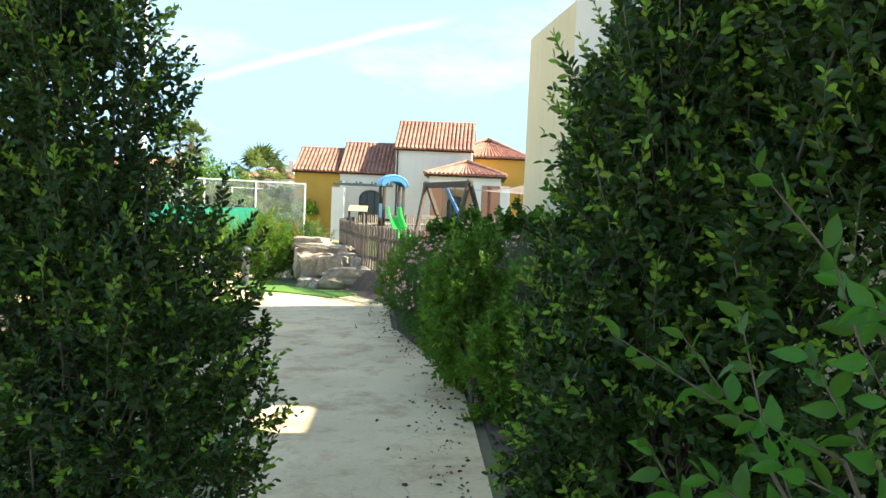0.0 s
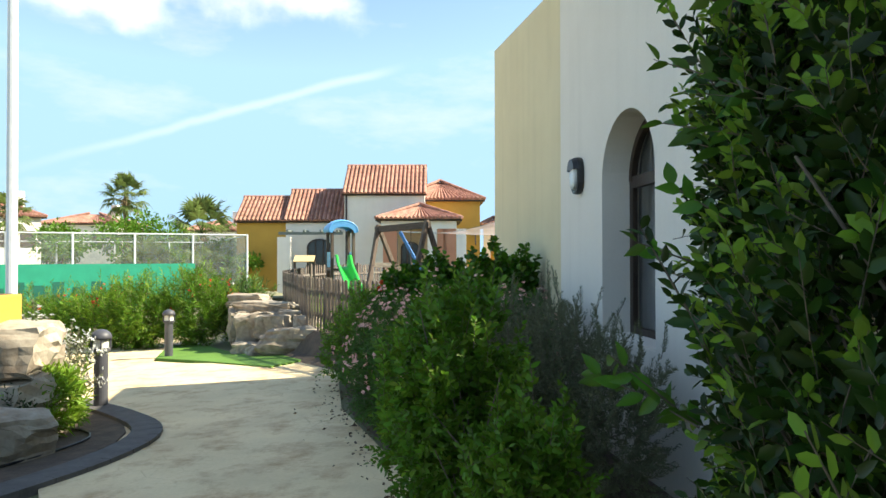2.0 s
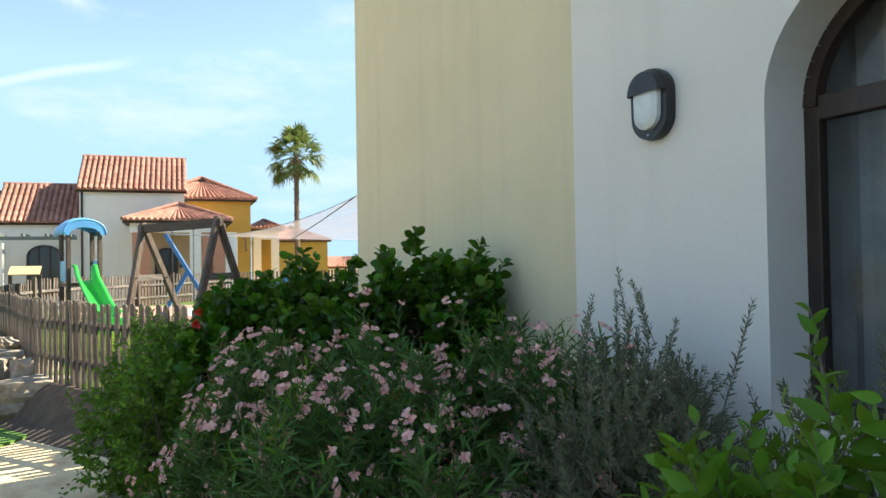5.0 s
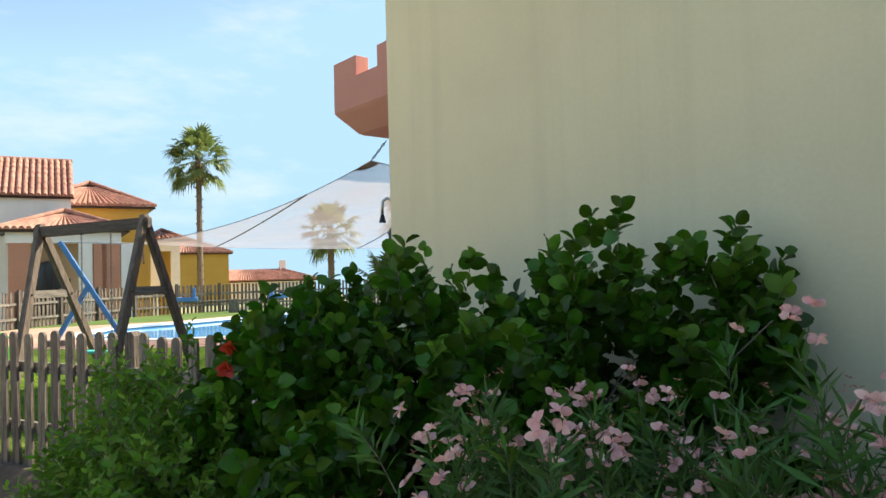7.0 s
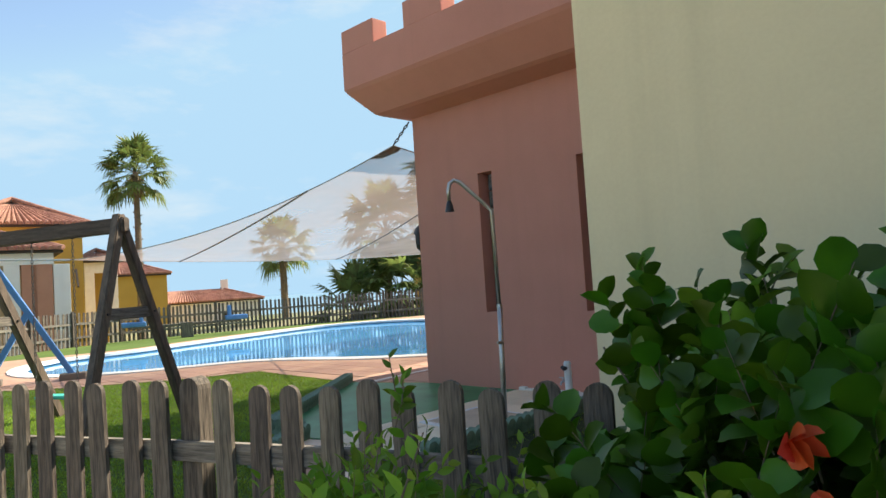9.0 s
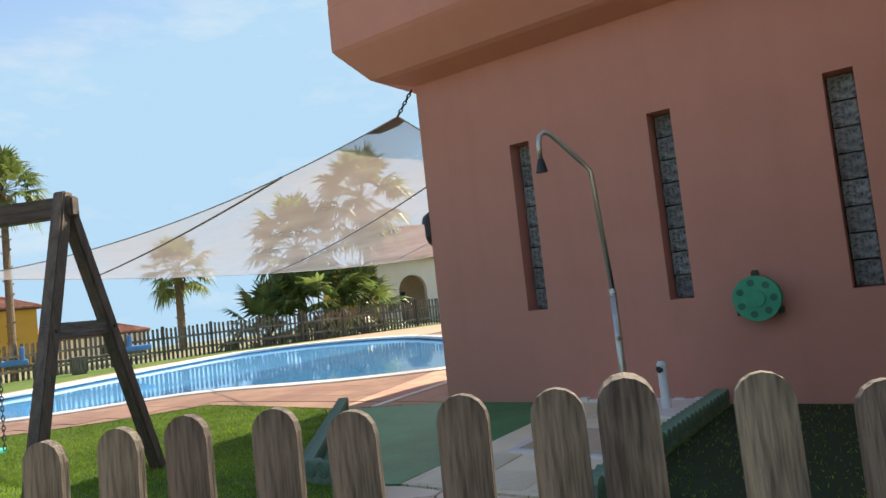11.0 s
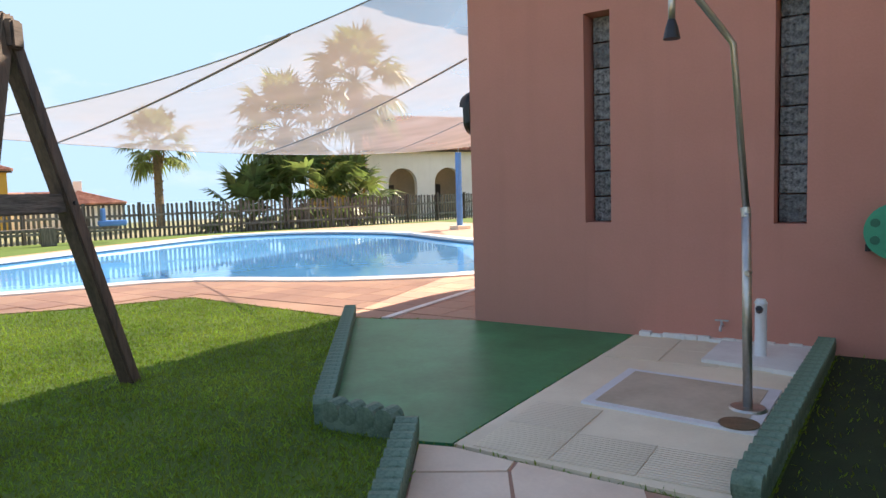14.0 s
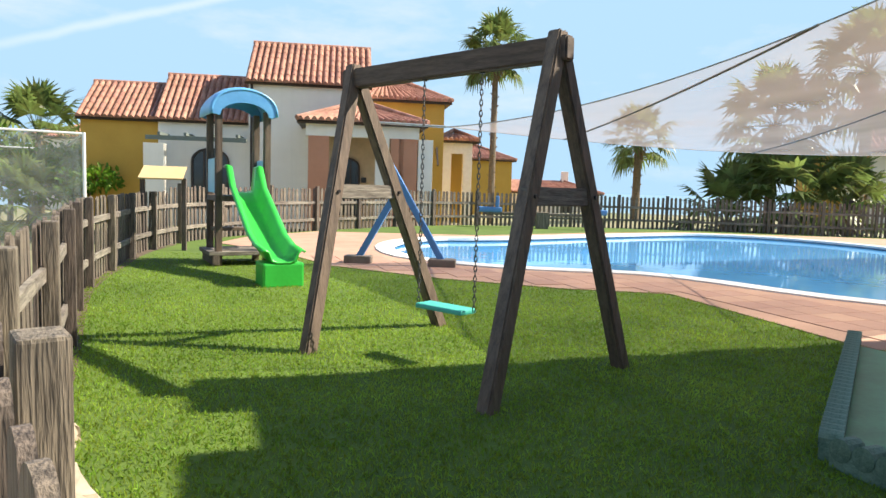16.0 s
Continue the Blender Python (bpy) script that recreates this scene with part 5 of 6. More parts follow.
def lay_tiles(name, parent, outline, origin, angle, size, gap, z, thick, material, holes=(), keep=None, most=300):
    """Square tiles that lie wholly within the outline, each an object on one shared mesh."""
    c, s = math.cos(angle), math.sin(angle)
    me = mesh_of(name, box((-size / 2 + gap / 2, -size / 2 + gap / 2, 0), (size / 2 - gap / 2, size / 2 - gap / 2, thick), 0.004), material)
    spots = []
    for i in range(-60, 60):
        for j in range(-60, 60):
            u, v = (i + 0.5) * size, (j + 0.5) * size
            x, y = origin[0] + c * u - s * v, origin[1] + s * u + c * v
            if keep and not keep(x, y):
                continue
            h = size * 0.5
            cs = [(x + c * a - s * d, y + s * a + c * d) for a in (-h, h) for d in (-h, h)]
            if all(inside(*q, outline) for q in cs) and not any(inside(*q, hl) for q in cs for hl in holes):
                spots.append((x, y))
    for x, y in spots[:most]:
        piece(name, me, parent, pose(x, y, z, 0, 0, math.degrees(angle)))


POOL_EDGE = [(p.x, p.y) for p in offset(POOL, 0.36)]
lay_tiles("deck_tile", bpy.data.objects["pool_deck"], DECK, (1.4, 19.2), math.atan2(-0.924, 0.381), 0.42, 0.008, 0.012, 0.008, M_DECK, [POOL_EDGE], lambda x, y: -5.5 < x < 6 and y < 25)
M_RIB = mat("ribbed_tile", (0.92, 0.8, 0.6), (0.85, 0.73, 0.54), 3.0, 0.8, 0.1, fine=18, dirt=0.2, vary=0.05)


def add_ribs():
    nd, ln = M_RIB.node_tree.nodes, M_RIB.node_tree.links
    w, co, bp = nd.new("ShaderNodeTexWave"), nd.new("ShaderNodeTexCoord"), nd.new("ShaderNodeBump")
    w.inputs["Scale"].default_value = 12
    bp.inputs["Strength"].default_value, bp.inputs["Distance"].default_value = 0.7, 0.01
    ln.new(co.outputs["Object"], w.inputs["Vector"])
    ln.new(w.outputs["Fac"], bp.inputs["Height"])
    ln.new(bp.outputs["Normal"], nd["Principled BSDF"].inputs["Normal"])


add_ribs()
TRAY = [(1.14, 15.67), (1.94, 15.99), (2.24, 15.04), (1.42, 14.72)]
lay_tiles("paving_tile", bpy.data.objects["shower_paving"], SLAB, (0.27, 15.5), math.atan2(0.425, 0.905), 0.4, 0.006, 0.02, 0.006, M_RIB, [TRAY])
FRONT = [(-0.44, 15.0), (0.1, 15.72), (0.21, 15.57), (0.7, 14.34), (0.1, 13.9)]
front = part("front_paving", prism(FRONT, -0.1, 0.004), M_DECK)
tagged(front, "pinkish paving slabs leading to the shower", "paving", kind="structure")
M_SLABP = mat("pink_beige_slab", (0.9, 0.72, 0.56), (0.83, 0.65, 0.5), 3.0, 0.8, 0.12, fine=18, dirt=0.2, vary=0.05)
for q in ([(-0.11, 15.43), (0.09, 15.7), (0.2, 15.56), (0.32, 15.24), (0.23, 15.18)], [(-0.42, 15.01), (-0.12, 15.41), (0.22, 15.16), (-0.08, 14.75)], [(0.24, 15.16), (0.33, 15.22), (0.55, 14.68), (0.26, 14.35), (-0.06, 14.74)], [(-0.06, 14.72), (0.25, 14.33), (0.1, 13.95)]):
    part("paving_slab", prism(q, 0.0, 0.014), M_SLABP, front)
strip = part("drain_channel", prism([(1.6, 18.86), (1.66, 18.8), (4.6, 20.35), (4.55, 20.42)], 0.0, 0.03), M_COPING)
tagged(strip, "white stone drain strip across the deck", "drain", kind="structure")
tagged(part("tray_drain", tube([(1.5, 14.87, 0.036), (1.5, 14.87, 0.041)], 0.1, 20), mat("wet_brown_drain", (0.2, 0.13, 0.07), (0.1, 0.07, 0.04), 12, 0.3, 0.2)), "brown-stained round drain in the shower tray", "drain")


def build_little_roof():
    t = thing("play_table_roof", "small pale plywood roof on posts behind the fence", "play house", pose(-7.7, 24.9, 0, 0, 0, 15))
    for x in (-0.35, 0.35):
        part("post", box((x - 0.04, -0.04, 0), (x + 0.04, 0.04, 1.3), 0.006), M_WOOD, t)
    part("roof_board", beam((0, -0.28, 1.28), (0, 0.2, 1.5), 0.74, 0.03, 0.004), M_PLY, t)


build_little_roof()


def build_mast():
    x, y = -5.0, 8.9
    t = thing("floodlight_mast", "tall white floodlight mast beside the path", "mast")
    part("pole", tube([(x, y, ground_z(x, y) - 0.2), (x, y, 8.0)], 0.07, 12, 0.055), M_PVC, t)
    part("floodlight", box((x - 0.25, y - 0.2, 7.95), (x + 0.25, y + 0.2, 8.15), 0.02), M_GALV, t)
    part("base_plate", box((x - 0.15, y - 0.15, ground_z(x, y) - 0.05), (x + 0.15, y + 0.15, ground_z(x, y) + 0.06), 0.01), M_GALV, t)


build_mast()


def build_far_houses():
    for x, y, w, d, h, ang, mt in ((-37.4, 43.5, 3.6, 4.4, 4.4, 66, M_WHITE), (-44, 58, 7, 6, 4.6, 12, M_WHITE), (-33, 62, 5, 6, 4.0, 5, M_WHITE), (-54, 50, 8, 7, 4.2, 20, M_WHITE), (2, 75, 12, 6, 1.0, 4, M_WHITE)):
        t = thing("distant_house", "distant rendered house with a tiled roof", "house", pose(x, y, 0, 0, 0, ang), group="far houses")
        part("wall", box((-w / 2, 0, -6), (w / 2, d, h)), mt, t)
        hip_roof(t, -w / 2, w / 2, 0, d, h, 1.1)
        part("chimney", box((w / 4, d / 2 - 0.3, h + 0.3), (w / 4 + 0.6, d / 2 + 0.3, h + 2.0), 0.02), M_WHITE, t)
        for k in range(2):
            part("window", box((-w / 4 + k * w / 2 - 0.5, -0.06, h - 2.2), (-w / 4 + k * w / 2 + 0.5, 0.02, h - 1.0), 0.01), M_DARKW, t)


build_far_houses()

# ---- plants ----
def leaf_shape(kind):
    """Outline of a leaf along +x, folded along its middle: points and faces."""
    if kind == "oval":
        return [(0, 0, 0), (0.3, 0.22, 0.06), (0.72, 0.19, 0.02), (1, 0, -0.1), (0.72, -0.19, 0.02), (0.3, -0.22, 0.06)], [(0, 3, 2), (0, 2, 1), (0, 5, 4), (0, 4, 3)]
    if kind == "ovate":
        half = [(0.12, 0.13), (0.34, 0.23), (0.6, 0.2), (0.84, 0.09)]
        pts = [(0, 0, 0)] + [(x, y, 0.35 * y - 0.14 * x * x) for x, y in half] + [(1, 0, -0.16)] + [(x, -y, 0.35 * y - 0.14 * x * x) for x, y in half[::-1]] + [(0.35, 0, -0.02), (0.7, 0, -0.08)]
        return pts, [(0, 10, 1), (1, 10, 2), (2, 10, 11), (2, 11, 3), (3, 11, 4), (4, 11, 5), (5, 11, 6), (6, 11, 7), (7, 11, 8), (8, 11, 10), (8, 10, 9), (9, 10, 0)]
    if kind == "broad":
        half = [(0.08, 0.17), (0.3, 0.36), (0.6, 0.39), (0.87, 0.23)]
        pts = [(0, 0, 0)] + [(x, y, 0.3 * y - 0.22 * x * x) for x, y in half] + [(1, 0, -0.26)] + [(x, -y, 0.3 * y - 0.22 * x * x) for x, y in half[::-1]] + [(0.35, 0, -0.04), (0.7, 0, -0.12)]
        return pts, [(0, 10, 1), (1, 10, 2), (2, 10, 11), (2, 11, 3), (3, 11, 4), (4, 11, 5), (5, 11, 6), (6, 11, 7), (7, 11, 8), (8, 11, 10), (8, 10, 9), (9, 10, 0)]
    if kind == "lance":
        return [(0, 0, 0), (0.4, 0.075, 0.025), (1, 0, -0.1), (0.4, -0.075, 0.025)], [(0, 3, 2), (0, 2, 1)]
    return [(0, 0, 0), (0.5, 0.13, 0.02), (1, 0, -0.05), (0.5, -0.13, 0.02)], [(0, 3, 2), (0, 2, 1)]


def mesh_np(name, v, f, material, parent, label=""):
    """One mesh of triangles out of arrays."""
    me = bpy.data.meshes.new(name)
    me.vertices.add(len(v))
    me.vertices.foreach_set("co", np.asarray(v, np.float32).reshape(-1))
    me.loops.add(len(f) * 3)
    me.loops.foreach_set("vertex_index", f.reshape(-1).astype(np.int32))
    me.polygons.add(len(f))
    me.polygons.foreach_set("loop_start", np.arange(0, len(f) * 3, 3, dtype=np.int32))
    me.update(calc_edges=True)
    me.materials.append(material)
    ob = new(name, me)
    ob.parent = parent
    return tagged(ob, label, kind="stuff")


def unit(a):
    return a / (np.linalg.norm(a, axis=-1, keepdims=True) + 1e-9)


def scatter(name, kind, places, normals, sizes, material, parent, rng, spread=0.6, label="", droop=0.0):
    """Leaves at the places, that point along the normals with some spread, as one mesh."""
    sh, fc = leaf_shape(kind)
    sh = np.array(sh, float)
    n = len(places)
    d = normals + rng.normal(0, spread, (n, 3))
    d[:, 2] -= droop
    d = unit(d)
    r = rng.normal(0, 1, (n, 3))
    r[:, 2] *= 0.35
    s = unit(np.cross(d, r))
    u = np.cross(s, d)
    u *= np.sign(u[:, 2:3] + 1e-9)
    v = places[:, None] + sizes[:, None, None] * (sh[None, :, 0:1] * d[:, None] + sh[None, :, 1:2] * s[:, None] + sh[None, :, 2:3] * u[:, None])
    k = len(sh)
    f = (np.arange(n)[:, None, None] * k + np.array(fc)[None]).reshape(-1, 3)
    return mesh_np(name, v.reshape(-1, 3), f, material, parent, label)


def sticks(name, a, b, r, material, parent):
    """Thin three-sided twigs from a to b."""
    d = unit(b - a)
    x = unit(np.cross(d, np.array((0.31, 0.87, 0.12))))
    y = np.cross(d, x)
    ring = [x * math.cos(k * math.tau / 3) + y * math.sin(k * math.tau / 3) for k in range(3)]
    v = np.stack([a + ring[k] * r for k in range(3)] + [b + ring[k] * r * 0.4 for k in range(3)], 1)
    fc = np.array([(k, (k + 1) % 3, 3 + (k + 1) % 3) for k in range(3)] + [(k, 3 + (k + 1) % 3, 3 + k) for k in range(3)])
    f = (np.arange(len(a))[:, None, None] * 6 + fc[None]).reshape(-1, 3)
    return mesh_np(name, v.reshape(-1, 3), f, material, parent)


def crown_points(rng, n, clumps, depth=0.35):
    """Points near the surfaces of several lumps (x, y, z, rx, ry, rz), with their outward normals."""
    w = np.array([c[3] * c[5] + c[4] * c[5] for c in clumps])
    pick = rng.choice(len(clumps), n, p=w / w.sum())
    c = np.array(clumps)[pick]
    d = unit(rng.normal(0, 1, (n, 3)))
    r = 1 - depth * rng.random(n) ** 1.5
    wob = 1 + 0.16 * np.sin(d[:, 0] * 9 + c[:, 0] * 7) * np.cos(d[:, 2] * 8 + c[:, 1] * 5)
    p = c[:, :3] + d * c[:, 3:] * (r * wob)[:, None]
    return p, d


def leafy_twigs(t, rng, start, way, length, per, kind, size, material, angle=0.9, young=0.0, young_mat=None, grow=(1.0, 0.6), bare=0.08, wood=0.0016, names=("foliage", "young_foliage")):
    """Twigs with leaves all along; the leaves near the tips may be young and lighter."""
    n = len(start)
    way = unit(way)
    side = unit(np.cross(way, rng.normal(0, 1, (n, 3))))
    up = np.cross(way, side)
    bend = rng.normal(0, 0.12, (n, 3)) + np.array((0, 0, 0.06))
    j = np.arange(per)
    u = bare + (1 - bare) * (j + 0.5) / per
    turn = j * 2.4
    P = start[:, None] + way[:, None] * (length[:, None] * u[None])[..., None] + bend[:, None] * (length[:, None] * u[None] ** 2)[..., None]
    lean = angle * (1.15 - 0.5 * u)
    D = way[:, None] * np.cos(lean)[None, :, None] + (side[:, None] * np.cos(turn)[None, :, None] + up[:, None] * np.sin(turn)[None, :, None]) * np.sin(lean)[None, :, None]
    S = size * (grow[0] + (grow[1] - grow[0]) * u)[None] * rng.uniform(0.75, 1.2, (n, per))
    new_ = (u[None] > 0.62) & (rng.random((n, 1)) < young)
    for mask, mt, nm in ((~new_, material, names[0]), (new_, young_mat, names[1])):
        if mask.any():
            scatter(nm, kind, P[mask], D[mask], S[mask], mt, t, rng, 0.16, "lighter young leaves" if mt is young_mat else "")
    tip = start + (way + bend) * length[:, None]
    mid = start + way * (length * 0.5)[:, None] + bend * (length * 0.25)[:, None]
    sticks("twig_wood", np.vstack([start, mid]), np.vstack([mid, tip]), wood, M_STEM, t)
    return tip


def shrub(name, label, category, base, clumps, n, length, per, kind, size, material, angle=0.9, young=0.0, young_mat=None, depth=0.4, up=0.6, seed=1, shoots=0, shoot_len=0.4, shoot_per=20, grow=(1.0, 0.6), group="", fuzz=0.45, tuft=4.5, gap=-0.12):
    rng = np.random.default_rng(seed)
    t = thing(name, label, category, group=group)
    p, d = crown_points(rng, n, clumps, depth)
    keep = p[:, 2] > base[2] + 0.03
    # tufts and gaps: some places carry no twigs
    o = Vector((seed, seed * 2.3, 0))
    full = np.array([noise.noise(Vector(q) * tuft + o) for q in p])
    keep &= full + rng.normal(0, 0.1, len(p)) > gap
    p, d = p[keep], d[keep]
    way = unit(d + np.array((0, 0, up)) + rng.normal(0, fuzz, d.shape))
    ln = length * rng.uniform(0.6, 1.3, len(p))
    tips = leafy_twigs(t, rng, p - way * (ln * 0.7)[:, None], way, ln, per, kind, size, material, angle, young, young_mat, grow)
    # the boughs that carry the twigs
    q, _ = crown_points(rng, 9 * len(clumps), clumps, 0.7)
    q = q[q[:, 2] > base[2] + 0.1]
    bm = bmesh.new()
    for e in q:
        a, b = Vector(base) + Vector((rng.normal(0, 0.08), rng.normal(0, 0.08), 0)), Vector(e)
        mid = a.lerp(b, 0.5) + Vector((0, 0, 0.1)) + Vector(rng.normal(0, 0.05, 3))
        add_tube(bm, [a, mid, b], 0.008, 5, 0.003, cap=False)
    tagged(part("branchwork", bm, M_STEM, t), kind="stuff")
    if shoots:
        # long shoots that stand out of the crown
        q, dd = crown_points(rng, shoots * 4, clumps, 0.05)
        ok = np.flatnonzero(dd[:, 2] > 0.15)[:shoots]
        way = unit(dd[ok] * 0.45 + np.array((0, 0, 0.9)) + rng.normal(0, 0.2, (len(ok), 3)))
        ln = shoot_len * rng.uniform(0.5, 1.2, len(ok))
        leafy_twigs(t, rng, q[ok] - way * (ln * 0.25)[:, None], way, ln, shoot_per, kind, size, material, angle, young, young_mat, grow, 0.2, 0.003, ("shoot_foliage", "young_shoot_foliage"))
    return t, rng, tips, d


def flowers(t, rng, tips, d, n, size, material, label, per=5, cluster=4, top=-0.3, kind="oval"):
    """Five-petalled flowers in loose heads at the ends of the twigs."""
    ok = np.flatnonzero(d[:, 2] > top)
    pick = rng.choice(ok, min(n, len(ok)), replace=False)
    C, A = [], []
    for k in pick:
        for _ in range(rng.integers(1, cluster + 1)):
            C.append(tips[k] + d[k] * 0.025 + rng.normal(0, size * 1.1, 3))
            A.append(d[k] * 1.3 + rng.normal(0, 0.4, 3))
    C, A = np.array(C), unit(np.array(A))
    x = unit(np.cross(A, rng.normal(0, 1, A.shape)))
    y = np.cross(A, x)
    P = np.repeat(C, per, 0)
    an = np.tile(np.arange(per) * math.tau / per, len(C))[:, None]
    D = np.repeat(x, per, 0) * np.cos(an) + np.repeat(y, per, 0) * np.sin(an) + np.repeat(A, per, 0) * 0.35
    scatter("blossom", kind, P, D, np.full(len(P), size), material, t, rng, 0.06, label)


def gnd(x, y):
    return ground_z(x, y)


def build_sapling():
    rng = np.random.default_rng(4)
    s = thing("sapling", "young shrub with large light green leaves", "shrub")
    foot = Vector((3.45, 0.6, gnd(3.45, 0.6)))
    bm = bmesh.new()
    st, wy, ln = [], [], []
    # where each stem leaves the wood, and its tip
    for a, b in (((3.22, 0.5, 1.24), (3.0, 0.5, 1.61)), ((3.21, 0.43, 1.15), (3.07, 0.445, 1.36)), ((3.09, 0.47, 0.95), (2.92, 0.52, 1.33)), ((3.16, 0.53, 1.06), (2.77, 0.55, 1.17)), ((3.05, 0.59, 1.02), (2.91, 0.59, 1.26)), ((3.06, 0.47, 0.95), (2.93, 0.45, 1.03)), ((2.98, 0.57, 0.86), (2.77, 0.57, 1.04)), ((3.2, 0.47, 1.06), (3.06, 0.49, 1.25)), ((3.2, 0.4, 1.0), (3.02, 0.41, 1.1)), ((3.26, 0.41, 1.3), (3.1, 0.38, 1.33))):
        a, b = Vector(a), Vector(b)
        mid = foot.lerp(a, 0.6) + Vector((0.05, 0.02, 0.08))
        add_tube(bm, [foot, foot.lerp(mid, 0.5) + Vector((0.03, 0, 0)), mid, a], 0.009, 6, 0.004, cap=False)
        st.append(a)
        wy.append(b - a)
        ln.append((b - a).length)
    tagged(part("branchwork", bm, M_STEM, s), kind="stuff")
    leafy_twigs(s, rng, np.array(st), np.array(wy), np.array(ln), 11, "ovate", 0.066, mat("sapling_leaf", (0.09, 0.25, 0.03), (0.055, 0.17, 0.018), 4, 0.42, 0, island=0.25, trans=0.45, spec=0.35), 1.1, 0.0, None, (1.1, 0.75), 0.05, 0.003)


def build_shrubs():
    g = gnd(2.9, 2.0)
    cl = [(2.95, 1.85, 0.55, 0.5, 0.6, 0.95), (2.98, 1.95, 1.55, 0.46, 0.55, 0.9), (3.15, 2.1, 2.5, 0.42, 0.5, 0.85), (2.66, 2.25, 0.55, 0.34, 0.42, 0.8), (3.5, 1.5, 1.1, 0.5, 0.6, 1.3), (3.55, 1.5, 2.4, 0.45, 0.55, 0.9), (2.68, 2.62, 0.95, 0.3, 0.36, 1.0), (3.0, 2.75, 1.9, 0.42, 0.5, 0.8), (2.62, 3.0, 1.35, 0.2, 0.24, 0.75), (2.74, 3.15, 2.0, 0.2, 0.24, 0.45), (2.55, 3.15, 1.7, 0.13, 0.2, 0.6)]
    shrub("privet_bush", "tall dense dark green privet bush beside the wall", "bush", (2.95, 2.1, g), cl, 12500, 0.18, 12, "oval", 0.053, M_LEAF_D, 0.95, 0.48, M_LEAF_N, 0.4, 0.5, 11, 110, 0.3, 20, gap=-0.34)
    t = bpy.data.objects["privet_bush"]
    rng = np.random.default_rng(41)
    tip = np.array([(2.3, 2.93, 1.78), (2.33, 2.95, 1.62), (2.28, 2.97, 1.46), (2.36, 2.94, 1.36), (2.25, 2.94, 1.15), (2.2, 2.98, 1.19), (2.33, 2.92, 1.14), (2.36, 2.97, 1.9), (2.38, 2.95, 2.04), (2.42, 3.0, 1.8), (2.4, 2.95, 1.7), (2.41, 2.9, 1.34), (2.42, 2.9, 1.2)])
    way = np.array((-0.26, 0.12, 0.13)) + rng.normal(0, 0.04, (13, 3))
    leafy_twigs(t, rng, tip - way, way, np.full(13, 0.3), 10, "ovate", 0.07, mat("shoot_leaf", (0.12, 0.27, 0.03), (0.06, 0.15, 0.018), 4, 0.42, 0, island=0.3, trans=0.4, spec=0.35), 1.0, 0.0, None, (1.0, 0.85), 0.3, 0.003, ("shoot_foliage", ""))
    g = gnd(0.8, 1.4)
    cl = [(1.18, 1.36, 0.56, 0.43, 0.39, 0.68), (0.93, 1.4, 0.9, 0.54, 0.5, 0.77), (0.7, 1.44, 1.72, 0.42, 0.42, 0.7), (0.52, 1.5, 2.46, 0.3, 0.3, 0.6), (0.49, 1.22, 0.95, 0.47, 0.39, 0.71), (0.34, 1.37, 1.63, 0.38, 0.38, 0.62), (0.67, 1.33, -0.03, 0.43, 0.4, 0.5)]
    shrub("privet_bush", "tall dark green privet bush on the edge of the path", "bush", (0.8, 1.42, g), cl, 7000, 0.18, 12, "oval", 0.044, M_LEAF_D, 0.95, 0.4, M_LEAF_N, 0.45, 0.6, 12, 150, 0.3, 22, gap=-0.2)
    build_sapling()
    # bright low bush, grey-green bushes, oleander, hibiscus
    g = gnd(1.6, 4.9)
    cl = [(1.45, 5.2, 0.58, 0.4, 0.44, 0.76), (1.26, 5.6, 0.5, 0.36, 0.44, 0.7), (1.9, 4.6, 0.2, 0.34, 0.4, 0.56)]
    t, rng, tips, d = shrub("lantana_bush", "bright green leafy bush beside the path", "bush", (1.7, 4.8, g), cl, 3000, 0.17, 11, "ovate", 0.068, M_LEAF_L, 1.0, 0.12, M_LEAF_N, 0.45, 0.5, 13, 24, 0.25, 12)
    flowers(t, rng, tips, d, 5, 0.02, M_RED, "a few small red flowers", cluster=1)
    g = gnd(1.9, 7.1)
    cl = [(1.55, 7.05, 0.4, 0.42, 0.55, 0.75), (1.95, 6.4, 0.35, 0.42, 0.55, 0.75), (1.85, 7.5, 0.45, 0.35, 0.45, 0.7), (2.35, 5.75, 0.36, 0.36, 0.55, 0.64)]
    shrub("rosemary_bush", "grey-green feathery shrub against the white wall", "bush", (1.9, 7.0, g), cl, 2600, 0.22, 46, "thin", 0.034, M_LEAF_R, 0.8, 0, None, 0.45, 0.7, 14, 40, 0.3, 60, (1.0, 0.8))
    g = gnd(0.7, 8.0)
    cl = [(0.62, 7.95, 0.44, 0.56, 0.5, 0.66), (0.25, 8.3, 0.38, 0.42, 0.42, 0.66), (1.08, 7.95, 0.38, 0.45, 0.48, 0.62), (0.5, 7.5, 0.34, 0.42, 0.36, 0.6), (1.45, 8.1, 0.46, 0.34, 0.4, 0.68), (1.6, 7.6, 0.44, 0.36, 0.4, 0.66), (0.95, 7.2, 0.3, 0.36, 0.34, 0.56), (0.22, 8.65, 0.38, 0.38, 0.36, 0.64), (0.75, 8.55, 0.4, 0.4, 0.36, 0.64), (0.12, 8.05, 0.24, 0.34, 0.34, 0.58)]
    t, rng, tips, d = shrub("oleander_bush", "oleander bush with narrow leaves and pink flowers", "bush", (0.7, 8.0, g), cl, 3300, 0.2, 15, "lance", 0.096, M_LEAF_O, 0.95, 0.16, M_LEAF_L, 0.35, 0.55, 15, 20, 0.2, 15, (1.0, 0.8))
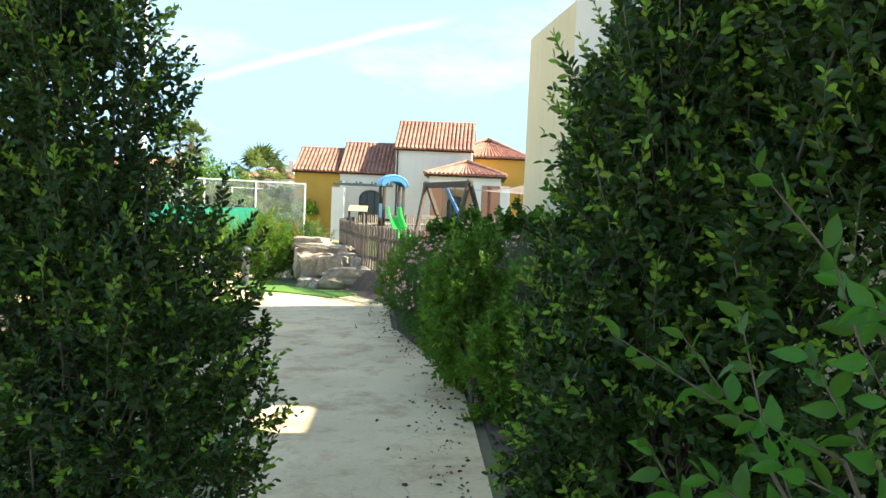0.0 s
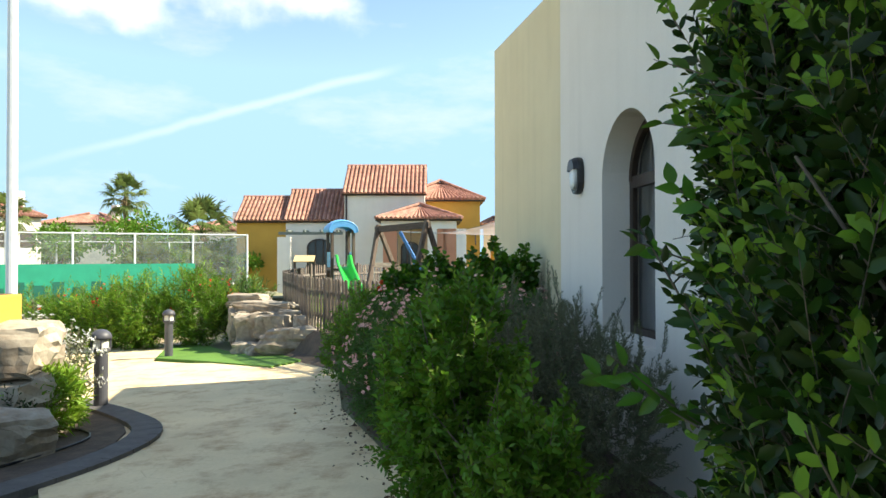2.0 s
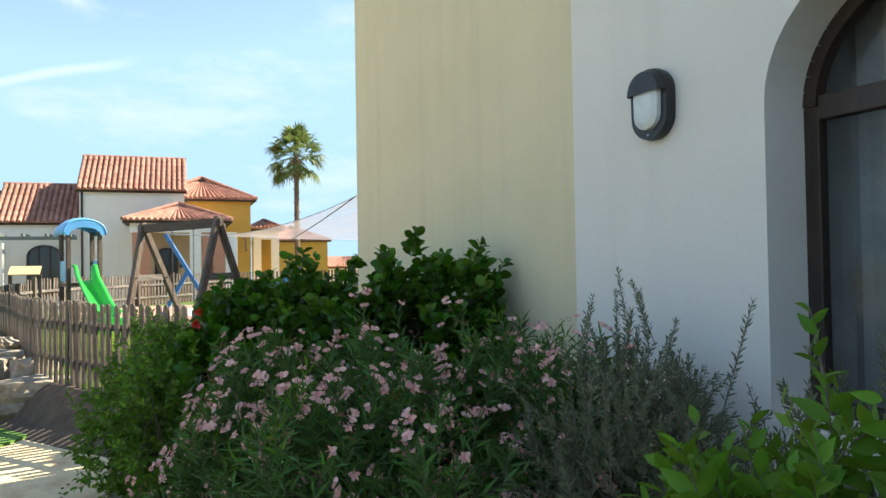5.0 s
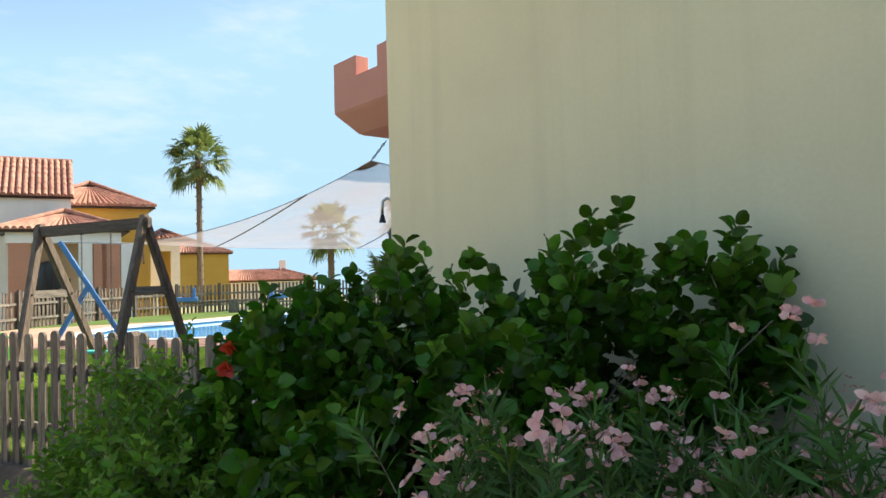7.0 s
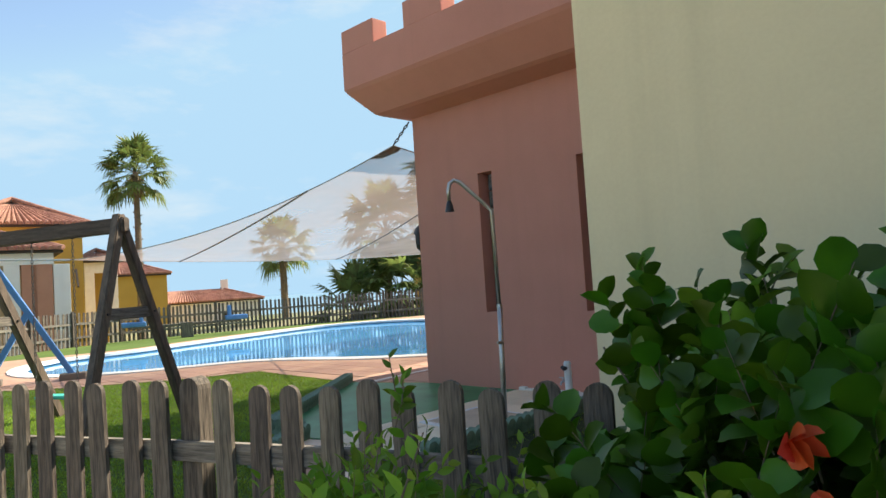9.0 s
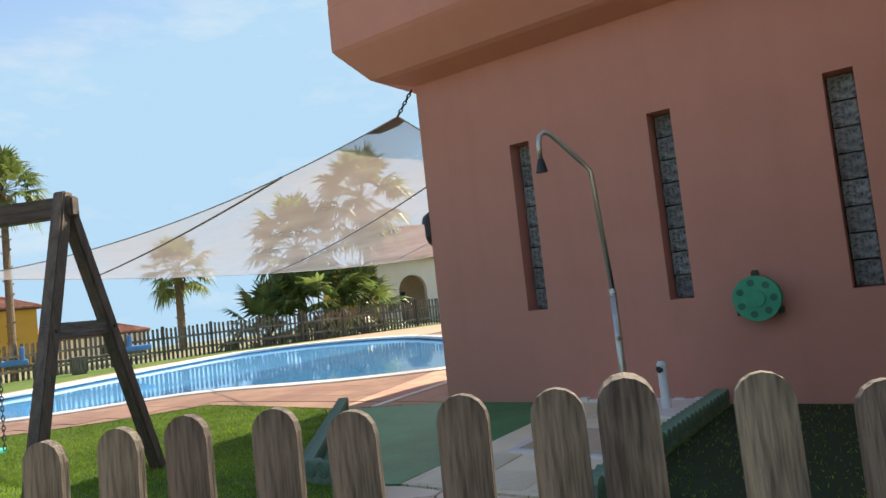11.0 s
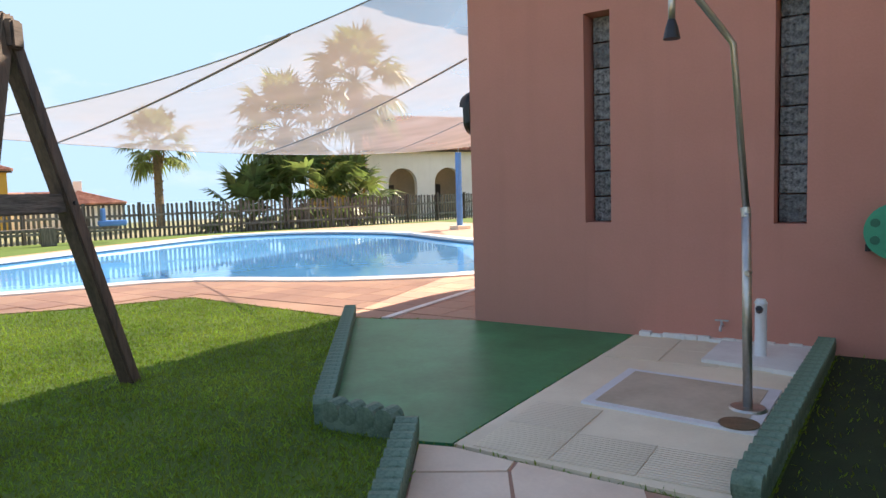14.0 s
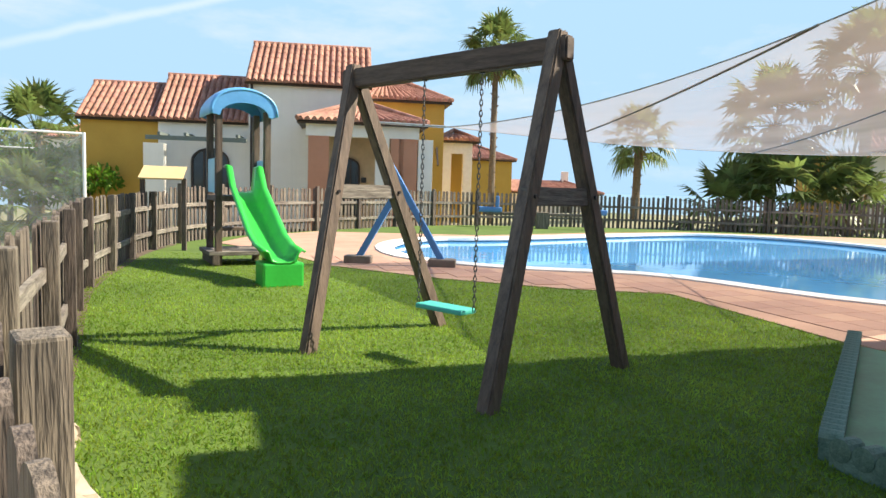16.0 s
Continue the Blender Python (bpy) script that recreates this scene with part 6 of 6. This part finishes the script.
    flowers(t, rng, tips + d * 0.02, d, 560, 0.024, M_PETAL, "clusters of pale pink flowers", cluster=4, kind="broad")
    flowers(t, rng, tips + d * 0.03, d, 420, 0.015, mat("reddish_bud", (0.5, 0.2, 0.15), (0.38, 0.13, 0.1), 9, 0.6, 0, trans=0.2), "reddish flower buds", per=3, cluster=4, kind="thin")
    g = gnd(0.3, 10.2)
    cl = [(1.15, 9.55, 0.75, 0.5, 0.5, 0.78), (1.45, 9.2, 0.76, 0.32, 0.36, 0.74), (0.45, 9.95, 0.7, 0.54, 0.5, 0.76), (-0.05, 10.0, 0.54, 0.42, 0.45, 0.76), (0.85, 10.2, 0.6, 0.42, 0.45, 0.66), (0.5, 9.4, 0.5, 0.48, 0.45, 0.68), (-0.05, 9.5, 0.36, 0.4, 0.36, 0.62), (0.1, 10.6, 0.6, 0.4, 0.4, 0.72), (-0.25, 10.35, 0.4, 0.34, 0.4, 0.64), (-0.22, 10.25, 0.54, 0.36, 0.4, 0.68)]
    t, rng, tips, d = shrub("hibiscus_bush", "hibiscus bush with glossy broad dark green leaves", "bush", (0.4, 10.0, g), cl, 4000, 0.2, 10, "broad", 0.094, M_LEAF_H, 1.05, 0.3, M_LEAF_L, 0.45, 0.75, 16, 100, 0.15, 9, (1.0, 0.7), fuzz=0.35, gap=-0.02)
    f = part("red_flower", bmesh.new(), M_RED, t, "open red hibiscus flower")
    P = np.array([(-0.385, 9.97, 1.12)] * 6 + [(-0.4, 9.93, 1.04)] * 6)
    D = np.array([(math.cos(k * math.tau / 6) * 0.8 - 0.25, -0.75, math.sin(k * math.tau / 6) * 0.8) for k in range(12)])
    scatter("petals", "broad", P, D, np.full(12, 0.05), M_RED, f, rng, 0.14)
    part("flower_stalk", tube([(-0.1, 10.3, 0.8), (-0.25, 10.18, 0.98), (-0.385, 9.97, 1.11)], 0.004, 5), M_STEM, t)
    g = gnd(-0.8, 10.4)
    cl = [(-0.62, 9.95, 0.34, 0.32, 0.45, 0.66), (-0.85, 10.5, 0.36, 0.3, 0.5, 0.66), (-0.62, 10.9, 0.4, 0.34, 0.4, 0.6), (-1.05, 11.2, 0.18, 0.26, 0.4, 0.55), (-1.1, 10.35, 0.16, 0.28, 0.38, 0.55)]
    shrub("lantana_bush", "bright green bush in front of the picket fence", "bush", (-0.75, 10.4, g), cl, 1900, 0.18, 11, "ovate", 0.06, M_LEAF_L, 1.0, 0.3, M_LEAF_N, 0.4, 0.6, 17, 40, 0.25, 12, gap=-0.1)
    # oleander hedge by the tennis court
    hedge = [(-7.4, 17.0), (-8.6, 16.6), (-9.9, 17.0), (-11.3, 17.4), (-12.8, 17.8), (-14.4, 18.4), (-6.6, 17.8), (-16, 19)]
    for k, (x, y) in enumerate(hedge):
        g = gnd(x, y)
        h = (1.85, 1.65, 1.5, 1.4, 1.35, 1.3, 1.6, 1.3)[k]
        cl = [(x, y, g + h * 0.5, 0.85, 0.8, h * 0.5), (x + 0.4, y - 0.3, g + h * 0.42, 0.6, 0.6, h * 0.45)]
        t, rng, tips, d = shrub("oleander_bush", "tall oleander bush with red flowers beside the tennis court", "bush", (x, y, g), cl, 850, 0.45, 14, "lance", 0.17, M_LEAF_L if k < 4 else M_LEAF_O, 0.8, 0.3, M_LEAF_N, 0.4, 0.8, 30 + k, 40, 0.5, 14, (1.0, 0.8), group="oleanders by the court")
        flowers(t, rng, tips, d, 10, 0.05, M_RED, "red flowers", cluster=3, top=0.3)
    # bed on the other side of the path
    for k, (x, y, r, h, mt, kd, sz) in enumerate(((-4.1, 8.5, 0.52, 1.2, M_LEAF_R, "oval", 0.06), (-3.35, 7.6, 0.32, 0.75, M_LEAF_N, "lance", 0.2), (-3.2, 7.1, 0.22, 0.5, M_LEAF_D, "oval", 0.05), (-4.4, 6.5, 0.6, 0.6, M_LEAF_O, "lance", 0.16), (-5.6, 9.4, 0.8, 1.3, M_LEAF_R, "oval", 0.07), (-2.6, 5.2, 0.55, 0.45, M_LEAF_O, "lance", 0.15))):
        g = gnd(x, y)
        cl = [(x, y, g + h * 0.45, r, r, h * 0.55)]
        t, rng, tips, d = shrub("garden_shrub", "low garden shrub in the planted bed", "shrub", (x, y, g), cl, 330, min(0.28, r * 0.6), 11, kd, sz, mt, 0.9, 0.1, M_LEAF_N, 0.5, 0.6, 50 + k, 10, 0.3, 12, group="bed plants")
        if k in (0, 4):
            flowers(t, rng, tips, d, 150, 0.03, M_WPETAL, "small white flowers")


build_shrubs()


def leaf_litter():
    """Brown leaves fallen along the edge of the path."""
    rng = np.random.default_rng(21)
    edge = np.array([(2.35, 1.6), (2.1, 2.4), (1.6, 4.2), (1.12, 6.0), (0.4, 7.2), (-0.6, 9.0), (-1.4, 11.1)])
    k = rng.integers(0, len(edge) - 1, 420)
    q = edge[k] + (edge[k + 1] - edge[k]) * rng.random((420, 1))
    q[:, 0] -= np.abs(rng.normal(0.0, 0.22, 420)) - 0.06
    P = np.column_stack([q, [gnd(a, b) + 0.018 for a, b in q]])
    D = np.column_stack([rng.normal(0, 1, (420, 2)), np.full(420, 0.1)])
    ob = scatter("leaf_litter", "oval", P, D, rng.uniform(0.015, 0.05, 420), mat("dead_leaf", (0.2, 0.13, 0.075), (0.11, 0.07, 0.04), 5, 0.8, 0, island=0.4), None, rng, 0.05, "brown fallen leaves on the path")
    tagged(ob, "brown fallen leaves on the path beside the hedge", "leaves", kind="stuff")


leaf_litter()


def palm(x, y, z0, h, crown, seed, lean=0.0, n=26, trunk=0.16, skirt=True):
    rng = np.random.default_rng(seed)
    t = thing("fan_palm", "fan palm with a rough trunk and a round crown", "palm tree", group="palms behind the pool")
    top = Vector((x + lean, y, z0 + h))
    # ringed trunk with old leaf stubs
    bm = tube([Vector((x + lean * (k / 12) ** 2, y, z0 - 0.5 + (h + 0.5) * k / 12)) for k in range(13)], trunk * 1.2, 12, trunk * 0.9)
    for k in range(int(h / 0.16)):
        a = k * 2.4
        c = Vector((x + lean * (k * 0.16 / h) ** 2 + trunk * math.cos(a), y + trunk * math.sin(a), z0 + k * 0.16))
        add_beam(bm, c, c + Vector((0.07 * math.cos(a), 0.07 * math.sin(a), 0.09)), 0.09, 0.03)
    part("trunk", bm, M_TRUNK, t)
    vs, fs = [], []
    stalk = bmesh.new()
    for k in range(n):
        az = k * 2.399 + rng.uniform(-0.25, 0.25)
        q = k / n
        el = math.radians(80 - 128 * q + rng.uniform(-9, 9))
        d = Vector((math.cos(az) * math.cos(el), math.sin(az) * math.cos(el), math.sin(el)))
        hub = top + d * crown * rng.uniform(0.5, 0.64) - Vector((0, 0, 0.08 * crown * (1 - math.sin(el))))
        add_tube(stalk, [top - Vector((0, 0, 0.1)), top.lerp(hub, 0.55) + Vector((0, 0, 0.03 * crown)), hub], 0.022, 4, 0.012, cap=False)
        side = d.cross(Vector((0, 0, 1)))
        side = side.normalized() if side.length > 0.05 else Vector((1, 0, 0))
        side = (side + Vector((0, 0, rng.uniform(-0.4, 0.4)))).normalized()
        up = side.cross(d).normalized()
        m = 19
        for j in range(m):
            a = math.radians(-108 + 216 * j / (m - 1))
            w = d * math.cos(a) + side * math.sin(a)
            bl = crown * 0.5 * (0.7 + 0.3 * math.cos(a)) * rng.uniform(0.85, 1.12)
            sag = bl * rng.uniform(0.1, 0.3) * (1 + 1.2 * q)
            mid = hub + w * bl * 0.55 + up * 0.05 * bl - Vector((0, 0, sag * 0.15))
            tip = hub + w * bl * (1 - 0.12 * q) - Vector((0, 0, sag))
            cr = w.cross(up).normalized() * crown * 0.029
            i = len(vs)
            vs += [hub, mid + cr, tip, mid - cr]
            fs.append((i, i + 1, i + 2, i + 3))
    raw("fronds", vs, fs, M_LEAF_P, t, kind="stuff")
    tagged(part("frond_stalk", stalk, M_LEAF_P, t), kind="stuff")
    if skirt:
        P = np.array([(top.x + rng.normal(0, 0.12), top.y + rng.normal(0, 0.12), top.z - rng.uniform(0.05, crown * 0.45)) for _ in range(120)])
        D = np.array([(rng.normal(0, 0.7), rng.normal(0, 0.7), -1) for _ in range(120)])
        scatter("dead_fronds", "lance", P, D, rng.uniform(0.3, 0.6, 120) * crown * 0.6, mat("dry_frond", (0.3, 0.22, 0.11), (0.2, 0.14, 0.07), 3, 0.8, 0, island=0.2), t, rng, 0.2, "brown dead fronds")
    return t


palm(-1.78, 49.0, -0.8, 9.1, 2.1, 1, n=44)
palm(5.95, 50.5, -1.2, 5.4, 2.1, 2, trunk=0.2, n=36)
palm(13.4, 42.6, -0.6, 7.2, 2.9, 3, n=42)
palm(9.8, 42.6, -0.6, 4.9, 2.7, 4, trunk=0.2, n=42)
palm(9.8, 40.6, -0.6, 1.5, 2.9, 5, trunk=0.3, skirt=False, n=30)
palm(7.6, 41.0, -0.6, 0.9, 2.6, 6, trunk=0.3, skirt=False, n=28)
palm(12.2, 41.2, -0.6, 1.4, 2.6, 7, trunk=0.3, skirt=False, n=28)
palm(-24.2, 46.0, -1.2, 4.4, 3.0, 8, n=36)
palm(-19.8, 39.0, -1.3, 1.3, 2.4, 11, trunk=0.25, skirt=False, n=30)
palm(-23.4, 38.5, -1.4, 1.6, 2.5, 12, trunk=0.25, skirt=False, n=30)
palm(-32.2, 48.6, -1.2, 7.4, 2.0, 9, n=36)
palm(-34.0, 39.4, -1.2, 5.6, 1.6, 10, n=36)


def broadleaf(x, y, h, r, seed):
    """A small garden tree: trunk, limbs and an uneven crown of leaf clumps."""
    rng = np.random.default_rng(seed)
    g = gnd(x, y)
    t = thing("garden_tree", "leafy green tree behind the tennis court", "tree", group="trees behind the court")
    limbs = [(x + rng.normal(0, r * 0.5), y + rng.normal(0, r * 0.5), g + h * rng.uniform(0.65, 0.95)) for _ in range(8)]
    bm = tube([(x, y, g - 0.2), (x + 0.1, y, g + h * 0.45)], 0.16, 8, 0.1)
    for q in limbs:
        add_tube(bm, [(x + 0.1, y, g + h * 0.42), q], 0.06, 5, 0.02, cap=False)
    part("trunk", bm, M_STEM, t)
    cl = [(*q, r * rng.uniform(0.3, 0.55), r * rng.uniform(0.3, 0.55), h * rng.uniform(0.12, 0.22)) for q in limbs]
    P, D = crown_points(rng, 2600, cl, 0.6)
    scatter("crown", "oval", P, D, rng.uniform(0.16, 0.3, len(P)), M_LEAF_L, t, rng, 0.8)


for k, (x, y, h, r) in enumerate(((-25.4, 40.2, 5.5, 2.7), (-29.2, 38.2, 4.4, 2.0), (-26.2, 46.5, 4.2, 2.6), (-21, 43, 3.6, 2.4), (-38, 47, 4.2, 3.0), (-24, 40, 3.0, 2.4), (-18.5, 40, 2.8, 2.0))):
    broadleaf(x, y, h, r, 70 + k)


# ---- tennis court ----
def build_court():
    t = thing("tennis_court_fence", "wire mesh court fence with a green windscreen on white posts", "fence")
    a, b = Vector((-14.3, 33.4, 0)), Vector((-26.7, 24.1, 0))
    d = (b - a)
    n = 6
    for k in range(n + 1):
        p = a + d * k / n
        g = gnd(p.x, p.y)
        part("post", tube([(p.x, p.y, g - 0.2), (p.x, p.y, 2.6)], 0.05, 8), M_PVC, t)
    part("top_rail", tube([(a.x, a.y, 2.56), (b.x, b.y, 2.56)], 0.035, 8), M_PVC, t)
    c = a + Vector((-9.0, 13, 0))
    part("top_rail", tube([(a.x, a.y, 2.56), (c.x, c.y, 2.56)], 0.035, 8), M_PVC, t)
    def panel(name, p, q, z0, z1, mt, off=0.0):
        bm = bmesh.new()
        o = Vector((-(q - p).y, (q - p).x, 0)).normalized() * off
        bm.faces.new([bm.verts.new((*(v + o).xy, z)) for v, z in ((p, z0), (q, z0), (q, z1), (p, z1))])
        return part(name, bm, mt, t)
    panel("wire_mesh", a, b, -1.0, 2.55, M_WIRE)
    panel("wire_mesh", a, c, -1.0, 2.55, M_WIRE)
    panel("windscreen", a + d * 0.16, b, -1.0, 1.15, M_SCREEN, 0.05)
    dk = mat("dark_green_print", (0.012, 0.16, 0.11), None, 2, 0.7, 0)
    for k in range(7):
        q = a + d * (0.42 + 0.05 * k)
        panel("printed_bar", q, q + d * 0.03, -0.6, (0.35, 0.1, 0.35, 0.2, 0.35, 0.1, 0.3)[k], dk, 0.06)
    far = thing("court_far_fence", "far side of the court fence with posts", "fence")
    off = Vector((-6.5, 9, 0))
    for k in range(6):
        p = a + d * k / 5 + off
        part("post", tube([(p.x, p.y, -1.5), (p.x, p.y, 2.4)], 0.05, 8), M_PVC, far)
    part("top_rail", tube([(*(a + off).xy, 2.4), (*(b + off).xy, 2.4)], 0.03, 8), M_PVC, far)


build_court()


# ---- rocks, bollards, beds ----
def rock(x, y, z, sx, sy, sz, seed, turn=0.0):
    bm = bmesh.new()
    bmesh.ops.create_cube(bm, size=1)
    bmesh.ops.subdivide_edges(bm, edges=bm.edges[:], cuts=7, use_grid_fill=True)
    o = Vector((seed * 3.1, seed * 1.7, seed))
    for v in bm.verts:
        q = v.co.copy()
        n = q.normalized() * 0.62
        q = q.lerp(n, 0.35)
        q += noise.noise_vector(q * 1.6 + o) * 0.14 + noise.noise_vector(q * 4 + o) * 0.07 + noise.noise_vector(q * 9 + o) * 0.03
        # beds of harder and softer stone
        k = 1 + 0.09 * noise.noise(Vector((seed, q.x * 0.7, q.z * sz * 11)))
        q.x, q.y = q.x * k, q.y * k
        q.z = max(-0.5, q.z)
        v.co = Vector((q.x * sx, q.y * sy, q.z * sz))
    ob = part("boulder", bm, M_ROCK, None, m=pose(x, y, z, 0, 0, turn))
    return tagged(ob, "rough pale limestone boulder with brown stains", "rock", "retaining rocks under the fence")


for k, (x, y, z, sx, sy, sz, a) in enumerate(((-3.72, 14.5, -0.28, 1.35, 0.75, 0.55, 4), (-5.1, 15.55, -0.22, 0.9, 0.8, 0.85, 20), (-4.5, 15.3, -0.05, 0.85, 0.7, 0.5, -8), (-5.6, 16.0, -0.15, 0.8, 0.7, 0.8, 30), (-5.2, 16.1, 0.28, 1.3, 0.7, 0.3, 8), (-5.9, 16.7, 0.42, 0.9, 0.6, 0.3, 0), (-3.1, 14.75, -0.3, 0.4, 0.4, 0.4, 12), (-5.0, 14.75, -0.5, 0.5, 0.4, 0.3, 8), (-4.5, 14.4, -0.5, 0.45, 0.35, 0.28, 50), (-3.75, 15.15, -0.05, 0.5, 0.45, 0.5, 70), (-6.3, 17.4, 0.2, 0.9, 0.7, 0.4, 15), (-5.5, 17.0, 0.1, 0.8, 0.6, 0.4, 40), (-4.35, 15.75, 0.1, 0.7, 0.5, 0.35, 10), (-3.85, 7.3, -0.1, 1.3, 1.0, 0.8, 10), (-3.85, 7.25, 0.5, 1.25, 0.9, 0.55, 30), (-3.0, 6.75, -0.2, 0.6, 0.5, 0.45, 70), (-3.6, 6.5, -0.15, 0.8, 0.7, 0.6, 20), (-4.2, 8.0, 0.0, 1.0, 0.8, 0.9, 50))):
    rock(x + (0.22 if y > 12 else 0), y, z, sx, sy, sz, k + 1, a)


def bollard(x, y, h):
    g = gnd(x, y)
    t = thing("bollard_light", "dark grey garden bollard lamp with a caged globe", "bollard", pose(x, y, g), group="bollards by the path")
    dark = mat("dark_grey_paint", (0.085, 0.085, 0.095), (0.06, 0.06, 0.068), 8, 0.5, 0.05)
    part("base", tube([(0, 0, 0), (0, 0, 0.035)], 0.13, 20, 0.12), M_CONC, t, "round concrete foot")
    part("post", tube([(0, 0, 0.02), (0, 0, h - 0.26)], 0.085, 20), dark, t)
    part("collar", tube([(0, 0, h - 0.27), (0, 0, h - 0.23)], 0.115, 20), dark, t)
    part("lens", tube([(0, 0, h - 0.23), (0, 0, h - 0.08)], 0.095, 20, 0.085), mat("frosted_lens", (0.72, 0.7, 0.62), (0.66, 0.64, 0.56), 8, 0.25, 0), t, "frosted glass lens")
    for k in range(4):
        a = math.tau * (k + 0.4) / 4
        part("cage_bar", box((-0.012, -0.012, h - 0.24), (0.012, 0.012, h - 0.07), 0.003), dark, t, m=pose(0.112 * math.cos(a), 0.112 * math.sin(a), 0, 0, 0, math.degrees(a)))
    bm = bmesh.new()
    bmesh.ops.create_uvsphere(bm, u_segments=20, v_segments=12, radius=0.13)
    for v in bm.verts:
        v.co.z = h - 0.1 + max(-0.02, v.co.z * 0.8)
    part("cap", bm, dark, t, "domed dark cap", smooth=True)


bollard(-3.87, 9.12, 1.02)
bollard(-6.4, 14.5, 1.02)
TURFS = [(-6.5, 14.2), (-5.2, 13.6), (-3.15, 12.55), (-2.9, 13.3), (-3.0, 14.2), (-5.0, 14.7), (-6.6, 16.4), (-8.0, 17)]
sheet("grass_patch", TURFS, 0.04, 0.1, M_TURF, "patch of short artificial turf before the rocks", "grass")
BED = [(p.x, p.y) for p in smooth_line([(-2.6, 5.2), (-2.3, 6.8), (-2.55, 7.8), (-3.5, 8.7), (-4.7, 9.5), (-6.5, 10.8), (-8, 8), (-6, 4), (-2.6, 3.6)], 0.4, True)]
sheet("planting_bed", BED, 0.03, 0.1, M_SOIL, "bare dark soil in the planted bed", "soil")
HEDGE_BED = [(-1.45, 12.0), (-1.3, 11.1), (-0.5, 9.0), (0.52, 7.2), (1.28, 6.0), (1.85, 4.2), (2.4, 2.4), (2.82, 0.5), (5, 0), (3.3, 4.2), (0.9, 11.6), (0.1, 10.8), (-0.9, 12.1)]
sheet("hedge_bed", HEDGE_BED, 0.03, 0.1, M_SOIL, "dark soil under the hedge", "soil")


def bed_kerb():
    bm = bmesh.new()
    line = smooth_line([(-2.35, 5.2), (-2.05, 6.7), (-2.3, 7.8), (-3.3, 8.7), (-4.6, 9.5)], 0.25)
    for p, q in zip(line, line[1:]):
        add_beam(bm, (p.x, p.y, gnd(p.x, p.y) + 0.02), (q.x, q.y, gnd(q.x, q.y) + 0.02), 0.3, 0.08, 0)
    ob = part("bed_border", bm, mat("dark_mortar", (0.13, 0.12, 0.11), (0.09, 0.08, 0.075), 6, 0.9, 0.4))
    tagged(ob, "dark rounded mortar border round the bed", "border", kind="structure")


bed_kerb()


def extras():
    t = thing("planter_box", "ochre rendered planter box on the rocks", "planter", pose(-3.9, 7.15, 0.75, 0, 0, 12))
    part("box", box((-0.4, -0.3, 0), (0.4, 0.3, 0.32), 0.02), M_OCHRE, t)
    part("fill", box((-0.34, -0.24, 0.27), (0.34, 0.24, 0.325)), M_SOIL, t)
    pts = smooth_line([(-3.9, 4.9), (-3.1, 5.9), (-2.75, 6.7), (-2.75, 7.5), (-3.3, 7.9), (-4.0, 7.9)], 0.2)
    h = thing("irrigation_hose", "thin black irrigation hose lying on the soil", "hose")
    part("hose", tube([(q.x, q.y, gnd(q.x, q.y) + 0.045) for q in pts], 0.012, 6), M_BLACK, h)


extras()


# dark soil sheet; the deep shade by the tower is put into its colour
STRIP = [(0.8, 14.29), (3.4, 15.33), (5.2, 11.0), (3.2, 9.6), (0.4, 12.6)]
sheet("shaded_ground", STRIP, 0.006, 0.1, mat("shade_dark_soil", (0.026, 0.046, 0.012), (0.016, 0.028, 0.008), 5, 0.95, 0.6, fine=30), "dark soil beside the tower, deep shade put into its colour", "ground", z=0.0)


def grass_blades():
    rng = np.random.default_rng(8)
    lawn = bpy.data.objects["lawn"]
    n = 520000
    x, y = rng.uniform(-7.5, 4.2, n), rng.uniform(12.2, 24.5, n)
    near = rng.random(n) < np.clip(1.5 - (np.hypot(x + 1.7, y - 12.8)) / 9, 0.12, 1)
    q = np.stack([x, y], 1)[near]

    def mask(pts, poly):
        px, py = pts[:, 0], pts[:, 1]
        hit = np.zeros(len(pts), bool)
        for (ax, ay), (bx, by) in zip(poly, poly[1:] + poly[:1]):
            if ay != by:
                hit ^= ((ay > py) != (by > py)) & (px < (bx - ax) * (py - ay) / (by - ay) + ax)
        return hit

    ok = mask(q, TERRACE)
    for poly in (DECK, GREEN, SLAB, FRONT):
        ok &= ~mask(q, poly)
    d = (q - np.array((2.25, 18.16)))
    ok &= (d @ np.array((-0.924, -0.381))) > 0.02
    # blades thinned between kerb and walls, so the shade-dark sheet shows
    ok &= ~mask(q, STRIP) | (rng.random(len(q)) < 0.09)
    q = q[ok]
    P = np.column_stack([q, np.zeros(len(q))])
    D = np.tile((0.0, 0.0, 1.0), (len(q), 1))
    scatter("grass_blades", "thin", P, D, rng.uniform(0.018, 0.038, len(q)), M_BLADE, lawn, rng, 0.6, "short mown grass blades")


grass_blades()
